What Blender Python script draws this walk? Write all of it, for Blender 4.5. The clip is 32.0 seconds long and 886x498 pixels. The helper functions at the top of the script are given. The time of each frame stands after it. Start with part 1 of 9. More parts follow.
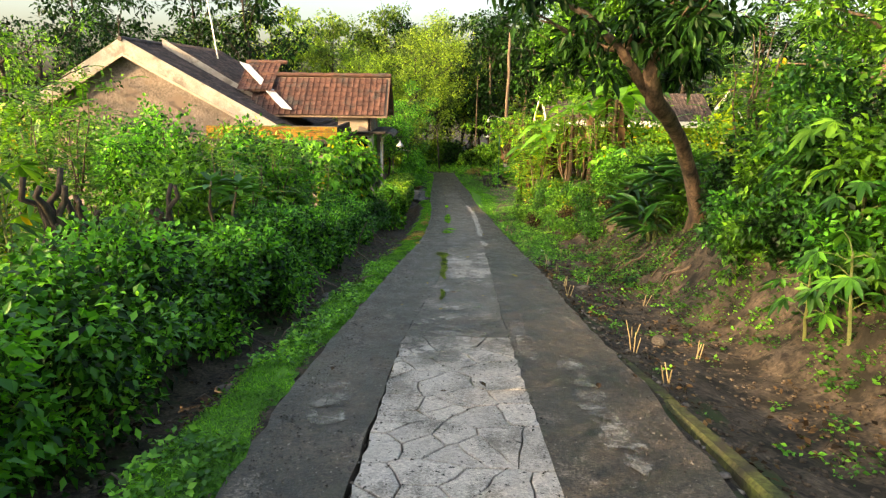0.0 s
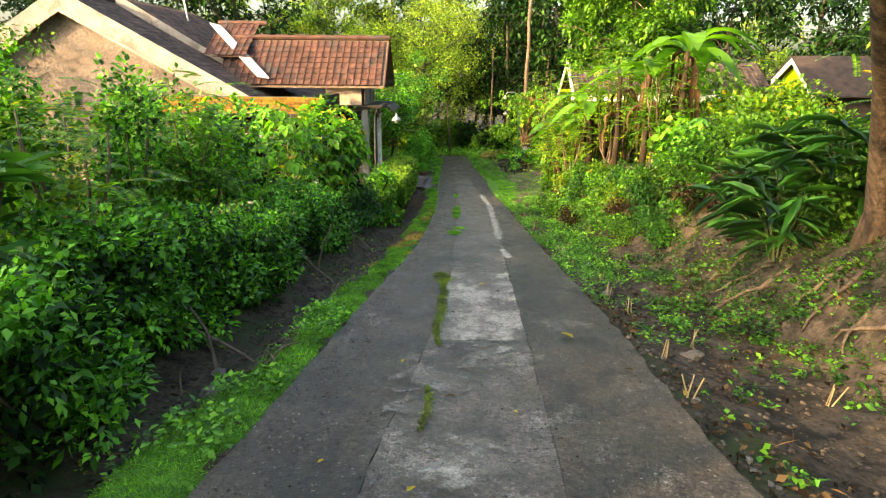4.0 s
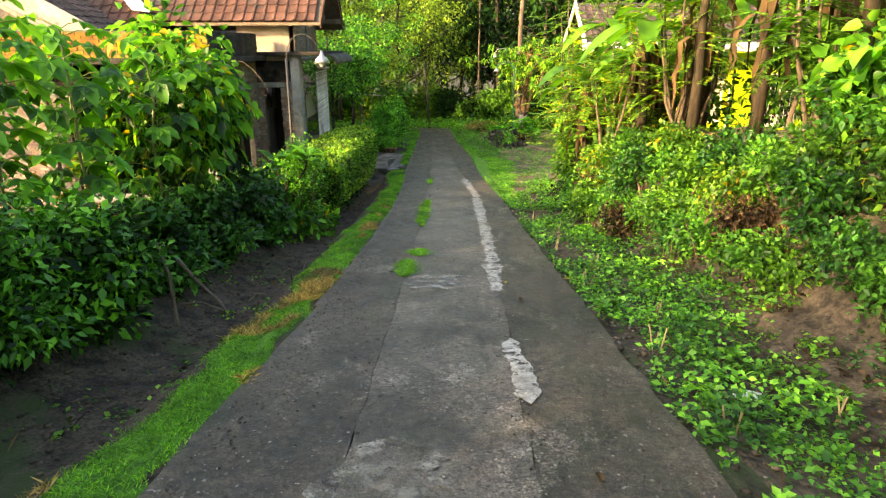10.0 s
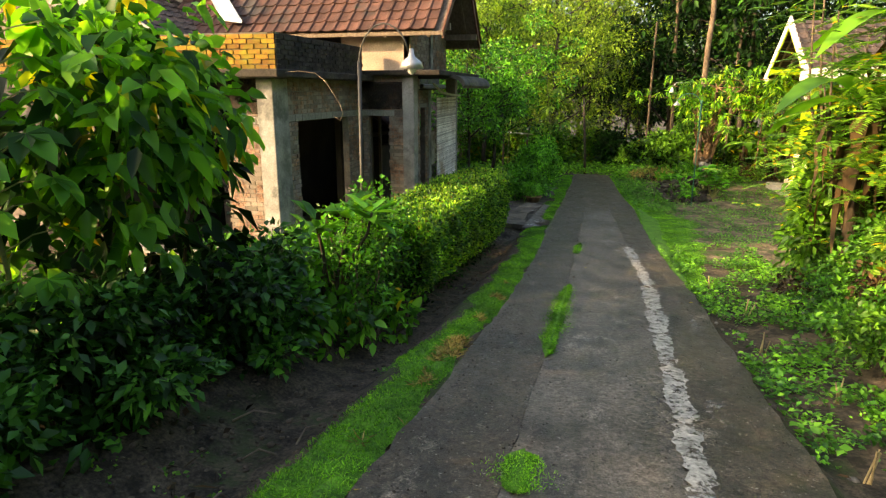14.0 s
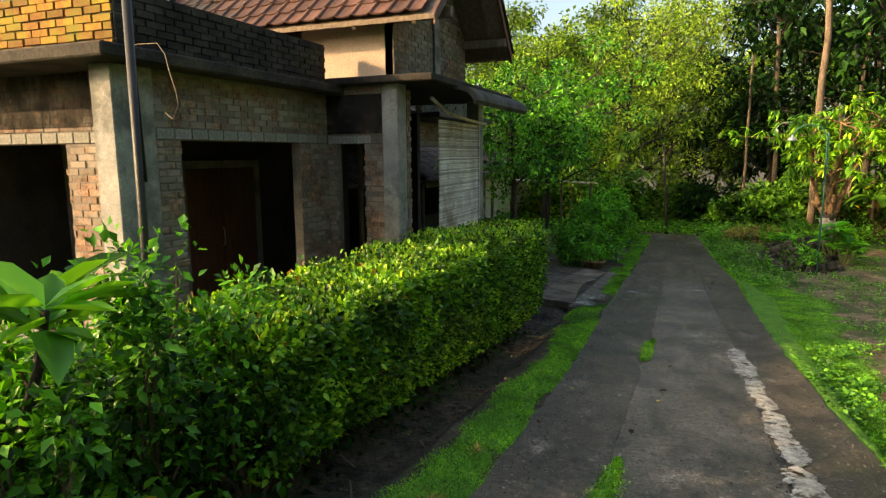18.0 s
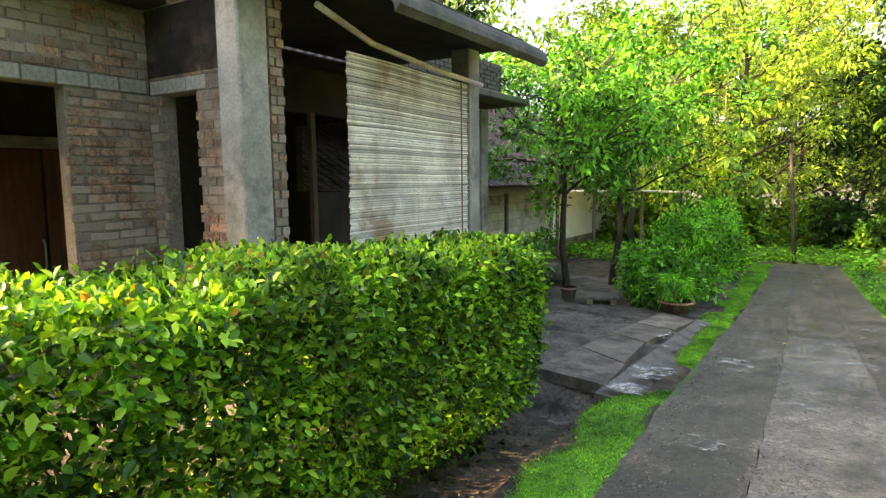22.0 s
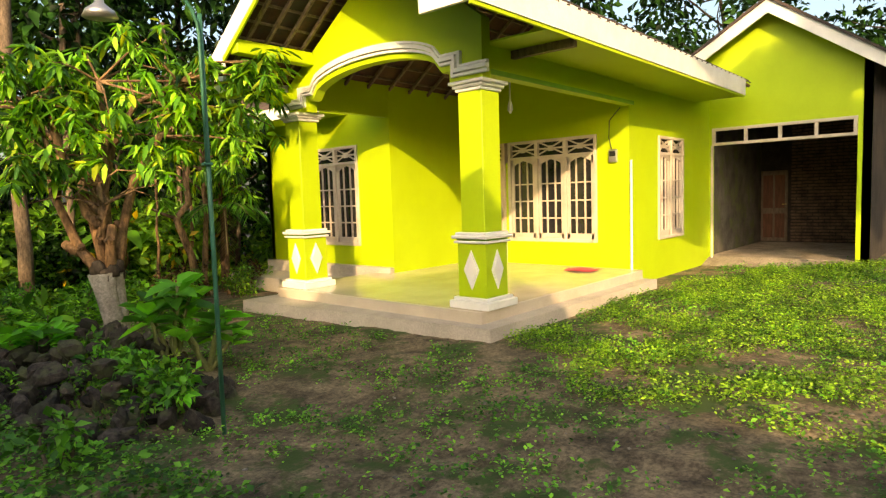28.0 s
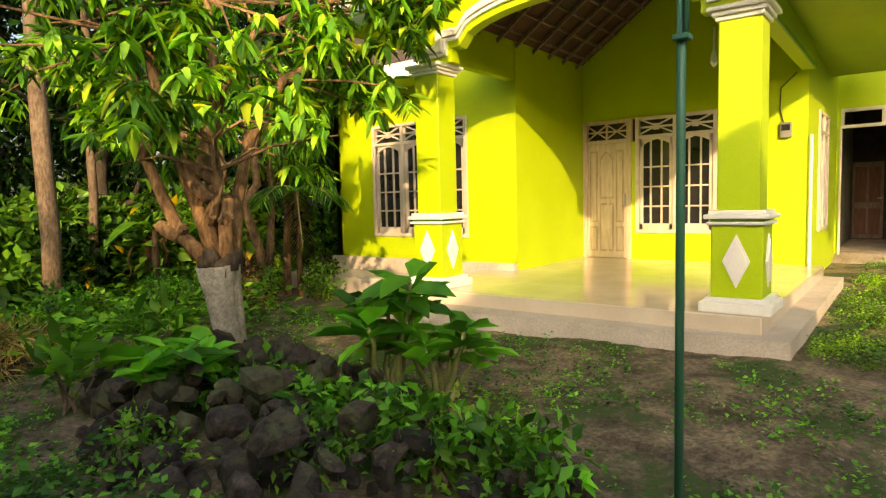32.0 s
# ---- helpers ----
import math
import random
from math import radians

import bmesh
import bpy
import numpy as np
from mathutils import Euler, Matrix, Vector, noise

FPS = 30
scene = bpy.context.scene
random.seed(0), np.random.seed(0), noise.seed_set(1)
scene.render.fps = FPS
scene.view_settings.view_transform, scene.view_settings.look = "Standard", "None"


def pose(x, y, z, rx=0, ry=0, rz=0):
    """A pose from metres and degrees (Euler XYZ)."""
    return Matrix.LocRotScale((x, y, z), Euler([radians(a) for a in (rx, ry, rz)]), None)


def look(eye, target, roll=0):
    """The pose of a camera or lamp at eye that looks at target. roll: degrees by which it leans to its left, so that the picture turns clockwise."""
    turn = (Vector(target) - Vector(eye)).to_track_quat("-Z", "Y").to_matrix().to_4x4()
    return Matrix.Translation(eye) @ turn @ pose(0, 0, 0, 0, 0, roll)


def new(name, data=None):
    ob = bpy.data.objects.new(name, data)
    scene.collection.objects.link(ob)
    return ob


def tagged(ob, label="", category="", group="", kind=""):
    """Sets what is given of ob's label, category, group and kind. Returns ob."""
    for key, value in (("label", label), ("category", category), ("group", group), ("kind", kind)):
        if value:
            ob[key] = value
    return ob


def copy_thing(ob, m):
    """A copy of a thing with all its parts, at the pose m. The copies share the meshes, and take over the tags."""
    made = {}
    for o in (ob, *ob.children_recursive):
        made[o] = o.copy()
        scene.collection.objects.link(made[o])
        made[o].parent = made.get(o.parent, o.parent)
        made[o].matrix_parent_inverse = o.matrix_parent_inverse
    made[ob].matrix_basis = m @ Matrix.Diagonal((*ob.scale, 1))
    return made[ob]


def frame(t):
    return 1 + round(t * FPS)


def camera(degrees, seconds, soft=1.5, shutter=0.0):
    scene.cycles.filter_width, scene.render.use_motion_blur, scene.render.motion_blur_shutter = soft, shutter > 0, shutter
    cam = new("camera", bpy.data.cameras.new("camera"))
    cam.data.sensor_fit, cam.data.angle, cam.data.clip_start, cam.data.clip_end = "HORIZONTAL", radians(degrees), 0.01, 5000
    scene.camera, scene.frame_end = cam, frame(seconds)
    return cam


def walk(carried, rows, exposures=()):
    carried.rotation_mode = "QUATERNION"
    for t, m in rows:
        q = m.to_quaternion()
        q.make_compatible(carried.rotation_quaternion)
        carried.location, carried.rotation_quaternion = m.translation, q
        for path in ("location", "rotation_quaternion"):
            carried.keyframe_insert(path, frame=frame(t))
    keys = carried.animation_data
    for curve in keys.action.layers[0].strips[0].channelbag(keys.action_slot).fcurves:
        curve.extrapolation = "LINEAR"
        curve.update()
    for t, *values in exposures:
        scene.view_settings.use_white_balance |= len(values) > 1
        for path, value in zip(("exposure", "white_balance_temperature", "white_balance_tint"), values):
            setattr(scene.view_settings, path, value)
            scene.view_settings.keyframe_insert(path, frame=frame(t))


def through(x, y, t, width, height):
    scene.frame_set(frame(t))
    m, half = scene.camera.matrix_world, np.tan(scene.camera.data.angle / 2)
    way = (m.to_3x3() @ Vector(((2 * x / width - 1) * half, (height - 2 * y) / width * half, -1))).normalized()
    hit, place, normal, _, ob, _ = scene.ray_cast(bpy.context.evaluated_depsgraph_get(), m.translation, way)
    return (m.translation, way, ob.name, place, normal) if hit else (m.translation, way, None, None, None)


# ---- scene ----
cam = camera(71.3, 32.0, soft=1.3)
METRES, EYE, TILT, LEAN, TURN = 33.0, 1.5, 0.0, 0.0, 0.0
ROWS = [
    (0.0, 0.0, 0.0, 0.0, 0.18, -14.78, -0.69),
    (0.5, -0.0007, 0.0158, -0.0023, 0.4, -14.92, -0.66),
    (1.0, -0.0, 0.0311, -0.0047, 0.6, -15.09, -0.62),
    (1.5, -0.0003, 0.0472, -0.0074, 0.78, -15.32, -0.64),
    (2.0, 0.0003, 0.0633, -0.0098, 0.98, -15.58, -0.63),
    (2.5, 0.0008, 0.0799, -0.0128, 1.11, -15.76, -0.59),
    (3.0, 0.0026, 0.0981, -0.0154, 1.29, -15.95, -0.58),
    (3.5, 0.004, 0.1145, -0.0179, 1.41, -16.06, -0.54),
    (5.5, 0.0081, 0.1795, -0.0301, 1.4, -16.36, -0.15),
    (6.0, 0.0094, 0.196, -0.0326, 1.35, -16.49, -0.08),
    (6.5, 0.01, 0.2109, -0.036, 1.22, -16.66, -0.03),
    (7.0, 0.0099, 0.2271, -0.0382, 1.09, -16.89, 0.0),
    (7.5, 0.0102, 0.2437, -0.0407, 0.88, -17.04, 0.04),
    (8.0, 0.0102, 0.2601, -0.0434, 0.7, -17.22, 0.05),
    (8.5, 0.0113, 0.2759, -0.0462, 0.55, -17.51, 0.08),
    (9.0, 0.0125, 0.2914, -0.0487, 0.4, -17.75, 0.06),
    (9.5, 0.0141, 0.3068, -0.0502, 0.34, -18.02, 0.07),
    (10.0, 0.0159, 0.3223, -0.0523, 0.27, -18.25, 0.13),
    (10.5, 0.0168, 0.3386, -0.0543, 0.27, -18.48, 0.15),
    (11.0, 0.018, 0.3543, -0.0563, 0.29, -18.76, 0.09),
    (11.5, 0.0179, 0.3705, -0.0584, 1.81, -19.78, 0.08),
    (12.0, 0.0184, 0.3847, -0.0593, 6.91, -19.39, 0.04),
    (12.5, 0.0177, 0.3994, -0.0611, 9.52, -17.99, -0.03),
    (13.0, 0.0176, 0.4152, -0.0632, 10.54, -17.25, -0.12),
    (13.5, 0.0168, 0.4312, -0.0657, 12.41, -16.15, -0.08),
    (14.0, 0.0154, 0.448, -0.0674, 14.71, -14.34, -0.07),
    (14.5, 0.0141, 0.464, -0.07, 16.36, -12.73, -0.06),
    (16.5, 0.0153, 0.5238, -0.0773, 19.97, -9.98, 0.35),
    (17.0, 0.0146, 0.5392, -0.08, 20.81, -9.47, 0.36),
    (17.5, 0.0158, 0.5532, -0.0822, 21.24, -9.12, 0.38),
    (18.0, 0.015, 0.5705, -0.0855, 22.0, -8.7, 0.45),
    (18.5, 0.0142, 0.5858, -0.0882, 25.41, -7.37, 0.52),
    (19.0, 0.0132, 0.6004, -0.0898, 27.73, -7.01, 0.52),
    (19.5, 0.0124, 0.6162, -0.0911, 29.72, -6.65, 0.54),
    (20.0, 0.0122, 0.6318, -0.0933, 30.21, -6.52, 0.59),
    (20.5, 0.0114, 0.6486, -0.0949, 30.69, -6.51, 0.65),
    (21.0, 0.0124, 0.6651, -0.097, 31.16, -6.51, 0.65),
    (21.5, 0.0117, 0.6817, -0.0991, 31.6, -6.56, 0.56),
    (22.0, 0.0121, 0.6976, -0.1011, 31.97, -6.29, 0.71),
    (22.5, 0.0117, 0.7149, -0.1032, 32.38, -6.23, 0.77),
    (23.0, 0.0127, 0.7304, -0.1046, 32.69, -6.15, 0.74),
    (23.5, 0.0128, 0.7457, -0.1058, 32.98, -5.99, 0.83),
    (24.0, 0.0135, 0.762, -0.1067, 33.08, -5.47, 0.95),
    (24.5, 0.0141, 0.7776, -0.1084, 26.22, -2.84, 1.18),
    (25.0, 0.0148, 0.7948, -0.1092, 16.34, -2.44, 1.32),
    (25.5, 0.0163, 0.8104, -0.1106, 5.91, -3.48, 1.48),
    (26.0, 0.0165, 0.8265, -0.1114, -6.15, -4.48, 1.49),
    (26.5, 0.0201, 0.8422, -0.1123, -21.06, -4.89, 1.68),
    (28.5, 0.0238, 0.9013, -0.114, -51.84, -4.49, 1.88),
    (29.0, 0.0245, 0.9149, -0.1156, -52.39, -4.34, 1.92),
    (29.5, 0.0231, 0.9291, -0.1172, -52.78, -4.29, 1.97),
    (30.0, 0.0241, 0.9417, -0.1181, -53.13, -4.3, 1.99),
    (30.5, 0.0254, 0.9527, -0.1184, -53.48, -4.31, 1.97),
    (31.0, 0.0241, 0.9647, -0.1189, -53.81, -4.26, 1.97),
    (31.5, 0.0225, 0.9763, -0.1204, -54.11, -4.24, 1.91),
    (32.0, 0.0184, 0.9885, -0.1217, -52.76, -4.43, 1.39),
]
walk(cam, [(t, pose(0, 0, EYE, TILT, LEAN, TURN) @ pose(METRES * x, METRES * y, METRES * z, 90 + pitch, roll, yaw)) for t, x, y, z, yaw, pitch, roll in ROWS],
     exposures=[(t, stops, 7900 if 22 < t < 27 else 7400, 17 if 19.3 < t < 26.2 else 9) for t, stops in ((0, 1.85), (2, 2.05), (6, 2.2), (10, 2.3), (12, 2.25), (13, 2.1), (14, 1.8), (16.5, 1.1), (17.6, 1.25), (18.6, 2.15), (19.2, 2.5), (20.5, 3.0), (21.5, 3.15), (23, 3.35), (24, 3.15), (25, 2.35), (26, 1.9), (26.5, 1.6), (28, 1.28), (32, 1.28))])

# ---- light: low morning sun from behind the start, hazy sky ----
SUN_WAY = Vector((1.0, 0.72, -0.435)).normalized()
world = bpy.data.worlds.new("sky")
scene.world = world
world.use_nodes = True
wn = world.node_tree
sky = wn.nodes.new("ShaderNodeTexSky")
sky.sky_type, sky.sun_disc = "NISHITA", False
sky.sun_elevation, sky.sun_rotation = math.asin(-SUN_WAY.z), math.atan2(-SUN_WAY.x, -SUN_WAY.y) % (2 * math.pi)
sky.air_density, sky.dust_density, sky.ozone_density = 1.0, 5.0, 1.0
wn.nodes["Background"].inputs["Strength"].default_value = 0.15
wn.links.new(sky.outputs["Color"], wn.nodes["Background"].inputs["Color"])
sun = new("sun", bpy.data.lights.new("sun", "SUN"))
sun.data.energy, sun.data.angle, sun.data.color = 2.75, radians(0.6), (1.0, 0.7, 0.38)
sun.matrix_world = look((0, 0, 30), Vector((0, 0, 30)) + SUN_WAY)


# ---- materials ----
def nodes_of(m):
    m.use_nodes = True
    n = m.node_tree
    return n, n.nodes["Principled BSDF"]


def ramp(n, fac, stops):
    r = n.nodes.new("ShaderNodeValToRGB")
    while len(r.color_ramp.elements) < len(stops):
        r.color_ramp.elements.new(0.5)
    for e, (p, c) in zip(r.color_ramp.elements, stops):
        e.position, e.color = p, (*c, 1)
    n.links.new(fac, r.inputs[0])
    return r.outputs[0]


def noise_tex(n, scale, detail=4, rough=0.6, stretch=None, at="Object"):
    tc = n.nodes.new("ShaderNodeTexCoord")
    t = n.nodes.new("ShaderNodeTexNoise")
    t.inputs["Scale"].default_value, t.inputs["Detail"].default_value, t.inputs["Roughness"].default_value = scale, detail, rough
    src = n.nodes.new("ShaderNodeNewGeometry").outputs["Position"] if at == "Position" else tc.outputs[at]
    if stretch:
        mp = n.nodes.new("ShaderNodeMapping")
        mp.inputs["Scale"].default_value = stretch
        n.links.new(src, mp.inputs[0])
        src = mp.outputs[0]
    n.links.new(src, t.inputs["Vector"])
    return t.outputs[0]


def mixc(n, fac, a, b, mode="MIX"):
    x = n.nodes.new("ShaderNodeMix")
    x.data_type, x.blend_type = "RGBA", mode
    for sock, v in ((x.inputs[0], fac), (x.inputs[6], a), (x.inputs[7], b)):
        if isinstance(v, (float, int)):
            sock.default_value = v
        elif isinstance(v, tuple):
            sock.default_value = (*v, 1)
        else:
            n.links.new(v, sock)
    return x.outputs[2]


def calc(n, op, a, b=0.0):
    x = n.nodes.new("ShaderNodeMath")
    x.operation = op
    for sock, v in zip(x.inputs, (a, b)):
        if isinstance(v, (float, int)):
            sock.default_value = v
        else:
            n.links.new(v, sock)
    return x.outputs[0]


def bump(n, b, height, strength, dist=0.02):
    x = n.nodes.new("ShaderNodeBump")
    x.inputs["Strength"].default_value, x.inputs["Distance"].default_value = strength, dist
    n.links.new(height, x.inputs["Height"])
    n.links.new(x.outputs[0], b.inputs["Normal"])


def mat(name, c1, c2, scale=4.0, rough=0.8, fine=60.0, relief=0.3, metal=0.0, rand=0.0, spec=0.4, stretch=None, stain=None, stain_scale=1.2, stain_at=(0.5, 0.62), at="Object"):
    """Two-tone surface: broad blotches, fine grain, an optional stain colour, tone varied from piece to piece."""
    m = bpy.data.materials.new(name)
    n, b = nodes_of(m)
    big, small = noise_tex(n, scale, 5, 0.65, stretch, at), noise_tex(n, fine, 3, 0.7, stretch, at)
    col = ramp(n, big, [(0.36, c1), (0.64, c2)])
    gs = 0.05 if relief < 0.15 else 0.06 + 0.36 * min(relief, 1.0)
    grain = ramp(n, small, [(0.36, (1 - gs,) * 3), (0.64, (1 + gs,) * 3)])
    col = mixc(n, 1.0, col, grain, "MULTIPLY")
    if stain:
        mask = ramp(n, noise_tex(n, stain_scale, 6, 0.7, None, at), [(stain_at[0], (0, 0, 0)), (stain_at[1], (1, 1, 1))])
        col = mixc(n, mask, col, stain)
    if rand:
        oi = n.nodes.new("ShaderNodeObjectInfo")
        g = n.nodes.new("ShaderNodeNewGeometry")
        tone = calc(n, "FRACT", calc(n, "ADD", oi.outputs["Random"], g.outputs["Random Per Island"]))
        col = mixc(n, 1.0, col, ramp(n, tone, [(0.0, (1 - rand,) * 3), (1.0, (1 + rand,) * 3)]), "MULTIPLY")
    n.links.new(col, b.inputs["Base Color"])
    b.inputs["Roughness"].default_value, b.inputs["Metallic"].default_value = rough, metal
    b.inputs["Specular IOR Level"].default_value = spec
    if relief:
        bump(n, b, calc(n, "ADD", calc(n, "MULTIPLY", big, 0.6), calc(n, "MULTIPLY", small, 0.4)), relief)
    return m


def leaf_mat(name, dark, mid, light, odd=None, rough=0.45, through=0.35):
    """Foliage: tone differs from leaf to leaf, light passes the blade."""
    m = bpy.data.materials.new(name)
    n, b = nodes_of(m)
    g = n.nodes.new("ShaderNodeNewGeometry")
    dark, mid, light = [(c[0], c[1], max(c[2], 0.1 * c[1])) for c in (dark, mid, light)]
    dark, light = tuple(c * 0.42 for c in dark), tuple(min(c * 1.24, 0.75) for c in light)
    stops = [(0.0, dark), (0.5, mid), (0.93 if odd else 1.0, light)] + ([(0.955, odd)] if odd else [])
    col = ramp(n, g.outputs["Random Per Island"], stops)
    oi = n.nodes.new("ShaderNodeObjectInfo")
    col = mixc(n, 1.0, col, ramp(n, oi.outputs["Random"], [(0, (0.8, 0.85, 0.8)), (1, (1.15, 1.1, 1.1))]), "MULTIPLY")
    # broad blotches put cool shade and warm light into the leaf colour
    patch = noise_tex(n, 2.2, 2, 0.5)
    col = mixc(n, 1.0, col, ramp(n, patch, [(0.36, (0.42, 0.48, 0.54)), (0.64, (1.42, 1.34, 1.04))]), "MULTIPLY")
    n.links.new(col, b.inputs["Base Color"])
    b.inputs["Roughness"].default_value, b.inputs["Specular IOR Level"].default_value = rough, 0.34 if mid[1] > 0.08 else 0.12
    tr = n.nodes.new("ShaderNodeBsdfTranslucent")
    n.links.new(mixc(n, 1.0, col, (1.5, 1.5, 0.7), "MULTIPLY"), tr.inputs[0])
    mx = n.nodes.new("ShaderNodeMixShader")
    mx.inputs[0].default_value = through
    out = n.nodes["Material Output"]
    n.links.new(b.outputs[0], mx.inputs[1])
    n.links.new(tr.outputs[0], mx.inputs[2])
    n.links.new(mx.outputs[0], out.inputs[0])
    return m


def road_mat(name, c1, c2, worn, at, speck=1.0):
    """Old cast concrete: damp dark blotches, pale worn places, grit and fine streaks along the lane."""
    m = bpy.data.materials.new(name)
    n, b = nodes_of(m)
    big, mid_, grit = noise_tex(n, 0.9, 6, 0.7), noise_tex(n, 5.0, 6, 0.75, (1.0, 0.55, 1.0)), noise_tex(n, 75, 3, 0.8)
    pits = noise_tex(n, 24, 4, 0.8)
    col = ramp(n, calc(n, "ADD", calc(n, "MULTIPLY", big, 0.5), calc(n, "MULTIPLY", mid_, 0.5)), [(0.42, c1), (0.58, c2)])
    mask = ramp(n, calc(n, "ADD", calc(n, "MULTIPLY", noise_tex(n, 2.0, 7, 0.75, (1.0, 0.6, 1.0)), 0.75), calc(n, "MULTIPLY", grit, 0.25)), [(at[0], (0, 0, 0)), (at[1], (1, 1, 1))])
    col = mixc(n, mask, col, worn)
    col = mixc(n, 1.0, col, ramp(n, grit, [(0.36, (1 - 0.42 * speck,) * 3), (0.64, (1 + 0.42 * speck,) * 3)]), "MULTIPLY")
    col = mixc(n, 1.0, col, ramp(n, pits, [(0.38, (1 - 0.42 * speck,) * 3), (0.62, (1 + 0.32 * speck,) * 3)]), "MULTIPLY")
    col = mixc(n, ramp(n, noise_tex(n, 32, 2, 0.5), [(0.66, (0, 0, 0)), (0.7, (1, 1, 1))]), col, (0.02, 0.017, 0.012))
    col = mixc(n, ramp(n, noise_tex(n, 38, 2, 0.5), [(0.69, (0, 0, 0)), (0.72, (1, 1, 1))]), col, (0.3, 0.28, 0.24))
    moss = ramp(n, noise_tex(n, 1.6, 5, 0.7), [(0.58, (0, 0, 0)), (0.72, (1, 1, 1))])
    col = mixc(n, calc(n, "MULTIPLY", moss, 0.5), col, (0.05, 0.055, 0.02))
    oi = n.nodes.new("ShaderNodeObjectInfo")
    col = mixc(n, 1.0, col, ramp(n, oi.outputs["Random"], [(0, (0.88, 0.88, 0.88)), (1, (1.12, 1.12, 1.12))]), "MULTIPLY")
    n.links.new(col, b.inputs["Base Color"])
    n.links.new(ramp(n, mid_, [(0.35, (0.3, 0.3, 0.3)), (0.65, (0.68, 0.68, 0.68))]), b.inputs["Roughness"])
    bump(n, b, calc(n, "ADD", calc(n, "MULTIPLY", pits, 0.6), calc(n, "MULTIPLY", grit, 0.4)), 0.8, 0.015)
    return m


M = {}
M["soil"] = mat("soil", (0.02, 0.0155, 0.011), (0.1, 0.076, 0.052), 5.0, 0.95, 40, 1.0, stain=(0.045, 0.065, 0.02), stain_scale=0.9, stain_at=(0.52, 0.62))
M["bank"] = mat("bank_earth", (0.026, 0.02, 0.014), (0.15, 0.113, 0.077), 6.0, 0.95, 22, 1.0, stain=(0.02, 0.017, 0.011), stain_scale=3.0, stain_at=(0.5, 0.58))
M["concrete"] = road_mat("road_concrete", (0.034, 0.027, 0.019), (0.105, 0.084, 0.06), (0.28, 0.24, 0.195), (0.56, 0.67), 1.2)
M["pale"] = road_mat("pale_concrete", (0.07, 0.06, 0.048), (0.185, 0.166, 0.138), (0.44, 0.4, 0.35), (0.47, 0.56), 0.8)
M["broken"] = road_mat("broken_pale_concrete", (0.12, 0.103, 0.081), (0.31, 0.28, 0.24), (0.52, 0.48, 0.43), (0.42, 0.52), 0.55)
M["mid"] = road_mat("worn_concrete", (0.058, 0.049, 0.038), (0.17, 0.147, 0.12), (0.33, 0.295, 0.25), (0.55, 0.65), 1.15)
M["smear"] = mat("thin_cement_smear", (0.22, 0.215, 0.195), (0.52, 0.51, 0.48), 12, 0.6, 60, 0.4)
n_, b_ = nodes_of(M["smear"])
n_.links.new(ramp(n_, noise_tex(n_, 11, 8, 0.78), [(0.41, (0, 0, 0)), (0.48, (1, 1, 1))]), b_.inputs["Alpha"])
M["splash"] = mat("thin_lime_splash", (0.2, 0.195, 0.18), (0.5, 0.49, 0.46), 12, 0.6, 60, 0.4)
n_, b_ = nodes_of(M["splash"])
n_.links.new(ramp(n_, noise_tex(n_, 7, 9, 0.8), [(0.48, (0, 0, 0)), (0.6, (1, 1, 1))]), b_.inputs["Alpha"])
M["slab"] = mat("apron_concrete", (0.10, 0.09, 0.078), (0.2, 0.18, 0.155), 1.4, 0.85, 40, 0.5, stain=(0.05, 0.05, 0.042), stain_scale=1.1)
M["cement"] = mat("grey_cement", (0.2, 0.2, 0.188), (0.35, 0.34, 0.32), 2.5, 0.85, 50, 0.3, stain=(0.12, 0.12, 0.11), stain_scale=1.5)
M["darkcement"] = mat("weathered_cement", (0.05, 0.048, 0.042), (0.13, 0.12, 0.105), 2.0, 0.9, 40, 0.5, stain=(0.09, 0.11, 0.04), stain_scale=1.2)
M["yardsoil"] = mat("bare_yard_earth", (0.06, 0.046, 0.03), (0.25, 0.19, 0.12), 3.5, 0.95, 30, 1.0, stain=(0.05, 0.085, 0.02), stain_scale=1.6, stain_at=(0.5, 0.58))
M["turf"] = mat("mossy_turf", (0.04, 0.13, 0.01), (0.105, 0.29, 0.016), 9.0, 0.9, 70, 1.0)
M["yarddirt"] = mat("grey_yard_dirt", (0.06, 0.053, 0.044), (0.15, 0.131, 0.108), 2.2, 0.95, 34, 1.0, stain=(0.025, 0.024, 0.02), stain_scale=1.3)
M["splashed"] = mat("lime_splashed_cement", (0.065, 0.06, 0.051), (0.15, 0.138, 0.117), 3.0, 0.85, 40, 0.5, stain=(0.42, 0.41, 0.38), stain_scale=3.2, stain_at=(0.58, 0.68))
M["culvert"] = mat("culvert_slab", (0.1, 0.083, 0.065), (0.22, 0.187, 0.15), 3.0, 0.9, 40, 0.6, rand=0.15, stain=(0.07, 0.062, 0.05), stain_scale=2.0)
M["mortar"] = mat("mortar", (0.12, 0.1, 0.083), (0.215, 0.185, 0.155), 4, 0.95, 60, 0.6)
M["brick"] = mat("brick", (0.14, 0.088, 0.063), (0.31, 0.178, 0.115), 9, 0.95, 38, 1.0, rand=0.3, stain=(0.24, 0.205, 0.17), stain_scale=3.4, stain_at=(0.43, 0.55), at="Position")
M["lintel"] = mat("grey_green_block", (0.19, 0.187, 0.165), (0.3, 0.29, 0.258), 3, 0.9, 45, 0.4, rand=0.12)
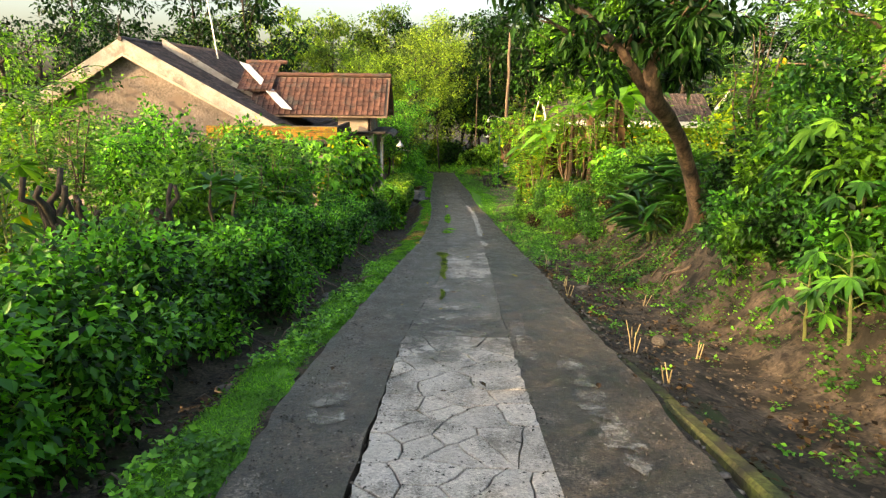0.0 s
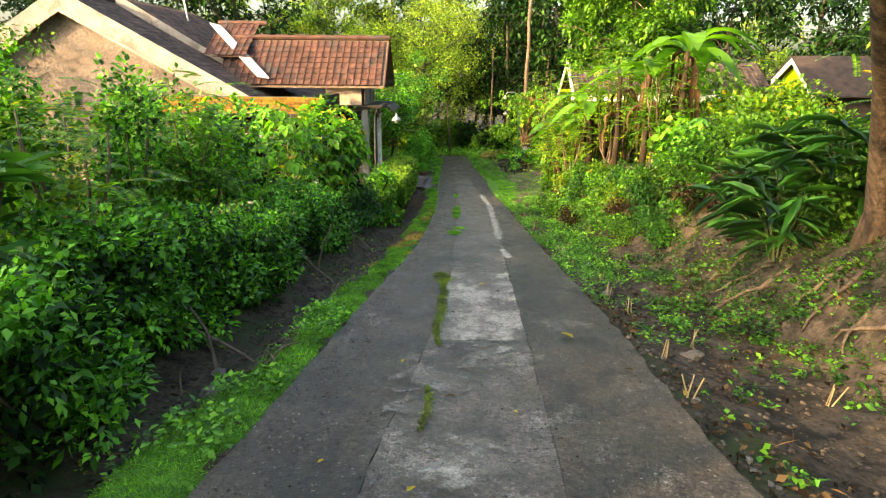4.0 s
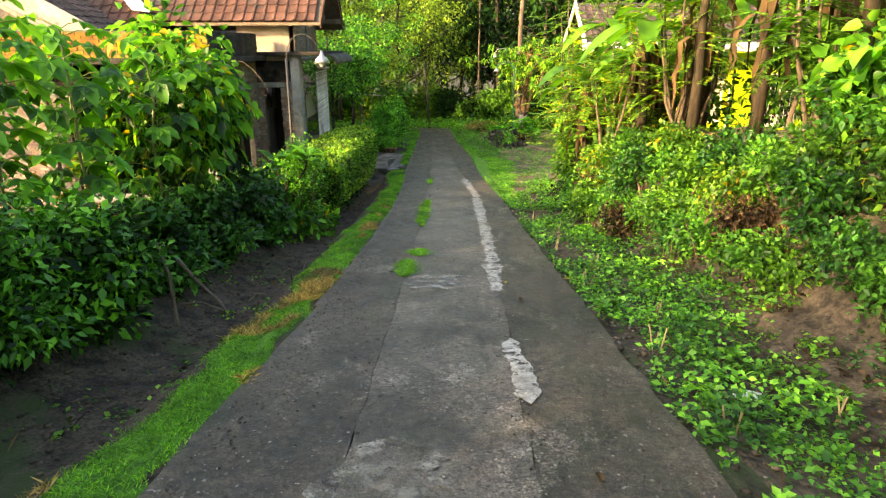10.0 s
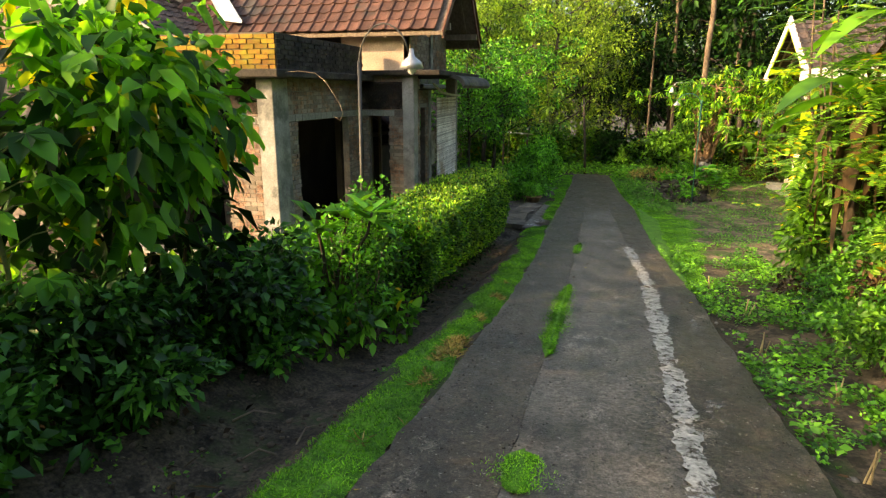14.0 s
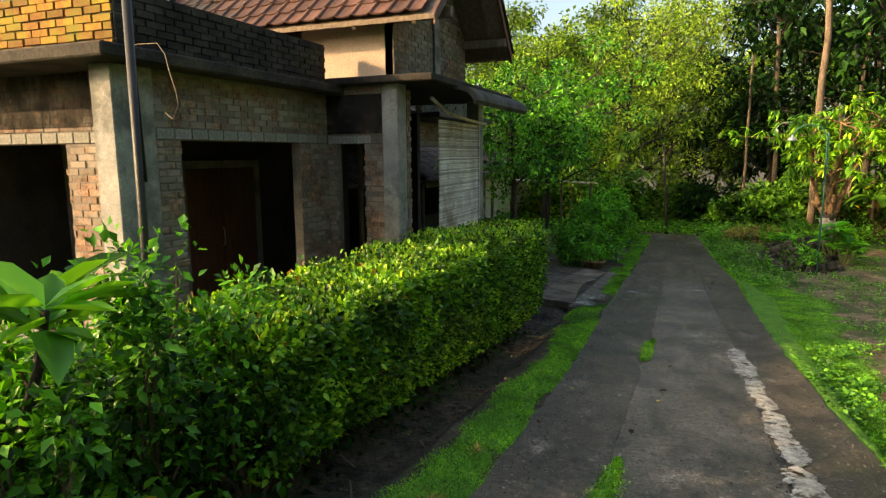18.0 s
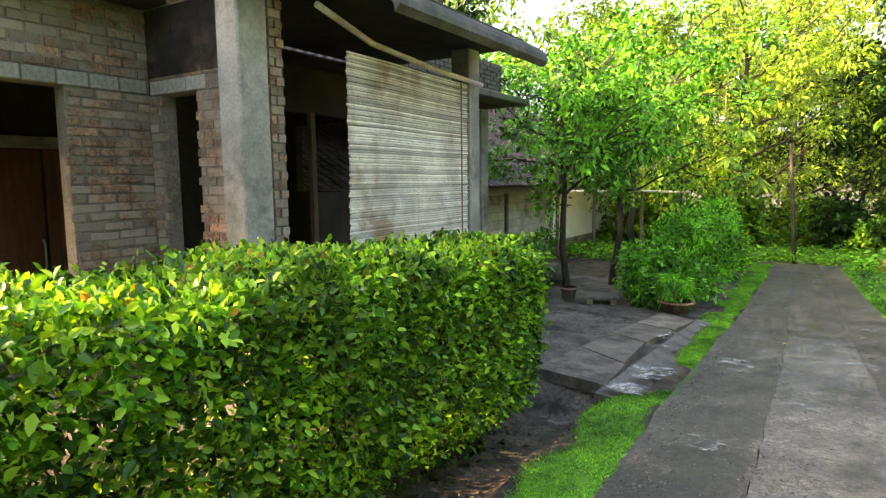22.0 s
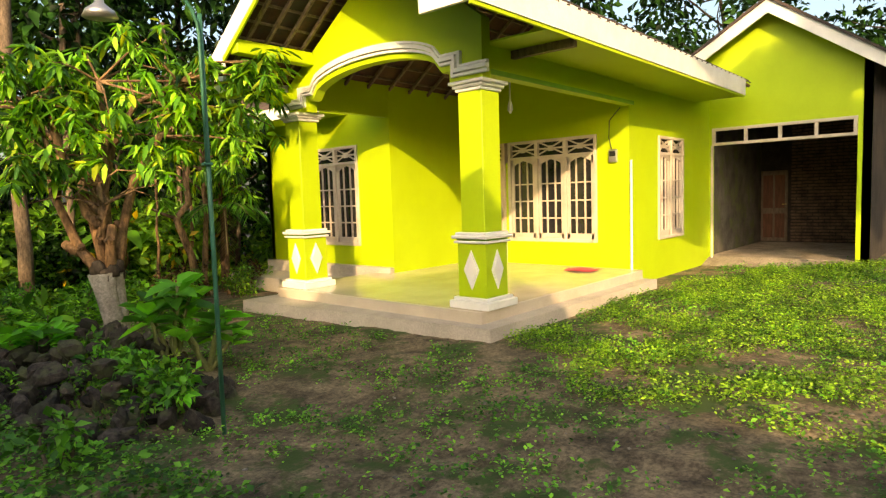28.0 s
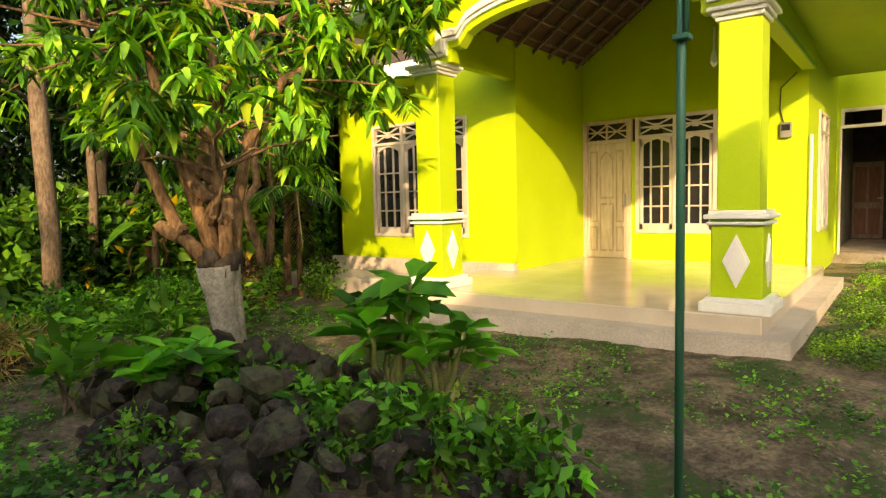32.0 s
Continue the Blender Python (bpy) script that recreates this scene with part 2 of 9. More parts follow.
M["ochrebrick"] = mat("mossy_orange_brick", (0.2, 0.085, 0.013), (0.29, 0.155, 0.018), 4, 0.9, 50, 0.5, rand=0.35, stain=(0.2, 0.165, 0.012), stain_scale=2, at="Position")
# near-black cement: soot and shade together in one colour
M["sooty"] = mat("blackened_cement", (0.014, 0.012, 0.01), (0.06, 0.05, 0.04), 2.5, 0.95, 40, 0.6, rand=0.3, stain=(0.035, 0.04, 0.012), stain_scale=1.4, stain_at=(0.58, 0.7))
M["darkfilm"] = mat("thin_dark_film", (0.006, 0.005, 0.004), (0.022, 0.018, 0.014), 5, 0.95, 40, 0.4)
n_, b_ = nodes_of(M["darkfilm"])
n_.links.new(ramp(n_, noise_tex(n_, 2.6, 7, 0.72, (1, 1, 0.6), "Position"), [(0.34, (0.1, 0.1, 0.1)), (0.6, (0.7, 0.7, 0.7))]), b_.inputs["Alpha"])
M["tile"] = mat("roof_tile", (0.058, 0.028, 0.022), (0.115, 0.053, 0.038), 3, 0.8, 40, 0.3, rand=0.35, stain=(0.055, 0.045, 0.04), stain_scale=1.0, at="Position")
M["oldtile"] = mat("old_roof_tile", (0.04, 0.034, 0.032), (0.1, 0.07, 0.06), 3, 0.85, 40, 0.3, rand=0.35, at="Position")
M["render"] = mat("bare_plaster", (0.17, 0.135, 0.114), (0.28, 0.23, 0.198), 2.6, 0.9, 16, 0.7, stain=(0.2, 0.15, 0.12), stain_scale=1.3)
M["verge"] = mat("pale_verge_plaster", (0.3, 0.27, 0.235), (0.44, 0.4, 0.355), 1.8, 0.9, 30, 0.3, stain=(0.2, 0.175, 0.15), stain_scale=1.2)
M["plaster"] = mat("pinkish_plaster", (0.42, 0.32, 0.25), (0.52, 0.42, 0.34), 1.6, 0.9, 40, 0.25)
M["yellow"] = mat("lemon_yellow_paint", (0.385, 0.535, 0.010), (0.415, 0.575, 0.014), 1.4, 0.55, 90, 0.06)
M["green"] = mat("green_paint", (0.14, 0.33, 0.02), (0.17, 0.37, 0.025), 1.4, 0.55, 90, 0.06)
M["white"] = mat("white_paint", (0.72, 0.72, 0.70), (0.82, 0.82, 0.80), 3, 0.5, 80, 0.08)
M["palewood"] = mat("pale_bare_wood", (0.46, 0.36, 0.26), (0.6, 0.49, 0.37), 3, 0.6, 40, 0.15, stretch=(6, 6, 1))
M["frame"] = mat("off_white_frame", (0.5, 0.44, 0.38), (0.62, 0.55, 0.48), 3, 0.5, 50, 0.1)
M["darkwood"] = mat("dark_wood", (0.09, 0.035, 0.022), (0.16, 0.065, 0.04), 3, 0.6, 40, 0.2, stretch=(6, 6, 1))
M["wood"] = mat("grey_wood", (0.12, 0.09, 0.065), (0.22, 0.165, 0.12), 4, 0.85, 45, 0.4, stretch=(5, 5, 1))
M["floor"] = mat("cream_floor_tile", (0.52, 0.45, 0.36), (0.6, 0.53, 0.43), 2, 0.12, 80, 0.02)
M["stepstone"] = mat("porch_step", (0.42, 0.38, 0.33), (0.55, 0.50, 0.44), 2, 0.7, 50, 0.2)
M["bamboo"] = mat("split_bamboo", (0.5, 0.46, 0.41), (0.78, 0.75, 0.7), 3, 0.7, 50, 0.2, rand=0.42, stain=(0.4, 0.3, 0.22), stain_scale=1.3, at="Position")
# sheet added behind the slats, coloured dark for the shaded gaps
M["screenback"] = mat("dark_gap_sheet", (0.05, 0.04, 0.03), (0.13, 0.1, 0.075), 6, 0.95, 40, 0.5)
M["bananastem"] = mat("banana_sheath", (0.014, 0.01, 0.006), (0.055, 0.037, 0.018), 5, 0.85, 30, 0.5, stretch=(3, 3, 0.5))
M["bark"] = mat("bark", (0.09, 0.065, 0.045), (0.19, 0.14, 0.10), 6, 0.95, 35, 0.9, stretch=(1, 1, 0.35))
M["mangobark"] = mat("pruned_bark", (0.075, 0.045, 0.025), (0.27, 0.165, 0.085), 6, 0.9, 28, 1.0, stretch=(1, 1, 0.35))
M["darkbark"] = mat("dark_bark", (0.025, 0.02, 0.016), (0.07, 0.055, 0.042), 6, 0.95, 35, 0.9, stretch=(1, 1, 0.35))
M["palebark"] = mat("lime_washed_bark", (0.22, 0.205, 0.18), (0.38, 0.355, 0.32), 6, 0.9, 30, 0.6)
M["stem"] = mat("green_stem", (0.12, 0.15, 0.045), (0.22, 0.23, 0.08), 6, 0.6, 35, 0.2)
M["rock"] = mat("lava_rock", (0.01, 0.008, 0.007), (0.054, 0.043, 0.036), 11, 0.85, 34, 1.0, rand=0.6, stain=(0.06, 0.07, 0.03), stain_scale=3, at="Position")
M["lampgreen"] = mat("green_pole_paint", (0.03, 0.13, 0.085), (0.05, 0.18, 0.12), 4, 0.45, 60, 0.1)
M["metal"] = mat("dull_metal", (0.4, 0.4, 0.4), (0.55, 0.55, 0.55), 4, 0.4, 60, 0.1, metal=0.8)
M["black"] = mat("black_iron", (0.02, 0.02, 0.02), (0.04, 0.04, 0.04), 4, 0.5, 60, 0.1)
M["flakedbox"] = mat("flaked_blue_block", (0.08, 0.4, 0.58), (0.18, 0.52, 0.66), 4, 0.7, 50, 0.4, stain=(0.4, 0.4, 0.37), stain_scale=7, stain_at=(0.47, 0.5))
M["bluebox"] = mat("flaking_blue_paint", (0.08, 0.38, 0.52), (0.16, 0.5, 0.64), 4, 0.6, 50, 0.2, stain=(0.6, 0.62, 0.58), stain_scale=9, stain_at=(0.52, 0.56))
# darkness of unlit rooms put into the wall colour
M["inside"] = mat("darkened_inside_wall", (0.03, 0.026, 0.022), (0.06, 0.05, 0.042), 2, 0.95, 40, 0.3)
M["straw"] = mat("dry_straw", (0.3, 0.23, 0.12), (0.46, 0.37, 0.2), 5, 0.9, 50, 0.3, rand=0.3)
M["deadleaf"] = leaf_mat("dead_leaf", (0.03, 0.02, 0.012), (0.065, 0.042, 0.025), (0.14, 0.092, 0.052), through=0.1, rough=0.8)
M["zinc"] = mat("zinc_gutter", (0.5, 0.53, 0.57), (0.66, 0.69, 0.74), 3, 0.4, 50, 0.1, metal=0.3)
M["glass"] = mat("dark_pane", (0.015, 0.015, 0.017), (0.025, 0.025, 0.028), 3, 0.08, 50, 0.0, spec=0.6)
L = {}
L["hedge"] = leaf_mat("hedge_leaf", (0.0168, 0.09, 0.01), (0.075, 0.3, 0.02), (0.22, 0.58, 0.03), through=0.3, rough=0.36)
L["clipped"] = leaf_mat("clipped_leaf", (0.012, 0.07, 0.01), (0.085, 0.29, 0.016), (0.38, 0.64, 0.025), through=0.3, rough=0.34)
L["lime"] = leaf_mat("lime_leaf", (0.0672, 0.2, 0.012), (0.126, 0.31, 0.018), (0.2184, 0.4, 0.025), odd=(0.55, 0.38, 0.02))
L["wild"] = leaf_mat("wild_leaf", (0.03, 0.12, 0.012), (0.085, 0.24, 0.018), (0.185, 0.4, 0.025))
# very dark green, also put inside hedges and bushes in place of shade
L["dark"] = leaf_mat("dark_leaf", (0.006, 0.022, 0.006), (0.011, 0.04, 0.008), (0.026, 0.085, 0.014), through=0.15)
# bluish darker green: the colour leaves take in shade
L["shade"] = leaf_mat("shade_tinted_leaf", (0.014, 0.075, 0.014), (0.04, 0.16, 0.026), (0.085, 0.27, 0.035), through=0.25, rough=0.42)
L["weed"] = leaf_mat("weed_leaf", (0.04, 0.17, 0.016), (0.09, 0.3, 0.02), (0.18, 0.45, 0.03), through=0.25, rough=0.45)
L["cacao"] = leaf_mat("drooping_broad_leaf", (0.03, 0.13, 0.015), (0.09, 0.3, 0.025), (0.22, 0.5, 0.04), odd=(0.6, 0.46, 0.03), through=0.48, rough=0.4)
L["gingerleaf"] = leaf_mat("ginger_leaf", (0.012, 0.06, 0.012), (0.04, 0.16, 0.025), (0.1, 0.3, 0.05), through=0.2, rough=0.28)
L["crown"] = leaf_mat("dark_glossy_leaf", (0.006, 0.022, 0.006), (0.014, 0.05, 0.011), (0.035, 0.11, 0.02), through=0.2, rough=0.4)
L["yard"] = leaf_mat("yard_tree_leaf", (0.014, 0.06, 0.012), (0.07, 0.25, 0.025), (0.18, 0.45, 0.045), through=0.36, rough=0.38)
L["broad"] = leaf_mat("broad_leaf", (0.06, 0.22, 0.02), (0.11, 0.35, 0.03), (0.2, 0.46, 0.04), odd=(0.6, 0.45, 0.02), through=0.45, rough=0.4)
L["citrus"] = leaf_mat("citrus_leaf", (0.045, 0.2, 0.015), (0.105, 0.38, 0.02), (0.21, 0.56, 0.03), through=0.4, rough=0.35)
# hedge-top leaf: sunlight put into a yellow-green, with some reddish tips
L["tip"] = leaf_mat("lit_tip_leaf", (0.1, 0.29, 0.012), (0.2, 0.42, 0.015), (0.36, 0.52, 0.02), odd=(0.3, 0.16, 0.04), through=0.3, rough=0.32)
# yellower weed leaf with warm sunlight put into the colour
L["yardweed"] = leaf_mat("sunlit_weed_leaf", (0.07, 0.19, 0.012), (0.15, 0.33, 0.016), (0.27, 0.46, 0.02), through=0.3, rough=0.5)
L["seam"] = leaf_mat("dry_seam_grass", (0.09, 0.17, 0.03), (0.16, 0.26, 0.045), (0.28, 0.36, 0.08), through=0.3, rough=0.6)
# yellow-green with sunlight put into the colour
L["gold"] = leaf_mat("sunny_leaf", (0.08, 0.18, 0.03), (0.21, 0.37, 0.05), (0.4, 0.55, 0.08), through=0.45)
L["mango"] = leaf_mat("mango_leaf", (0.02, 0.1, 0.012), (0.12, 0.36, 0.02), (0.32, 0.58, 0.03), odd=(0.4, 0.5, 0.03), rough=0.35)
L["grass"] = leaf_mat("grass_blade", (0.0756, 0.27, 0.012), (0.1344, 0.4, 0.018), (0.2352, 0.5, 0.025), through=0.4)
L["sapling"] = leaf_mat("sapling_leaf", (0.08, 0.3, 0.02), (0.13, 0.46, 0.03), (0.22, 0.62, 0.04), through=0.42, rough=0.35)
L["drygrass"] = leaf_mat("dry_grass_blade", (0.24, 0.17, 0.06), (0.42, 0.29, 0.12), (0.58, 0.42, 0.2), through=0.3)
L["banana"] = leaf_mat("banana_leaf", (0.0672, 0.22, 0.015), (0.1092, 0.3, 0.02), (0.168, 0.38, 0.028), through=0.45)
L["bamboo"] = leaf_mat("bamboo_leaf", (0.0672, 0.15, 0.02), (0.126, 0.23, 0.03), (0.21, 0.31, 0.05))
L["yellowed"] = leaf_mat("yellowed_leaf", (0.4, 0.3, 0.02), (0.6, 0.45, 0.03), (0.7, 0.5, 0.05), through=0.3)
L["dead"] = M["deadleaf"]


# ---- mesh helpers ----
class Mesh:
    """Gathers vertices and faces of one part."""

    def __init__(self):
        self.v, self.f = [], []

    def add(self, verts, faces):
        k = len(self.v)
        self.v += [tuple(p) for p in verts]
        self.f += [tuple(i + k for i in f) for f in faces]
        return self

    def box(self, x0, x1, y0, y1, z0, z1, bevel=0.0, m=None):
        e = min(bevel, (x1 - x0) * 0.4, (y1 - y0) * 0.4, (z1 - z0) * 0.4)
        if e <= 0:
            v = [(x, y, z) for z in (z0, z1) for y in (y0, y1) for x in (x0, x1)]
            f = [(0, 2, 3, 1), (4, 5, 7, 6), (0, 1, 5, 4), (2, 6, 7, 3), (0, 4, 6, 2), (1, 3, 7, 5)]
        else:
            ring = lambda d, z: [(x0 + d, y0 + e, z), (x0 + e, y0 + d, z), (x1 - e, y0 + d, z), (x1 - d, y0 + e, z),
                                 (x1 - d, y1 - e, z), (x1 - e, y1 - d, z), (x0 + e, y1 - d, z), (x0 + d, y1 - e, z)]
            v = ring(e, z0) + ring(0, z0 + e) + ring(0, z1 - e) + ring(e, z1)
            f = [tuple(range(7, -1, -1)), tuple(range(24, 32))]
            f += [(r * 8 + i, r * 8 + (i + 1) % 8, r * 8 + 8 + (i + 1) % 8, r * 8 + 8 + i) for r in range(3) for i in range(8)]
        if m is not None:
            v = [m @ Vector(p) for p in v]
        return self.add(v, f)

    def tube(self, pts, radii, sides=8, caps=True):
        pts = [Vector(p) for p in pts]
        k = len(self.v)
        for i, p in enumerate(pts):
            d = (pts[min(i + 1, len(pts) - 1)] - pts[max(i - 1, 0)]).normalized()
            a = d.orthogonal().normalized() if i == 0 else (a - d * a.dot(d)).normalized()
            b = d.cross(a)
            r = radii[i] if isinstance(radii, (list, tuple)) else radii
            self.v += [tuple(p + (a * math.cos(w) + b * math.sin(w)) * r) for w in (2 * math.pi * j / sides for j in range(sides))]
        for i in range(len(pts) - 1):
            for j in range(sides):
                q, r2 = k + i * sides, k + (i + 1) * sides
                self.f.append((q + j, q + (j + 1) % sides, r2 + (j + 1) % sides, r2 + j))
        if caps:
            self.f.append(tuple(k + j for j in range(sides - 1, -1, -1)))
            self.f.append(tuple(k + (len(pts) - 1) * sides + j for j in range(sides)))
        return self

    def lathe(self, x, y, profile, sides=12):
        return self.tube([(x, y, z) for r, z in profile], [max(r, 0.001) for r, z in profile], sides)

    def data(self, name, smooth=False):
        me = bpy.data.meshes.new(name)
        me.from_pydata(self.v, [], self.f)
        me.validate()
        if smooth:
            me.polygons.foreach_set("use_smooth", [True] * len(me.polygons))
        return me


def part(name, mesh, material, parent=None, label="", smooth=False):
    me = mesh.data(name, smooth) if isinstance(mesh, Mesh) else mesh
    if material and not me.materials:
        me.materials.append(material)
    ob = new(name, me)
    if parent:
        ob.parent = parent
    return tagged(ob, label)


def thing(name, label, category, at=(0, 0, 0), turn=0, group="", kind=""):
    ob = new(name)
    ob.empty_display_size = 0.1
    ob.matrix_world = pose(*at, 0, 0, turn)
    return tagged(ob, label, category, group, kind)


def soft(a, b, x):
    t = np.clip((x - a) / (b - a), 0, 1)
    return t * t * (3 - 2 * t)


# ---- the lie of the land ----
RY = [-60, -3, 0, 3, 7.5, 12.3, 16.25, 20, 25, 29, 32.6, 39, 45, 60, 120]
RZ = [8.5, 0.57, 0.1, -0.42, -1.14, -1.82, -2.39, -2.87, -3.38, -3.68, -3.88, -3.93, -4.3, -5.2, -6]
LY, LX = [-6, 2.4, 4, 7, 10, 14, 18, 22, 25, 28, 31, 37, 40], [-1.0, -1.0, -1.05, -0.95, -0.8, -0.55, -0.48, -0.45, -0.5, -0.62, -0.66, -0.62, -0.7]
EY, EX = [-6, 2.5, 4, 7, 9, 17, 22, 25, 27.5, 32, 35, 40], [1.3, 1.36, 1.47, 1.52, 1.6, 1.65, 1.64, 1.5, 1.42, 1.34, 1.02, 0.65]


def road_z(y):
    y = np.asarray(y, float)
    return sum(np.interp(y + d, RY, RZ) for d in (-0.8, -0.4, 0, 0.4, 0.8)) / 5


def left_x(y):
    return np.interp(y, LY, LX)


def right_x(y):
    return np.interp(y, EY, EX)


def wobble(x, y, s):
    return np.sin(x * 1.7 * s + 1.3 * np.sin(y * 1.1 * s)) * np.cos(y * 1.3 * s + 1.7 * np.sin(x * 0.9 * s))


BANK_Y, BANK_H = [-60, 0, 8, 14, 20.5, 22, 24, 26], [1.5, 1.5, 1.5, 1.4, 1.45, 1.1, 0.35, 0.0]
FOOT_Y, FOOT_X = [-5, 0, 6, 9, 12, 14, 15, 16, 17.5, 19, 20, 21.8, 23, 24.5], [3.2, 3.3, 3.5, 3.55, 3.68, 3.62, 3.35, 3.13, 2.98, 2.72, 2.58, 2.8, 3.0, 3.25]


def ground_z(x, y):
    x, y = np.asarray(x, float), np.asarray(y, float)
    r, lx, ex = road_z(y), left_x(y), right_x(y)
    left = 0.02 - 0.30 * soft(lx - 0.35, lx - 0.8, x) + 0.22 * soft(lx - 1.0, lx - 1.7, x)
    left = np.where(y > 27.7, np.maximum(left, -0.02 - 0.3 * soft(28.2, 27.7, y)), left)
    left = left - 0.38 * soft(lx - 2.0, lx - 2.9, x) * soft(18.8, 20.6, y) * soft(23.4, 22.9, y)
    foot, low, h = np.interp(y, FOOT_Y, FOOT_X), np.interp(y, [0, 11, 13, 15, 17], [-0.25, -0.25, -0.22, -0.12, 0.0]), np.interp(y, BANK_Y, BANK_H)
    step = lambda a, b: np.clip((x - foot - a) / (b - a), 0, 1)
    rise = sum(0.5 * step(d, 0.4 + d) + 0.55 * step(0.4 + d, 0.95 + d) + 0.35 * step(0.95 + d, 1.7 + d) for d in (-0.08, 0.0, 0.08)) / 3
    bank = rise * h / 1.4 + low * (soft(ex + 0.1, ex + 1.1, x) - soft(foot - 0.45, foot + 0.05, x))
    gutter = -0.06 * soft(ex, ex + 0.15, x) + 0.03 * soft(ex + 0.4, ex + 0.8, x)
    yard = np.where(y > 27, 0.04 * soft(28, 32, y), 0)
    right = gutter + bank + yard
    z = r + np.where(x < lx, left, np.where(x > ex, right, -0.05))
    rough = 0.02 * wobble(x, y, 2.1) + 0.012 * wobble(x + 5, y - 3, 5.3) + 0.009 * wobble(x - 2, y + 7, 11.0) + 0.008 * wobble(x + 1, y - 4, 19.0)
    amount = np.where((x > lx - 0.1) & (x < ex + 0.05), 0, np.where(x > foot - 0.3, 1.0 + 1.6 * (h > 0.4), 1.0))
    near = soft(13, 7, np.abs(x)) * soft(60, 42, y) * soft(-12, -3, y)
    return z + rough * amount * near


def lz(x, y):
    return float(ground_z(x, y))


def grid_mesh(name, xs, ys, zf):
    X, Y = np.meshgrid(xs, ys)
    Z = zf(X, Y)
    v = np.stack([X, Y, Z], -1).reshape(-1, 3)
    nx, ny = len(xs), len(ys)
    i = (np.arange(ny - 1)[:, None] * nx + np.arange(nx - 1)).reshape(-1)
    f = np.stack([i, i + 1, i + 1 + nx, i + nx], -1)
    return quick_mesh(name, v, f, True)


def quick_mesh(name, v, f, smooth=False):
    me = bpy.data.meshes.new(name)
    n, k = f.shape
    me.vertices.add(len(v))
    me.vertices.foreach_set("co", np.ascontiguousarray(v, np.float32).ravel())
    me.loops.add(n * k)
    me.loops.foreach_set("vertex_index", np.ascontiguousarray(f, np.int32).ravel())
    me.polygons.add(n)
    me.polygons.foreach_set("loop_start", np.arange(0, n * k, k, dtype=np.int32))
    if smooth:
        me.polygons.foreach_set("use_smooth", np.ones(n, bool))
    me.update(calc_edges=True)
    return me


def spread(a, b, step):
    return np.arange(a, b, step)


xs = np.concatenate([-np.geomspace(900, 14, 22), spread(-13.5, -4, 0.5), spread(-4, 5.5, 0.08), spread(5.5, 20, 0.5), np.geomspace(20.5, 900, 22)])
ys = np.concatenate([-np.geomspace(900, 8, 18), spread(-7, -1, 0.5), spread(-1, 40, 0.12), spread(40, 60, 0.8), np.geomspace(61, 1200, 20)])
gm_ = grid_mesh("ground", xs, ys, ground_z)
gm_.materials.append(M["soil"])
gm_.materials.append(M["bank"])
gm_.materials.append(M["yarddirt"])
gm_.materials.append(M["yardsoil"])
cx, cy = np.meshgrid((xs[:-1] + xs[1:]) / 2, (ys[:-1] + ys[1:]) / 2)
zone = ((cx > 1.95 + 0.25 * wobble(cx, cy, 1.5)) & (cx < 30) & (cy < 25) & (cy > -40)).astype(np.int32)
zone[(cx < -1.0) & (cx > -6.4) & (cy > 27.7 + 0.2 * wobble(cx, cy, 2.0)) & (cy < 36)] = 2
zone[(cx > 1.0) & (cx < 30) & (cy > 25) & (cy < 60)] = 3
gm_.polygons.foreach_set("material_index", zone.ravel())
ground = tagged(part("ground", gm_, None), "bare brown soil with moss, weeds and leaf litter", "ground", kind="structure")

# ---- road of concrete strips ----
road = thing("road", "narrow worn concrete lane in three strips with cracks", "road", kind="structure")


def slab(name, xa, xb, y0, y1, material, lift=0.03, parent=road, gap=0.0014, edge=0.0, label=""):
    """A cast slab between two edge lines, following the slope."""
    n, k = max(2, int((y1 - y0) / 0.2)), 7
    rnd = random.Random(int(y0 * 100) + int(xa((y0 + y1) / 2) * 1000))
    v, f = [], []
    for i in range(n + 1):
        y = y0 + gap + (y1 - y0 - 2 * gap) * i / n
        a, b = float(xa(y)) + gap, float(xb(y)) - gap
        if edge < 0:
            a += rnd.uniform(-1, 1) * -edge
        if edge > 0:
            b += rnd.uniform(-1, 1) * edge
        row = [(a + (b - a) * j / (k - 1), y) for j in range(k)]
        z = float(road_z(y)) + lift
        v += [(a, y, z - 0.12)] + [(x, y, z + 0.004 * float(wobble(x * 2, yy, 1.3))) for x, yy in row] + [(b, y, z - 0.12)]
    w = k + 2
    for i in range(n):
        f += [(i * w + j, i * w + j + 1, (i + 1) * w + j + 1, (i + 1) * w + j) for j in range(w - 1)]
    f += [tuple(range(w)), tuple(n * w + j for j in range(w - 1, -1, -1))]
    return part(name, Mesh().add(v, [q[::-1] for q in f]), material, parent, label)


JY = [-6, 2, 5.4, 9, 12, 15, 20, 26, 31, 40]
seam_a = lambda y: np.interp(y, JY, [-0.5, -0.45, -0.35, -0.05, 0.1, 0.12, 0.14, 0.12, 0.05, -0.25]) + 0.012 * wobble(y, y * 2.3, 2.1)
seam_b = lambda y: np.interp(y, JY, [0.5, 0.55, 0.62, 0.76, 0.85, 0.98, 1.06, 1.0, 0.75, 0.3]) + 0.012 * wobble(y * 1.7, y, 2.3)
for y0, y1 in ((-5, 0.5), (0.5, 6.1), (6.1, 10.4), (10.4, 15.2), (15.2, 20.5), (20.5, 26.1), (26.1, 31.6), (31.6, 35.5), (35.5, 40.5)):
    slab("side_slab", left_x, seam_a, y0, y1, M["concrete"], edge=-0.02)
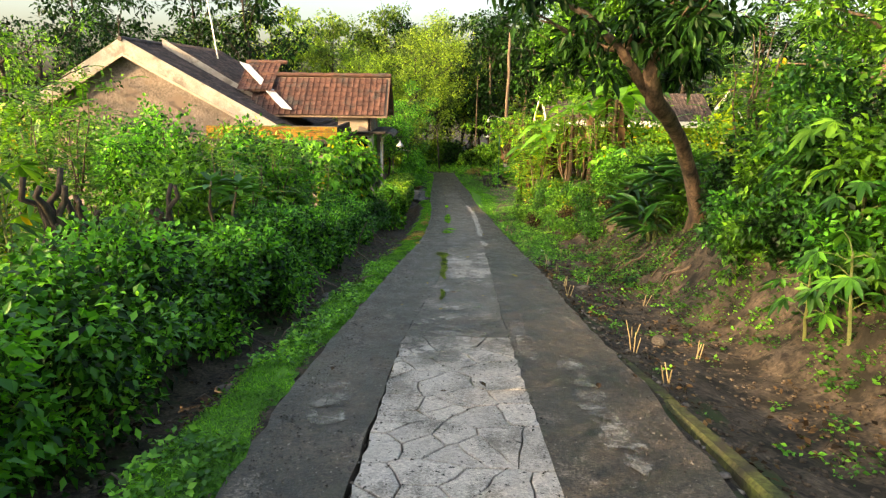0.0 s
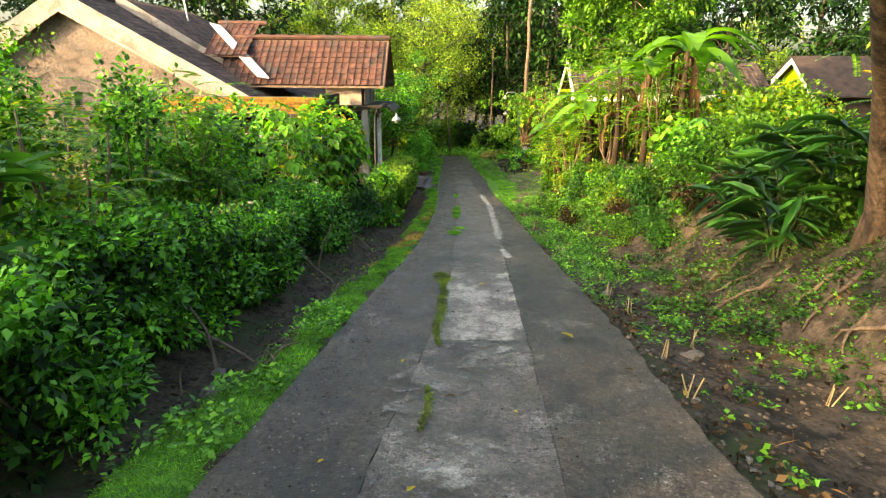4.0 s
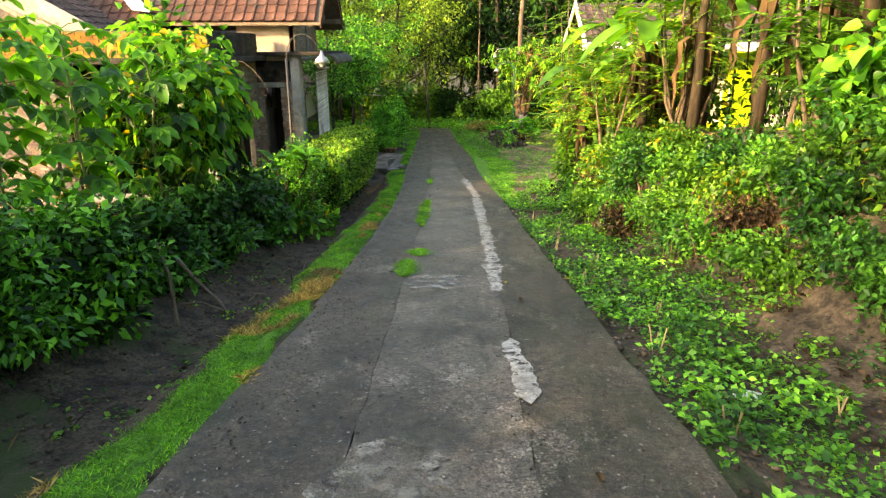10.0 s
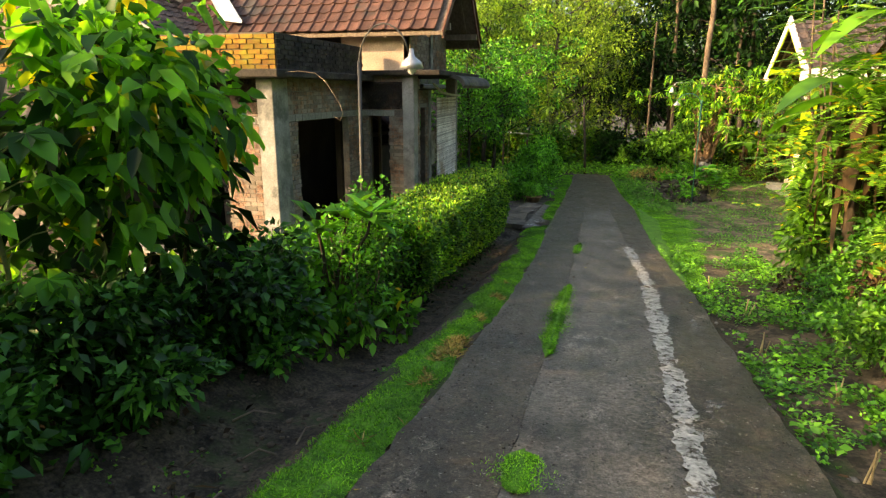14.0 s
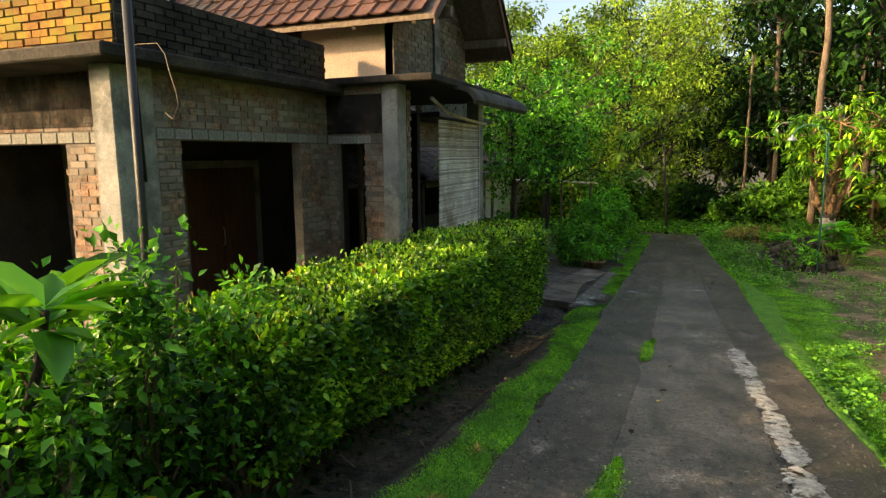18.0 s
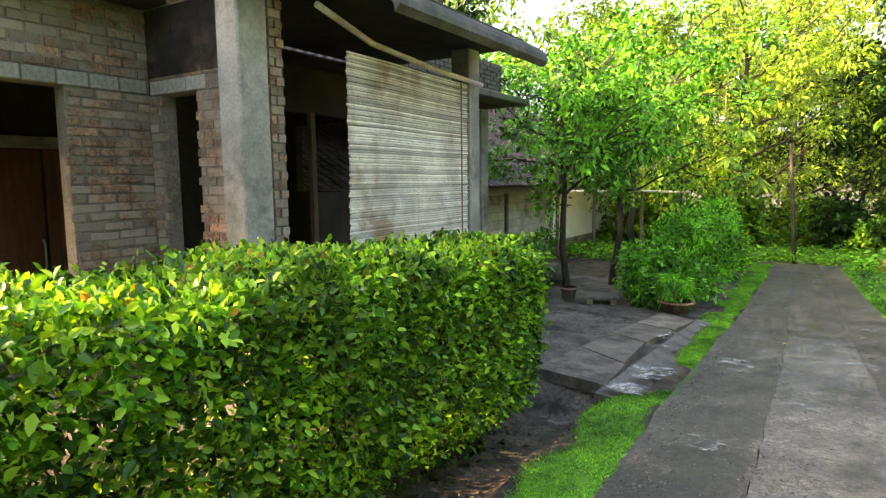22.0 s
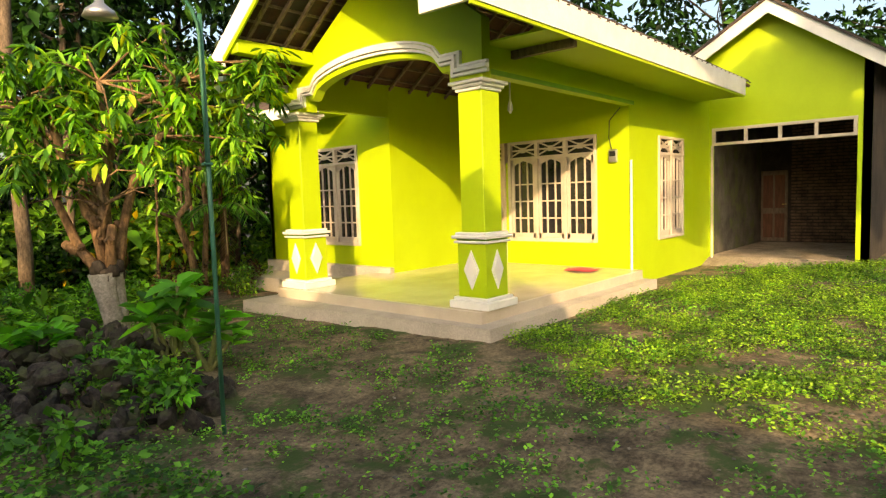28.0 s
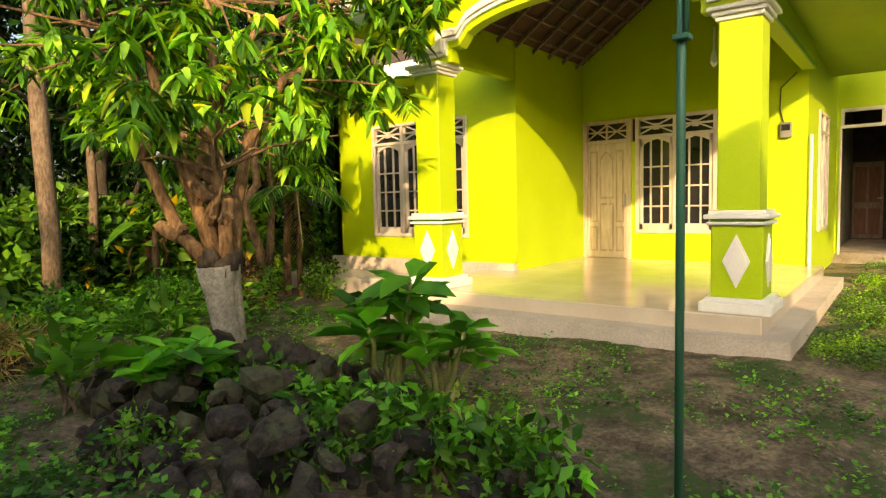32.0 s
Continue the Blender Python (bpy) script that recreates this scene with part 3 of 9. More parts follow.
for y0, y1 in ((-5, 1.2), (1.2, 6.6), (6.6, 11.0), (11.0, 16.4), (16.4, 21.5), (21.5, 27.0), (27.0, 31.6), (31.6, 36.2), (36.2, 40.5)):
    slab("side_slab", seam_b, right_x, y0, y1, M["concrete"], edge=0.02)
for y0, y1, m in ((5.4, 6.2, "mid"), (6.2, 8.4, "mid"), (8.4, 9.0, "mid"), (9.0, 12.15, "pale"), (12.15, 16.2, "mid"), (16.2, 21, "mid"), (21, 26.2, "mid"), (26.2, 31.6, "mid"), (31.6, 36, "concrete"), (36, 40.5, "concrete")):
    slab("middle_slab", seam_a, seam_b, y0, y1, M[m])


def cracked(x0, x1, y0, y1, n, seed):
    """Broken concrete: cells round scattered seeds, each cut to a polygon of its own."""
    rng = np.random.default_rng(seed)
    pts = np.column_stack([rng.uniform(0, 1, n), rng.uniform(y0, y1, n)])
    pts[:, 0] = x0 + (x1 - x0) * np.where(rng.random(n) < 0.45, pts[:, 0] * 0.28, pts[:, 0])
    for i, p in enumerate(pts):
        poly = [(float(seam_a(y0)) - 0.004, y0), (float(seam_b(y0)) + 0.004, y0), (float(seam_b(y1)) + 0.004, y1), (float(seam_a(y1)) - 0.004, y1)]
        for j, q in enumerate(pts):
            if i == j or np.hypot(*(p - q)) > 2.2:
                continue
            mid_, d = (p + q) / 2, q - p
            out = []
            for a, b in zip(poly, poly[1:] + poly[:1]):
                da, db = np.dot(np.subtract(a, mid_), d), np.dot(np.subtract(b, mid_), d)
                if da <= 0:
                    out.append(a)
                if da * db < 0:
                    t = da / (da - db)
                    out.append((a[0] + (b[0] - a[0]) * t, a[1] + (b[1] - a[1]) * t))
            poly = out
            if len(poly) < 3:
                break
        if len(poly) < 3:
            continue
        c = np.mean(poly, axis=0)
        ring = []
        for a, b in zip(poly, poly[1:] + poly[:1]):
            a, b = np.array(a), np.array(b)
            k = max(1, int(np.hypot(*(b - a)) / 0.09))
            for m in range(k):
                q = a + (b - a) * m / k
                w = q + 0.016 * np.array([wobble(q[0] * 9, q[1] * 9, 1.0), wobble(q[1] * 8, q[0] * 8, 1.0)])
                g = c + (w - c) * (1 - 0.0065 / max(0.05, np.hypot(*(w - c))))
                ring.append(g)
        v, k, lift = [], len(ring), rng.uniform(0.028, 0.032)
        for inset, dz in ((0.0, -0.1), (0.0, -0.004), (0.005, 0.0)):
            for g in ring:
                h = c + (g - c) * (1 - inset / max(0.04, np.hypot(*(g - c))))
                v.append((h[0], h[1], float(road_z(h[1])) + lift + dz))
        f = [(r * k + m, r * k + (m + 1) % k, (r + 1) * k + (m + 1) % k, (r + 1) * k + m) for r in range(2) for m in range(k)] + [tuple(range(2 * k, 3 * k))]
        part("broken_slab", Mesh().add(v, f), M["pale" if rng.random() < (c[1] - 4.95) / 0.8 else "broken"], road)


slab("middle_slab", seam_a, seam_b, -5, 0.6, M["pale"])
cracked(-0.44, 0.58, 0.6, 5.405, 62, 4)


# ---- walls, bricks and roof tiles ----
def facing(x, y, ux, uy):
    """Local u along the wall, w into the wall, z up."""
    return Matrix(((ux, -uy, 0, x), (uy, ux, 0, y), (0, 0, 1, 0), (0, 0, 0, 1)))


def wall(name, parent, m, u0, u1, z0, z1, holes, material, thick=0.12, label="", w0=0.0):
    """One welded wall with openings cut through it."""
    us = sorted({u0, u1, *[min(max(h[i], u0), u1) for h in holes for i in (0, 1)]})
    zs = sorted({z0, z1, *[min(max(h[i], z0), z1) for h in holes for i in (2, 3)]})
    ids, v, faces = {}, [], {}

    def vert(p):
        if p not in ids:
            ids[p] = len(v)
            v.append(tuple(m @ Vector(p)))
        return ids[p]

    for a, b in zip(us, us[1:]):
        for c, d in zip(zs, zs[1:]):
            if any(h[0] < (a + b) / 2 < h[1] and h[2] < (c + d) / 2 < h[3] for h in holes):
                continue
            k = [vert((x, y, z)) for z in (c, d) for y in (w0, w0 + thick) for x in (a, b)]
            for f in ((0, 2, 3, 1), (4, 5, 7, 6), (0, 1, 5, 4), (2, 6, 7, 3), (0, 4, 6, 2), (1, 3, 7, 5)):
                q = tuple(k[i] for i in f)
                key = tuple(sorted(q))
                if key in faces:
                    del faces[key]
                else:
                    faces[key] = q
    left, first = list(faces.values()), None
    while left:                       # each unconnected stretch is a wall of its own
        piece, known, grown = [], set(left[0]), True
        while grown:
            more = [q for q in left if known & set(q)]
            grown = bool(more)
            left = [q for q in left if not known & set(q)]
            piece += more
            for q in more:
                known |= set(q)
        order = {i: k for k, i in enumerate(sorted(known))}
        ob = part(name, Mesh().add([v[i] for i in sorted(known)], [tuple(order[i] for i in q) for q in piece]), material, parent, label)
        ob.matrix_parent_inverse = parent.matrix_world.inverted()
        first = first or ob
    return first


def brick_mesh(length):
    return Mesh().box(0, length, -0.011, 0.03, 0, 0.056, 0.007).data("brick")


SHARED = {}


def bricks(parent, m, u0, u1, z0, z1, holes, material, count=0, course=0.066, length=0.21, keep=None, seed=1):
    """Running bond in front of a mortar wall: some bricks as parts, the rest joined."""
    rnd, rest, made = random.Random(seed), Mesh(), 0
    z, row = z0 + 0.006, 0
    while z + course - 0.012 <= z1:
        u = u0 - (length / 2 if row % 2 else 0)
        while u < u1 - 0.03:
            a, b = max(u, u0) + 0.005, min(u + length, u1) - 0.005
            for h in holes:
                if h[2] < z + 0.03 < h[3]:
                    ragged = rnd.uniform(-0.025, 0.03)
                    if a < h[0] < b:
                        b = h[0] + ragged
                    if a < h[1] < b:
                        a = h[1] - ragged
                    if h[0] - 0.005 <= a and b <= h[1] + 0.005:
                        b = a
            if b - a > 0.035:
                a, b = a + rnd.uniform(0, 0.01), b - rnd.uniform(0, 0.01)
                out, dz = rnd.uniform(-0.006, 0.005), rnd.uniform(-0.005, 0.005)
                if made < count and (keep is None or keep(a, z)):
                    key = round((b - a) * 50)
                    if key not in SHARED:
                        SHARED[key] = brick_mesh(key / 50)
                        SHARED[key].materials.append(material)
                    ob = new("brick", SHARED[key])
                    ob.parent = parent
                    ob.matrix_world = m @ pose(a, out, z + dz, 0, rnd.uniform(-1.5, 1.5), 0)
                    made += 1
                else:
                    rest.box(a, b, -0.011 + out, 0.03, z + dz, z + dz + 0.055, 0, m)
            u += length
        z += course
        row += 1
    if rest.v:
        tagged(part("bricks", rest, material, parent), kind="stuff")


TILE = {}


def tile_mesh(key, material):
    """One interlocking clay tile: a shallow trough with a raised roll, 0.24 wide and 0.3 long."""
    if key not in TILE:
        prof = [(-0.12, 0.0), (-0.1, 0.028), (-0.065, 0.032), (-0.035, 0.008), (0.03, 0.0), (0.085, 0.004), (0.125, 0.012)]
        v = [(x, -0.02, z + 0.026) for x, z in prof] + [(x, 0.3, z) for x, z in prof] + [(x, -0.02, z + 0.008) for x, z in prof]
        f = [(i, i + 1, i + 8, i + 7) for i in range(6)] + [(i + 14, i + 15, i + 1, i) for i in range(6)]
        TILE[key] = (v, f, Mesh().add(v, f).data("tile"))
        TILE[key][2].materials.append(material)
    return TILE[key]


def tiled(parent, name, eave_a, eave_b, up, length, material, key, count=0, inside=None, seed=3):
    """A tiled slope: eave from a to b, running up by the unit vector up."""
    a, b, up = Vector(eave_a), Vector(eave_b), Vector(up).normalized()
    ux = (b - a).normalized()
    n = ux.cross(up).normalized()
    base = Matrix((ux, up, n)).transposed().to_4x4()
    v, f, me = tile_mesh(key, material)
    rnd, rest, made = random.Random(seed), Mesh(), 0
    wide, rows = int((b - a).length / 0.24), int(length / 0.27)
    for r in range(rows):
        for c in range(wide):
            p = a + ux * (0.12 + c * 0.24) + up * (r * 0.27) + n * 0.02
            if inside and not inside(p):
                continue
            m = Matrix.Translation(p + n * rnd.uniform(-0.004, 0.004)) @ base @ pose(0, 0, 0, rnd.uniform(-1.2, 1.2), 0, rnd.uniform(-1.5, 1.5))
            if made < count:
                ob = new("tile", me)
                ob.parent, ob.matrix_world = parent, m
                made += 1
            else:
                rest.add([m @ Vector(q) for q in v], f)
    if rest.v:
        tagged(part(name, rest, material, parent), kind="stuff")


def prism(points, dx, dy, dz):
    """A polygon pushed along a vector."""
    k = len(points)
    v = [tuple(p) for p in points] + [(p[0] + dx, p[1] + dy, p[2] + dz) for p in points]
    return Mesh().add(v, [tuple(range(k - 1, -1, -1)), tuple(range(k, 2 * k))] + [(i, (i + 1) % k, (i + 1) % k + k, i + k) for i in range(k)])


# ---- unfinished brick house beside the lane ----
bh = thing("brick_house", "unfinished bare brick house with concrete frame and tiled roof", "house", (-4.0, 24.4, -3.4))
bh_inv = bh.matrix_world.inverted()


def bpart(name, mesh, material, label="", parent=None, smooth=False):
    ob = part(name, mesh, material, parent or bh, label, smooth)
    if parent is None:
        ob.matrix_parent_inverse = bh_inv
    return ob


def bwall(name, m, u0, u1, z0, z1, holes, seed, count=0, keep=None, label="bare red-brown brick wall with rough mortar", thick=0.12):
    w = wall(name, bh, m, u0, u1, z0, z1, holes, M["mortar"], thick, label, -0.004)
    w.matrix_parent_inverse = bh_inv
    bricks(w, m, u0, u1, z0, z1, holes, M["brick"], count, keep=keep, seed=seed)
    return w


RD = facing(-4.0, 0, 0, 1)           # faces the lane, u = y
SO = facing(0, 22.95, 1, 0)          # faces the start, u = x
JOG = facing(0, 25.9, 1, 0)
WING = facing(-4.4, 0, 0, 1)
door_hole, south_hole, slit_hole, wing_hole = (23.36, 25.27, -3.6, -1.17), (-7.3, -4.98, -3.28, -1.2), (-3.86, -3.44, -3.2, -1.18), (29.55, 31.5, -3.6, -1.16)
bwall("wall", RD, 23.06, 25.9, -3.55, -1.17, [door_hole], 11, 300)
bwall("wall", RD, 23.06, 25.9, -1.06, -0.55, [], 12)
bwall("wall", SO, -8.4, -4.14, -3.6, -1.2, [south_hole], 13)
bwall("wall", SO, -8.4, -4.14, -1.08, -0.55, [], 14)
bwall("wall", JOG, -4.0, -3.16, -3.5, -1.18, [slit_hole], 15)
bwall("wall", JOG, -4.0, -3.16, -1.07, -0.45, [], 16)
bwall("wall", WING, 29.0, 31.86, -3.6, -1.16, [wing_hole], 17)
bwall("wall", WING, 29.0, 31.86, -1.04, -0.66, [], 18)
for name, args in (("lintel", (-4.125, -4.0, 22.95, 25.9, -1.17, -1.06)), ("lintel", (-8.4, -4.1, 22.95, 23.08, -1.2, -1.08)), ("lintel", (-4.0, -3.16, 25.9, 26.03, -1.18, -1.07)), ("lintel", (-4.525, -4.4, 29.0, 31.9, -1.16, -1.04))):
    bpart(name, Mesh().box(*args, 0.008), M["mortar"], "grey mortar bed of the lintel course")
for m_, a_, b_, z_ in ((RD, 23.08, 25.88, -1.165), (SO, -8.3, -4.16, -1.195), (JOG, -3.98, -3.18, -1.175), (WING, 29.1, 31.84, -1.155)):
    lm = Mesh().box(0, 0.205, -0.014, 0.01, 0, 0.1, 0.006).data("block")
    lm.materials.append(M["lintel"])
    beam = bpart("lintel_course", Mesh().box(a_, b_, -0.002, 0.006, z_ + 0.002, z_ + 0.1, 0, m_), M["mortar"], "course of pale upright blocks")
    for i in range(int((b_ - a_) / 0.215)):
        ob = new("block", lm)
        ob.parent, ob.matrix_world = beam, m_ @ pose(a_ + i * 0.215, 0, z_ + 0.002, 0, 0, 0)
for x0, x1, y0, y1, z0, z1 in ((-4.22, -3.965, 22.63, 23.06, -3.6, -0.55), (-3.17, -2.95, 25.86, 26.12, -3.6, -0.42), (-3.12, -2.9, 28.85, 29.08, -3.75, -0.42), (-4.52, -4.37, 31.84, 32.08, -3.75, -0.66)):
    bpart("column", Mesh().box(x0, x1, y0, y1, z0, z1, 0.012), M["cement"], "bare grey concrete column")
PIER = facing(-2.962, 26.1, 0, 1)
w = wall("pier", bh, PIER, 0.02, 0.17, -3.6, -0.5, [], M["mortar"], 0.18, "toothed brick pier", 0.012)
w.matrix_parent_inverse = bh_inv
bricks(w, PIER, 0.02, 0.17, -3.6, -0.5, [], M["brick"], 0, length=0.13, seed=21)
# slabs and parapets
# soot in the jog; on the south wall a darkening under the slab
for m_, a_, b_ in ((SO, -8.3, -4.23), (JOG, -3.99, -3.18)):
    bpart("soot_wash", Mesh().box(a_, b_, -0.0195, -0.0175, -1.05, -0.56, 0, m_), M["darkfilm"], "black soot and darkening under the slab")
bpart("roof_slab", Mesh().box(-8.6, -3.72, 22.36, 26.0, -0.55, -0.44, 0.015), M["sooty"], "weathered concrete slab edge")
PS, PE = facing(0, 22.62, 1, 0), facing(-3.87, 0, 0, 1)
# south face ochre brick; lane face blackened, its shade put into the colour
for m, a, b, k in ((PS, -8.6, -3.87, "ochrebrick"), (PE, 22.62, 25.7, "sooty")):
    w = wall("parapet", bh, m, a, b, -0.44, 0.04, [], M["darkcement" if k == "ochrebrick" else "sooty"], 0.11, "mossy brick parapet", 0.008)
    w.matrix_parent_inverse = bh_inv
    bricks(w, m, a, b, -0.44, 0.04, [], M[k], 0, seed=31)
bpart("canopy", Mesh().box(-4.4, -2.42, 25.72, 29.2, -0.45, -0.36, 0.015), M["sooty"], "weathered concrete porch canopy")
bow = Mesh()
arc = [(-2.44 + 0.28 * math.sin(a), -0.62 + 0.2 * math.cos(a)) for a in [math.radians(d) for d in range(0, 91, 15)]]
ring = [(x, 26.6, z) for x, z in arc] + [(x - 0.05, 26.6, z - 0.05) for x, z in reversed(arc)]
bpart("canopy_lip", prism(ring, 0, 2.6, 0), M["darkcement"], "curved dark canopy lip")
bpart("roof_slab", Mesh().box(-5.6, -3.75, 29.2, 32.3, -0.66, -0.56, 0.015), M["darkcement"], "weathered concrete slab edge")
WP = facing(-4.15, 0, 0, 1)
w = wall("parapet", bh, WP, 29.3, 32.1, -0.56, -0.02, [], M["darkcement"], 0.11, "mossy brick parapet", 0.008)
w.matrix_parent_inverse = bh_inv
bricks(w, WP, 29.3, 32.1, -0.56, -0.02, [], M["darkcement"], 0, seed=33)
# upper storey over the porch and its gable
bpart("wall", Mesh().box(-4.4, -3.07, 26.0, 26.12, -0.36, 0.46), M["plaster"], "pinkish plaster upper wall")
UP = facing(-3.06, 0, 0, 1)
bwall("wall", UP, 26.0, 28.6, -0.36, 0.45, [], 41)
gable = bpart("gable", prism([(-3.06, 26.03, 0.45), (-3.06, 28.6, 0.45), (-3.06, 27.34, 1.72)], -0.12, 0, 0), M["mortar"], "bare brick gable end")
for i in range(18):
    z = 0.45 + i * 0.066
    half = 1.26 * (1 - (z - 0.4) / 1.28)
    if half > 0.2:
        bricks(gable, UP, 27.33 - half, 27.33 + half, z, z + 0.067, [], M["brick"], 0, seed=60 + i)
bpart("gable_column", Mesh().box(-3.04, -3.015, 27.24, 27.42, -0.36, 1.55, 0.004), M["cement"])
# right wing roof, ridge towards the lane
RIDGE = 1.84
for s, eave_y, eave_z in ((1, 25.62, 0.3), (-1, 28.84, 0.26)):
    up = Vector((0, 27.36 - eave_y, RIDGE - eave_z))
    ln = up.length
    pts = [(-2.35, eave_y, eave_z - 0.03), (-8.0, eave_y, eave_z - 0.03), (-8.0, 27.36, RIDGE - 0.03), (-2.35, 27.36, RIDGE - 0.03)]
    bpart("roof_deck", prism(pts if s > 0 else pts[::-1], 0, 0, -0.04), M["wood"])
    ends = ((-8.0, eave_y, eave_z), (-2.3, eave_y, eave_z))
    roof = bpart("roof", Mesh().box(-8.0, -2.34, eave_y - 0.012, eave_y + 0.012, eave_z - 0.085, eave_z - 0.035), M["wood"], "red-brown clay tile roof slope")
    tiled(roof, "tiles", ends[0 if s > 0 else 1], ends[1 if s > 0 else 0], up, ln + 0.1, M["tile"], "tile", 300 if s > 0 else 0)
    brg = [(-2.33, eave_y, eave_z - 0.14), (-2.33, eave_y, eave_z + 0.0), (-2.33, 27.36, RIDGE + 0.0), (-2.33, 27.36, RIDGE - 0.15)]
    bpart("bargeboard", prism(brg, -0.03, 0, 0), M["darkwood"], "dark wooden bargeboard")
    for x in (-2.6, -3.4):
        bpart("rafter", Mesh().tube([(x, eave_y, eave_z - 0.1), (x, 27.36, RIDGE - 0.1)], 0.035, 4), M["wood"])
for y in (26.2, 28.52):
    bpart("purlin", Mesh().box(-3.1, -2.35, y - 0.05, y + 0.05, 0.34, 0.46), M["wood"])
bpart("ridge", Mesh().tube([(-2.3 - i * 0.35, 27.36, RIDGE + 0.05 + (0.012 if i % 2 else 0)) for i in range(17)], [0.1 if i % 2 else 0.085 for i in range(17)], 8), M["tile"], "clay ridge tiles")
# inside: walls and ceilings coloured near black for the unlit rooms
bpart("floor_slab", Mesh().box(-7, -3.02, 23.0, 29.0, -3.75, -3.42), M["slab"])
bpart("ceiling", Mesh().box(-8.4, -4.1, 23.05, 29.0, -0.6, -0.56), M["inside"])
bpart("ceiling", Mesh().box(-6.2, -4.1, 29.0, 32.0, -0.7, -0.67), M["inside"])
bpart("inner_wall", Mesh().box(-6.02, -5.9, 24.3, 29.0, -3.5, -0.6), M["inside"], "bare brick inner wall coloured dark for lack of light")
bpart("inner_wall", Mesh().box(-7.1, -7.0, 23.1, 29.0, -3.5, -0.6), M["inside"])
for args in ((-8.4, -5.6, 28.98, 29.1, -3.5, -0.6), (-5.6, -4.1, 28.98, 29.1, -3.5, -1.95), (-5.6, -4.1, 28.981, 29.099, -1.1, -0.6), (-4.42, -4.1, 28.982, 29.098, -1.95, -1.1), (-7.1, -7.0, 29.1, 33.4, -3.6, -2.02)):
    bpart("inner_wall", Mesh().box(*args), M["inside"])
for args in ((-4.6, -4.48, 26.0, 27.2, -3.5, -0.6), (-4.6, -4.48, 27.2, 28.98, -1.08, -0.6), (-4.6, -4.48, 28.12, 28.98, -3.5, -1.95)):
    bpart("inner_wall", Mesh().box(*args), M["inside"], "brick wall behind the porch coloured dark for lack of light")
bpart("door_frame", Mesh().box(-4.48, -4.42, 27.5, 27.57, -3.45, -1.08, 0.004).box(-4.48, -4.42, 28.05, 28.12, -3.45, -1.08, 0.004), M["wood"], "bare yellowish wooden door frame")
for y in (25.28, 26.0):
    dl = bpart("inner_door", Mesh().box(-5.9, -5.86, y, y + 0.69, -3.42, -1.5, 0.008), M["darkwood"], "dark red-brown wooden door leaf")
    for za, zb in ((-3.3, -2.55), (-2.45, -1.62)):
        pn = bpart("panel", Mesh().box(-5.862, -5.848, y + 0.1, y + 0.59, za, zb, 0.006), M["darkwood"], "", dl)
        pn.matrix_parent_inverse = dl.matrix_world.inverted()
hd_ = bpart("door_handle", Mesh().tube([(-5.85, 25.93, -2.62), (-5.82, 25.93, -2.58), (-5.82, 25.93, -2.38), (-5.85, 25.93, -2.34)], 0.009, 6), M["metal"], "pale metal door handle")
bpart("door_frame", Mesh().box(-5.9, -5.84, 25.16, 25.27, -3.42, -1.38, 0.004).box(-5.9, -5.84, 26.7, 26.8, -3.42, -1.38, 0.004).box(-5.9, -5.842, 25.27, 26.7, -1.49, -1.38, 0.004), M["cement"], "grey door frame")
bpart("sill", Mesh().box(-6.75, -4.6, 22.72, 23.1, -3.22, -3.12, 0.01), M["cement"], "rough cement window sill")
# large rendered gable behind
gab2 = [(-17.2, 24.4, -3.4), (-6.9, 24.4, -3.4), (-6.9, 24.4, 0.1), (-12.0, 24.4, 2.85), (-17.2, 24.4, -0.1)]
bpart("gable", prism(gab2, 0, 0.15, 0), M["render"], "bare pinkish plastered gable wall")
for s in (1, -1):
    e0 = (-6.0, 24.0, -0.3) if s > 0 else (-17.6, 24.0, -0.35)
    up = Vector((-12.0 - e0[0], 0, 3.0 - e0[2]))
    deck = [e0, (e0[0], 33.5, e0[2]), (-12.0, 33.5, 3.0), (-12.0, 24.0, 3.0)]
    bpart("roof_deck", prism(deck if s > 0 else deck[::-1], 0, 0, -0.05), M["wood"])
    roof = bpart("roof", Mesh().box(e0[0] - 0.03, e0[0] + 0.03, 24.0, 33.5, e0[2] - 0.12, e0[2] - 0.06), M["oldtile"], "dark weathered tile slope")
    a, b = ((e0[0], 24.05, e0[2]), (e0[0], 33.4, e0[2]))
    tiled(roof, "tiles", *((a, b) if s > 0 else (b, a)), up, up.length, M["oldtile"], "oldtile", 0)
    bg = [(e0[0], 23.98, e0[2] - 0.5), (e0[0], 23.98, e0[2] + 0.08), (-12.0, 23.98, 3.1), (-12.0, 23.98, 2.5)]
    bpart("bargeboard", prism(bg, 0, 0.06, 0), M["verge"], "broad pale plaster verge")
    trim = [(e0[0], 23.955, e0[2] - 0.56), (e0[0], 23.955, e0[2] - 0.46), (-12.0, 23.955, 2.54), (-12.0, 23.955, 2.44)]
    bpart("verge_trim", prism(trim, 0, 0.03, 0), M["plaster"], "ochre edge of the verge")
bpart("ridge", Mesh().tube([(-12.0, 23.9 + i * 0.4, 3.05) for i in range(25)], [0.1 if i % 2 else 0.085 for i in range(25)], 8), M["oldtile"])
bpart("bargeboard", prism([(-11.75, 26.9, 2.95), (-11.75, 26.9, 3.28), (-7.3, 26.9, 0.62), (-7.3, 26.9, 0.3)], 0, 0.05, 0), M["verge"], "pale plaster verge of the rear roof")
rear = [(-11.75, 26.95, 3.18), (-7.3, 26.95, 0.55), (-7.3, 33, 0.55), (-11.75, 33, 3.18)]
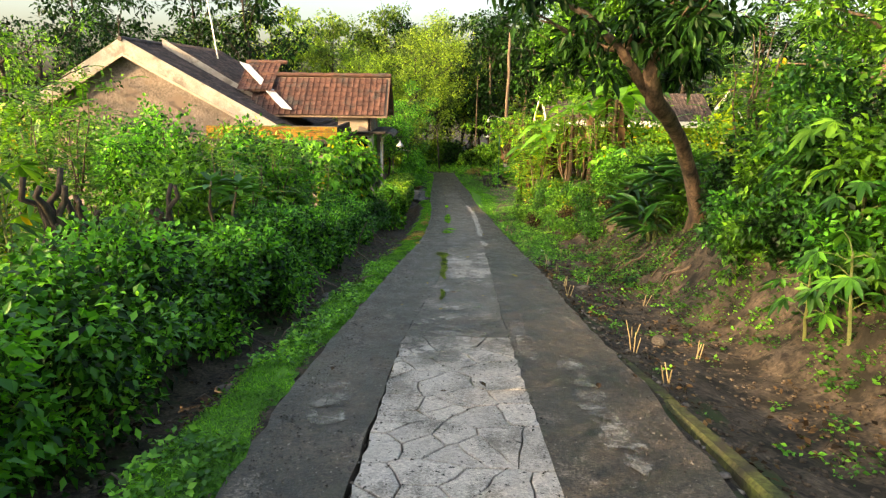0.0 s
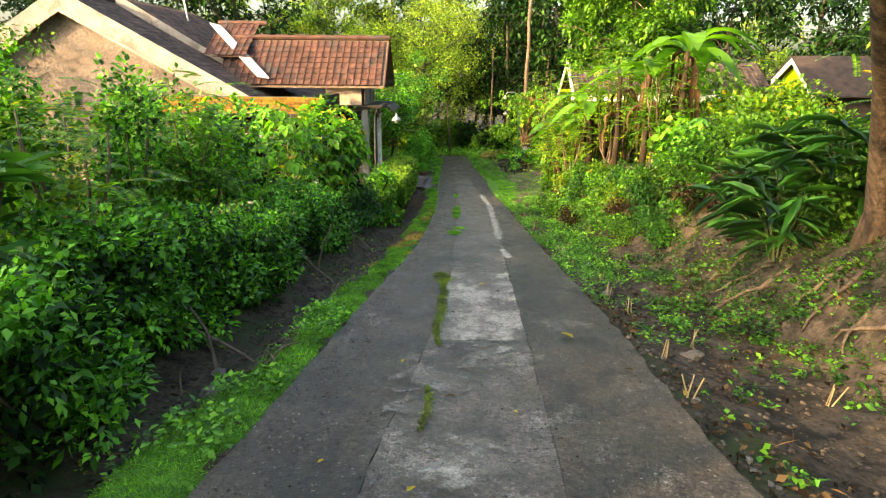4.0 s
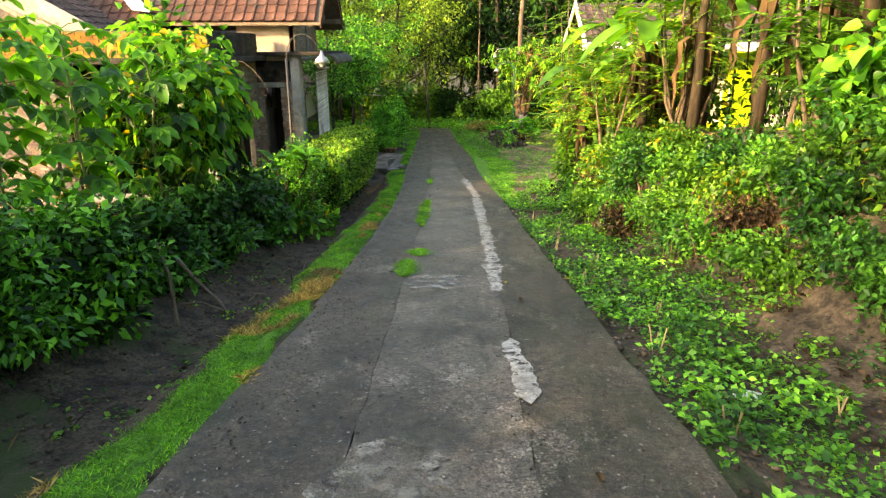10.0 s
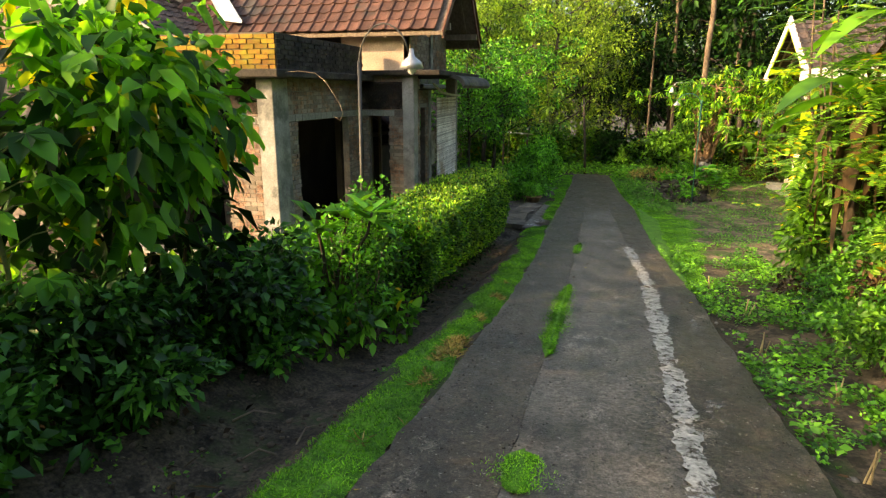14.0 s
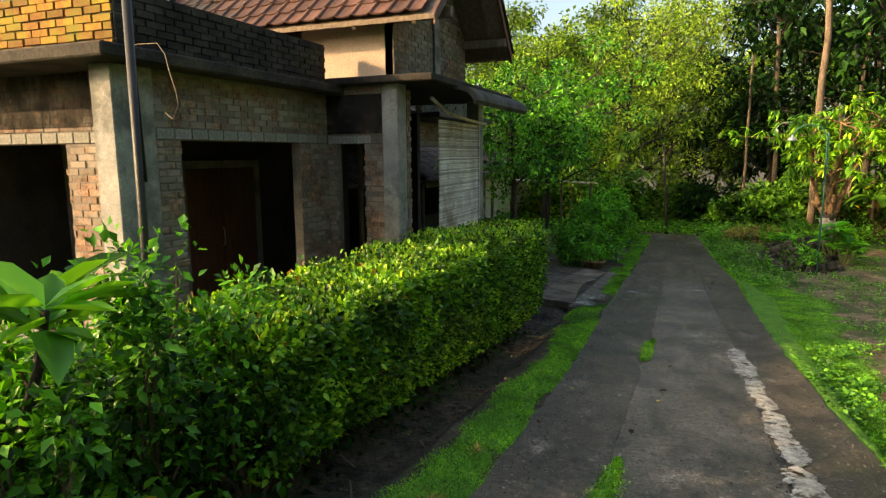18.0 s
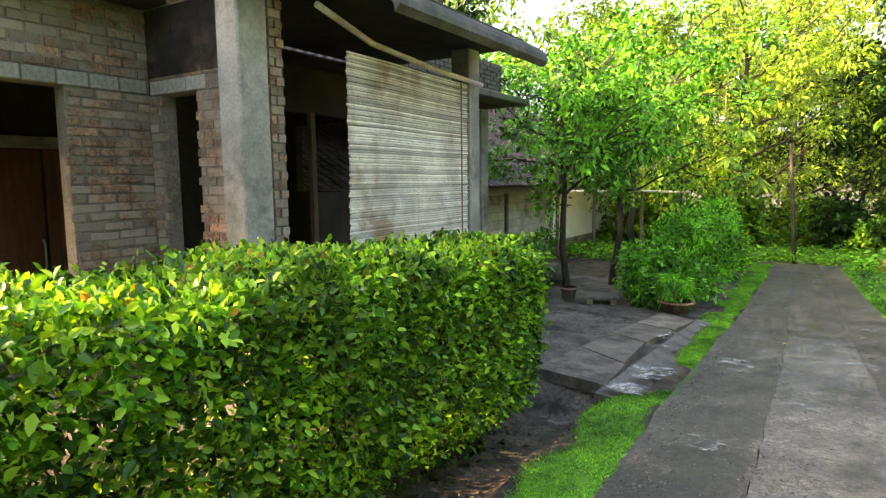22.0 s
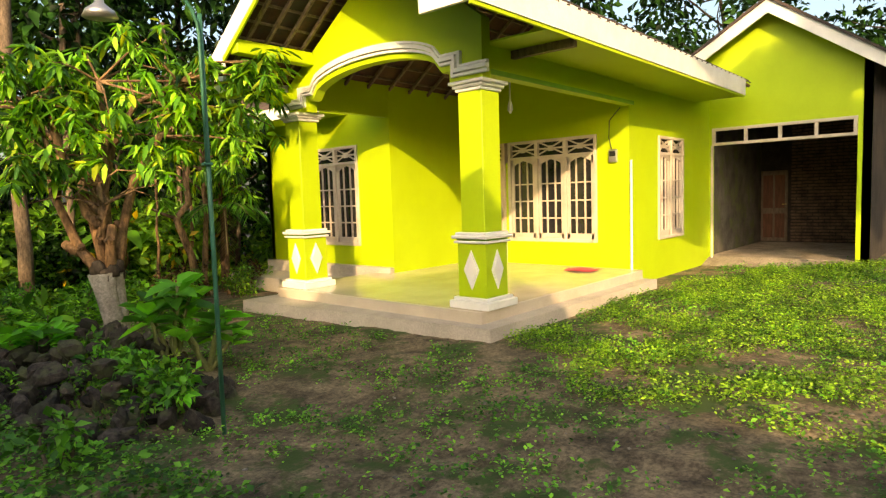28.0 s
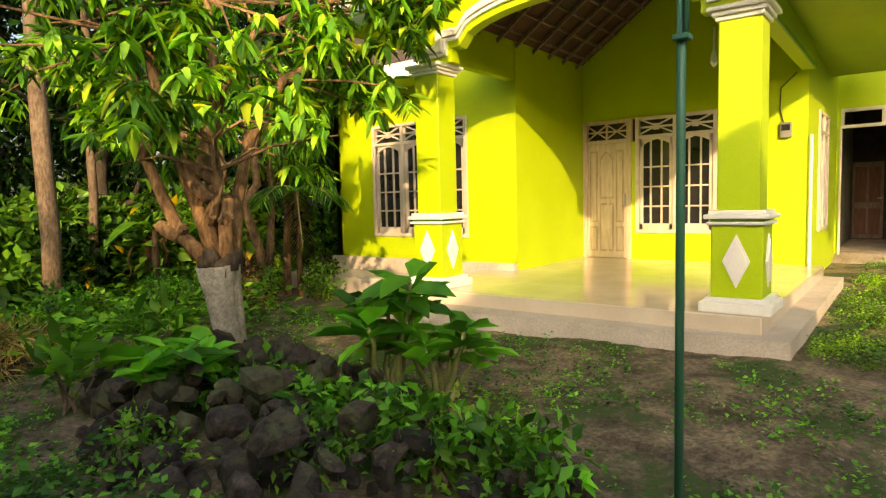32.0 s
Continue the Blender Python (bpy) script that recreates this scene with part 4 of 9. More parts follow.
bpart("roof_deck", prism(rear, 0, 0, -0.05), M["oldtile"])
bpart("gable", prism([(-12.5, 26.98, 0.0), (-7.3, 26.98, 0.0), (-7.3, 26.98, 0.4), (-11.75, 26.98, 3.05)], 0, 0.1, 0), M["render"])
rr = bpart("roof", Mesh().box(-7.32, -7.26, 26.95, 33, 0.8, 0.88), M["oldtile"], "dark weathered tile slope")
tiled(rr, "tiles", (-7.3, 27.0, 0.6), (-7.3, 33.0, 0.6), (-4.45, 0, 2.63), 5.1, M["oldtile"], "oldtile", 0)
# small upper roof piece with its ridge and the zinc valley
up2 = Vector((0, 1.9, 1.15))
rf = bpart("roof", Mesh().box(-8.3, -6.9, 26.3, 26.34, 1.2, 1.24), M["tile"], "red-brown clay tile roof slope")
tiled(rf, "tiles", (-8.6, 26.3, 1.25), (-6.95, 26.3, 1.25), up2, 2.2, M["tile"], "tile", 0)
bpart("ridge", Mesh().tube([(-6.9 - i * 0.3, 28.2, 2.42) for i in range(7)], [0.1 if i % 2 else 0.085 for i in range(7)], 8), M["tile"])
val = [(-6.6, 25.6, 0.55), (-6.2, 25.6, 0.5), (-8.4, 27.6, 2.25), (-8.8, 27.6, 2.35)]
bpart("valley_gutter", prism(val, 0, 0, 0.05), M["zinc"], "pale zinc valley gutter")

# woven bamboo screen in the porch
mat_t = thing("bamboo_screen", "grey weathered screen of split bamboo hung from a pole", "screen", (-2.78, 27.7, -3.0))
inv = mat_t.matrix_world.inverted()
rnd = random.Random(5)
sl = {}
for i in range(100):
    z = -0.86 - i * 0.0205
    k = i if i < 8 else rnd.randrange(8)
    if k not in sl:
        e = [rnd.uniform(-0.012, 0.012) for _ in range(2)]
        sl[k] = Mesh().tube([(0, -1.0 + e[0], 0), (0.006, -0.4, 0.004), (-0.004, 0.3, -0.003), (0, 1.0 + e[1], 0)], [0.0105, 0.0092, 0.0102, 0.0088], 6).data("slat")
        sl[k].materials.append(M["bamboo"])
    ob = new("slat", sl[k])
    ob.parent, ob.matrix_world = mat_t, pose(-2.79 - 0.08 * (i % 2) * 0.05, 27.7, z, rnd.uniform(-0.15, 0.15), 0, 3.0)
o = part("backing", Mesh().box(-0.012, -0.006, -0.98, 0.98, -2.9, -0.87), M["screenback"], mat_t, "dark sheet added behind the slats")
o.matrix_world = pose(-2.79, 27.7, 0, 0, 0, 3.0)
for y in (26.85, 27.7, 28.5):
    o = part("binding", Mesh().box(-2.795, -2.788, y - 0.008, y + 0.008, -2.9, -0.84), M["wood"], mat_t)
    o.matrix_parent_inverse = inv
o = part("pole", Mesh().tube([(-2.70, 26.35, -0.6), (-2.73, 27.0, -0.75), (-2.79, 28.0, -0.8), (-2.83, 29.0, -0.82)], 0.025, 8), M["bamboo"], mat_t, "pale bamboo pole", True)
o.matrix_parent_inverse = inv

# ---- old block-walled house further on ----
oh = thing("old_house", "low old house of whitewashed blocks with dark tiles", "house", (-6.3, 38.5, -3.85))
oinv = oh.matrix_world.inverted()


def opart(*a, **k):
    ob = part(*a, **k)
    ob.matrix_parent_inverse = oinv
    return ob


M["block"] = mat("whitewashed_block", (0.42, 0.41, 0.38), (0.6, 0.58, 0.54), 3, 0.9, 40, 0.4, rand=0.15, stain=(0.25, 0.22, 0.18), stain_scale=1.5, at="Position")
BW = facing(-6.3, 0, 0, 1)
w = wall("wall", oh, BW, 35.4, 46, -4.1, -2.0, [], M["mortar"], 0.15, "whitewashed concrete block wall", 0.01)
w.matrix_parent_inverse = oinv
rnd = random.Random(8)
bl = Mesh().box(0, 0.385, -0.015, 0.03, 0, 0.19, 0.008).data("block")
bl.materials.append(M["block"])
for r in range(8):
    for c in range(10):
        ob = new("block", bl)
        ob.parent, ob.matrix_world = w, BW @ pose(35.42 + c * 0.395 + (0.19 if r % 2 else 0), rnd.uniform(-0.006, 0.006), -3.6 + r * 0.2, 0, 0, 0)
opart("wall", Mesh().box(-6.42, -6.27, 39.6, 46, -3.6, -2.05), M["white"], oh, "whitewashed plaster wall")
opart("plinth", Mesh().box(-6.3, -6.2, 35.35, 46, -4.1, -3.62, 0.01), M["slab"], oh)
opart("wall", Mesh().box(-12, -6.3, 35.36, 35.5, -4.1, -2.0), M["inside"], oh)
upo = Vector((-5.0, 0, 3.2))
opart("roof_deck", prism([(-5.5, 32.6, -2.0), (-5.5, 46, -2.0), (-10.5, 46, 1.2), (-10.5, 32.6, 1.2)], 0, 0, -0.05), M["wood"], oh)
rf = opart("roof", Mesh().box(-5.54, -5.5, 32.6, 46, -2.12, -2.03), M["wood"], oh, "dark old clay tile roof slope")
tiled(rf, "tiles", (-5.45, 32.6, -1.98), (-5.45, 46, -1.98), upo, 5.9, M["oldtile"], "oldtile", 0)
for y in (32.8, 35.45, 38.5, 41.5, 44.5):
    opart("post", Mesh().tube([(-5.7, y, -3.9), (-5.7, y, -2.05)], 0.05, 8), M["wood"], oh)
upl = Vector((-3.2, 0.0, 1.9))
rf = opart("lean_to_roof", Mesh().box(-6.5, -6.45, 29.3, 35.2, -2.1, -2.0), M["wood"], oh, "dark old clay tile lean-to roof")
opart("roof_deck", prism([(-6.45, 29.3, -2.02), (-6.45, 35.2, -2.02), (-9.6, 35.2, -0.12), (-9.6, 29.3, -0.12)], 0, 0, -0.04), M["wood"], oh)
tiled(rf, "tiles", (-6.4, 29.3, -1.98), (-6.4, 35.2, -1.98), upl, 3.7, M["oldtile"], "oldtile", 0)
opart("ridge", Mesh().tube([(-5.5 - i * 0.33, 32.6 + i * 0.02, -1.9 + i * 0.212) for i in range(16)], [0.1 if i % 2 else 0.085 for i in range(16)], 8), M["tile"], oh, "clay hip ridge tiles")
opart("wall", Mesh().box(-6.5, -6.3, 32.7, 35.4, -4.1, -3.0).box(-9.5, -9.4, 29.3, 35.4, -4.1, -0.3), M["inside"], oh)
M["garagefloor"] = mat("dusty_cement_floor", (0.22, 0.18, 0.135), (0.38, 0.32, 0.25), 2.5, 0.9, 30, 0.5)
M["brass"] = mat("worn_brass", (0.5, 0.34, 0.1), (0.6, 0.42, 0.14), 4, 0.35, 60, 0.1, metal=0.9)
# garage back wall: mortar and brick coloured dark for the shade inside
M["dimmortar"] = mat("unlit_mortar", (0.02, 0.016, 0.013), (0.05, 0.04, 0.033), 4, 0.95, 40, 0.6)
M["dimbrick"] = mat("unlit_brick", (0.06, 0.04, 0.03), (0.17, 0.11, 0.08), 4, 0.95, 40, 0.6)

# ---- yellow house with the arched porch ----
yh = thing("yellow_house", "yellow and green painted house with an arched porch", "house", (10.0, 37.0, -3.9))
yinv = yh.matrix_world.inverted()
FL = -3.57


def ypart(name, mesh, material, label="", parent=None, smooth=False):
    ob = part(name, mesh, material, parent or yh, label, smooth)
    ob.matrix_parent_inverse = yinv if parent is None else Matrix()
    return ob


YF, YB = facing(8.55, 0, 0, -1), facing(10.87, 0, 0, -1)      # face the lane, u = -y
YS, YP = facing(0, 33.85, 1, 0), facing(0, 37.29, 1, 0)       # face the start, u = x


def ywall(m, u0, u1, z0, z1, holes, k="yellow", label="bright yellow painted wall"):
    ob = wall("wall", yh, m, u0, u1, z0, z1, holes, M[k], 0.14, label)
    ob.matrix_parent_inverse = yinv
    return ob


TOP = 0.25
ywall(YF, -41.13, -37.29, FL, TOP, [(-40.17, -38.16, -3.1, -1.2)])
ywall(YP, 8.69, 10.87, FL, TOP, [])
ywall(YB, -37.29, -33.99, FL, TOP, [(-37.28, -34.45, -1.6, -1.21), (-37.28, -36.45, FL, -1.6), (-36.35, -34.45, -3.13, -1.6)])
ywall(YS, 10.87, 14.95, -3.9, TOP, [(12.1, 13.36, -3.15, -1.22)])
ypart("wall", Mesh().box(8.55, 15, 41.0, 41.13, -3.9, TOP), M["yellow"])
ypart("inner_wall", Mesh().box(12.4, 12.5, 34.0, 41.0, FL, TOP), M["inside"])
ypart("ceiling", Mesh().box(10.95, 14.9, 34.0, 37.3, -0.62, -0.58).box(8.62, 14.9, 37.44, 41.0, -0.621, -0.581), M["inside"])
ypart("gable", prism([(10.87, 33.99, TOP - 0.01), (10.87, 37.0, TOP - 0.01), (10.87, 35.26, 1.16)], 0.14, 0, 0), M["yellow"], "yellow wall over the porch door")
ypart("plinth", Mesh().box(8.45, 8.56, 37.29, 41.2, -3.95, FL + 0.1, 0.01), M["stepstone"])
# porch floor and steps
ypart("porch_floor", Mesh().box(6.35, 10.87, 33.62, 37.7, -3.95, FL, 0.012), M["floor"], "glossy cream tiled porch floor")
ypart("step", prism([(6.2, 33.38, -3.98), (10.88, 33.38, -3.98), (10.88, 37.9, -3.98), (5.85, 37.9, -3.98)], 0, 0, 0.26), M["stepstone"], "low cement porch step")
ypart("step", Mesh().box(7.6, 8.5, 37.95, 41.5, -3.98, -3.7, 0.015), M["stepstone"], "cement apron along the wall")


def pillar(x, y):
    p = thing("pillar", "yellow porch pillar with white mouldings", "", (x, y, FL))
    p.parent, p.matrix_parent_inverse = yh, yinv
    rowz = (("base", 0.30, 0.0, 0.09, "white"), ("base", 0.26, 0.09, 0.13, "white"), ("pedestal", 0.215, 0.13, 0.78, "yellow"), ("moulding", 0.25, 0.78, 0.81, "white"), ("moulding", 0.225, 0.81, 0.835, "green"),
            ("moulding", 0.27, 0.835, 0.875, "white"), ("moulding", 0.235, 0.875, 0.91, "white"), ("shaft", 0.175, 0.91, 2.57, "yellow"), ("capital", 0.2, 2.57, 2.61, "white"), ("capital", 0.225, 2.61, 2.65, "white"), ("capital", 0.26, 2.65, 2.69, "white"))
    for n, h, a, b, k in rowz:
        part(n, Mesh().box(-h, h, -h, h, a, b, 0.008), M[k], p)
    for face in (0, 1):
        d = Mesh()
        for s, t in ((1.0, 0.0), (0.8, 0.012)):
            k = [(-0.216 - t, 0, 0.46 + 0.24 * s), (-0.216 - t, 0.115 * s, 0.46), (-0.216 - t, 0, 0.46 - 0.24 * s), (-0.216 - t, -0.115 * s, 0.46)]
            if face:
                k = [(q[1], q[0], q[2]) for q in k][::-1]
            pr = prism(k, 0.0 if face else -0.012, -0.012 if face else 0.0, 0)
            d.add(pr.v, pr.f)
        part("diamond_ornament", d, M["white"], p, "carved white diamond ornament")
    return p


pillar(6.72, 33.86)
pillar(6.7, 37.34)
# arched front beam with white moulding
ys_ = [37.0 - (37.0 - 34.2) * i / 24 for i in range(25)]


def arch_z(y, base):
    t = (y - 35.6) / 1.28
    return base + (0.33 * math.sqrt(max(0, 1 - t * t)) if abs(t) < 1 else 0)


front = [(6.6, 37.5, -0.88), (6.6, 37.0, -0.88)] + [(6.6, y, arch_z(y, -0.72)) for y in ys_] + [(6.6, 34.2, -0.88), (6.6, 33.7, -0.88), (6.6, 33.7, -0.16), (6.6, 35.26, 1.02), (6.6, 37.5, -0.46)]
ypart("arch_wall", prism(front, 0.16, 0, 0), M["yellow"], "yellow gable wall over the arch")
for k, (d, hgt, out) in enumerate(((0.075, 0.035, 0.045), (0.12, 0.05, 0.075), (0.18, 0.03, 0.05))):
    mm = Mesh()
    for a, b in zip(ys_, ys_[1:]):
        za, zb = arch_z(a, -0.72) + d, arch_z(b, -0.72) + d
        pr = prism([(6.6, a, za), (6.6, b, zb), (6.6, b, zb + hgt), (6.6, a, za + hgt)], -out, 0, 0)
        mm.add(pr.v, pr.f)
    for ya, yb, yc in ((33.6, 34.2 - d, 34.2), (37.0 + d, 37.55, 37.0)):
        mm.box(6.6 - out, 6.6, ya, yb, -0.88 + d, -0.88 + d + hgt).box(6.6 - out - 0.001, 6.6, (yb if yc < 35 else ya) - 0.02, (yb if yc < 35 else ya) + 0.02, -0.88 + d, -0.72 + d + hgt)
        mm.box(6.6 - out, 6.6, min(yc, yb if yc < 35 else ya), max(yc, yb if yc < 35 else ya) + 0.001, -0.72 + d, -0.72 + d + hgt)
    ypart("arch_moulding", mm, M["white"], "white arch moulding")
ypart("beam", Mesh().box(6.7, 10.9, 33.78, 33.94, -0.78, -0.4), M["yellow"], "yellow porch side beam")
ypart("beam_trim", Mesh().box(6.8, 10.87, 33.76, 33.78, -0.78, -0.72), M["green"])
ypart("beam", Mesh().box(6.7, 8.6, 37.3, 37.44, -0.78, -0.2), M["yellow"])
# roofs
for s, ey, ez in ((1, 32.85, -0.2), (-1, 37.55, -0.35)):
    up = Vector((0, 35.26 - ey, 1.28 - ez))
    pts = [(5.35, ey, ez - 0.06), (14.2, ey, ez - 0.06), (14.2, 35.26, 1.22), (5.35, 35.26, 1.22)]
    ypart("roof_deck", prism(pts[::-1] if s > 0 else pts, 0, 0, 0.03), M["tile"])
    rf = ypart("roof", Mesh().box(5.3, 14.2, ey - 0.02, ey + 0.02, ez - 0.04, ez), M["darkwood"], "brown clay tile roof slope")
    ends = ((14.2, ey, ez), (5.3, ey, ez))
    tiled(rf, "tiles", ends[1 if s > 0 else 0], ends[0 if s > 0 else 1], up, up.length, M["oldtile"], "oldtile", 0)
    ypart("fascia", Mesh().box(5.3, 13.8 if s > 0 else 8.0, ey - 0.045 if s > 0 else ey, ey if s > 0 else ey + 0.045, ez - 0.25, ez + 0.06), M["white"], "white fascia board")
    ypart("fascia_trim", Mesh().box(5.3, 13.8 if s > 0 else 8.0, ey - 0.03 if s > 0 else ey, ey if s > 0 else ey + 0.03, ez - 0.29, ez - 0.252), M["yellow"], "yellow trim under the fascia")
    low = ez - (0.25 if s > 0 else 0.34)
    brg = [(5.3, ey, low), (5.3, ey, ez + 0.06), (5.3, 35.26, 1.36), (5.3, 35.26, 1.06), (5.3, ey + (0.62 if s > 0 else -0.42), ez + 0.1), (5.3, ey + (0.62 if s > 0 else -0.42), low)]
    ypart("bargeboard", prism(brg, 0.045, 0, 0), M["white"], "white bargeboard with a boxed end")
    edge = [(5.31, ey + (0.62 if s > 0 else -0.42), ez + 0.04), (5.31, ey + (0.62 if s > 0 else -0.42), ez + 0.1), (5.31, 35.26, 1.06), (5.31, 35.26, 1.0)]
    ypart("bargeboard_trim", prism(edge, 0.03, 0, 0), M["yellow"], "yellow trim under the bargeboard")
    for i in range(9):
        f = 0.06 + i * 0.105
        yy, zz = ey + (35.26 - ey) * f, ez - 0.06 + (1.28 - ez) * f
        ypart("batten", Mesh().box(5.36, 10.86, yy - 0.02, yy + 0.02, zz - 0.03, zz), M["wood"])
    for x in (5.55, 5.85, 6.15, 6.45, 7.1, 7.6, 8.1, 8.6, 9.1, 9.6, 10.1, 10.6):
        ypart("rafter", Mesh().tube([(x, ey + 0.05 * s, ez - 0.1), (x, 35.26, 1.15)], 0.032, 4), M["wood"])
ypart("outrigger", Mesh().box(5.35, 6.6, 36.82, 37.0, -0.22, -0.04, 0.01), M["yellow"], "yellow beam under the overhang")
ypart("outrigger", Mesh().box(5.35, 6.6, 37.36, 37.52, -0.72, -0.56, 0.01), M["yellow"], "yellow beam under the eave")
ypart("soffit", Mesh().box(6.76, 14.0, 32.9, 33.85, -0.44, -0.42), M["yellow"])
ypart("soffit_beam", Mesh().box(7.3, 7.38, 32.9, 33.78, -0.54, -0.44), M["wood"])
upm = Vector((3.6, 0, 2.4))
ypart("roof_deck", prism([(7.9, 38.5, -0.45), (7.9, 42.0, -0.45), (11.5, 42.0, 1.95), (11.5, 38.5, 1.95)], 0, 0, 0.04), M["oldtile"])
ypart("fascia", Mesh().box(7.85, 7.9, 38.4, 42.0, -0.62, -0.4), M["white"], "white fascia board")
ypart("eave_beam", Mesh().box(7.95, 8.55, 38.4, 41.9, -0.62, -0.52), M["yellow"])


def window(m, u0, u1, z0, z1, bays, label):
    """A casement group with a lattice transom: frame, sashes with glazing bars, scalloped heads."""
    wnd = thing("window", label, "")
    wnd.parent, wnd.matrix_parent_inverse = yh, yinv
    mk = lambda name, me, k, lab="": part(name, me, M[k], wnd, lab)
    t = z1 - 0.3
    fr = Mesh()
    for a, b, c, d in ((u0 + 0.06, u1 - 0.06, z1 - 0.05, z1), (u0 + 0.06, u1 - 0.06, t - 0.05, t), (u0 + 0.06, u1 - 0.06, z0, z0 + 0.06), (u0, u0 + 0.06, z0, z1), (u1 - 0.06, u1, z0, z1)):
        fr.box(a, b, -0.03, 0.07, c, d, 0.004, m)
    wide = (u1 - u0 - 0.06) / bays
    for i in range(1, bays):
        c = u0 + 0.03 + i * wide
        fr.box(c - 0.03, c + 0.03, -0.028, 0.068, z0 + 0.06, z1 - 0.05, 0.003, m)
    mk("window_frame", fr, "frame", "pale wooden window frame")
    for i in range(bays):
        a = u0 + 0.03 + i * wide + 0.04
        b = a + wide - 0.08
        sash = Mesh()
        for q in (a, b - 0.05):
            sash.box(q, q + 0.05, 0.0, 0.04, z0 + 0.06, t - 0.05, 0.003, m)
        sash.box(a, b, 0.0, 0.04, z0 + 0.06, z0 + 0.16, 0.003, m)
        for k in range(1, 3):
            c = a + (b - a) * k / 3
            sash.box(c - 0.012, c + 0.012, 0.005, 0.035, z0 + 0.12, t - 0.1, 0, m)
        for k in range(1, 4):
            c = z0 + 0.12 + (t - 0.2 - z0 - 0.12) * k / 4
            sash.box(a, b, 0.006, 0.034, c - 0.012, c + 0.012, 0, m)
        n = 8
        for k in range(n):
            f0, f1 = k / n, (k + 1) / n
            dip = lambda f: 0.16 - 0.12 * math.sin(math.pi * f) - 0.02 * abs(math.sin(3 * math.pi * f))
            qa, qb = a + (b - a) * f0, a + (b - a) * f1
            q = [(qa, 0.0, t - 0.05), (qa, 0.0, t - 0.05 - dip(f0)), (qb, 0.0, t - 0.05 - dip(f1)), (qb, 0.0, t - 0.05)]
            pr = prism(q, 0, 0.035, 0)
            sash.add([m @ Vector(p) for p in pr.v], pr.f)
        mk("sash", sash, "frame")
        mk("pane", Mesh().box(a, b, 0.045, 0.05, z0 + 0.06, t - 0.05, 0, m), "glass", "dark window pane")
        lat = Mesh()
        c0, c1, mid_ = t + 0.01, z1 - 0.05, (t + z1 - 0.04) / 2
        for za, zb in ((c0, c1), (c1, c0)):
            pr = prism([(a, 0.0, za), (b, 0.0, zb), (b, 0.0, zb + 0.025), (a, 0.0, za + 0.025)], 0, 0.03, 0)
            lat.add([m @ Vector(p) for p in pr.v], pr.f)
        lat.box(a, b, 0.0, 0.028, mid_ - 0.015, mid_ + 0.015, 0, m).box((a + b) / 2 - 0.05, (a + b) / 2 + 0.05, -0.004, 0.026, mid_ - 0.05, mid_ + 0.05, 0, m)
        mk("lattice", lat, "frame", "carved lattice transom")
        mk("pane", Mesh().box(a, b, 0.045, 0.05, c0, c1, 0, m), "glass")
    return wnd


window(YF, -40.17, -38.16, -3.1, -1.2, 3, "pale wooden window with glazing bars and lattice")
window(YB, -36.35, -34.45, -3.13, -1.21, 3, "pale wooden window with glazing bars and lattice")
window(YS, 12.1, 13.36, -3.15, -1.22, 2, "pale narrow window with glazing bars")
dr = thing("door", "pale bare carved wooden front door", "")
dr.parent, dr.matrix_parent_inverse = yh, yinv
part("door_frame", Mesh().box(-37.28, -37.21, -0.03, 0.07, FL, -1.21, 0.004, YB).box(-36.5, -36.42, -0.03, 0.07, FL, -1.21, 0.004, YB).box(-37.21, -36.5, -0.028, 0.068, -1.6, -1.54, 0.004, YB).box(-37.21, -36.5, -0.028, 0.068, -1.27, -1.212, 0.004, YB), M["palewood"], dr)
part("leaf", Mesh().box(-37.205, -36.505, 0.0, 0.04, FL + 0.01, -1.605, 0.003, YB), M["palewood"], dr, "bare wooden door leaf")


def door_panel(u0, u1, z0, z1, arch):
    """A raised field inside a moulded border, its head straight or arched."""
    for inset, out in ((0.0, 0.012), (0.03, 0.024)):
        a_, b_, c_, d_ = u0 + inset, u1 - inset, z0 + inset, z1 - inset
        head = [(b_ + (a_ - b_) * q, 0.0, d_ + arch * math.sin(math.pi * q)) for q in np.linspace(0, 1, 9)] if arch else [(b_, 0.0, d_), (a_, 0.0, d_)]
        pr = prism([(a_, 0.0, c_), (b_, 0.0, c_)] + head, 0, -out, 0)
        part("panel", Mesh().add([YB @ Vector(p) for p in pr.v], pr.f), M["palewood" if inset else "worndoor"], dr)


M["worndoor"] = mat("worn_door_wood", (0.3, 0.215, 0.14), (0.5, 0.39, 0.28), 3, 0.65, 40, 0.2, stretch=(6, 6, 1))
for u0_, u1_, z0_, z1_, ar in ((-37.16, -37.02, -3.45, -3.02, 0), (-36.98, -36.73, -3.45, -2.62, 0), (-36.69, -36.55, -3.45, -3.02, 0), (-37.16, -37.02, -2.95, -1.72, 0), (-36.69, -36.55, -2.95, -1.72, 0), (-36.98, -36.73, -2.54, -1.86, 0.12)):
    door_panel(u0_, u1_, z0_, z1_, ar)
part("handle", Mesh().box(-36.545, -36.52, -0.05, 0.0, -2.66, -2.46, 0.005, YB), M["metal"], dr, "metal door handle")
lat = Mesh()
for k in range(2):
    ua, ub = -37.2 + k * 0.35, -36.86 + k * 0.35
    for za, zb in ((-1.53, -1.3), (-1.3, -1.53)):
        pr = prism([(ua, 0.0, za), (ub, 0.0, zb), (ub, 0.0, zb + 0.025), (ua, 0.0, za + 0.025)], 0, 0.03, 0)
        lat.add([YB @ Vector(p) for p in pr.v], pr.f)
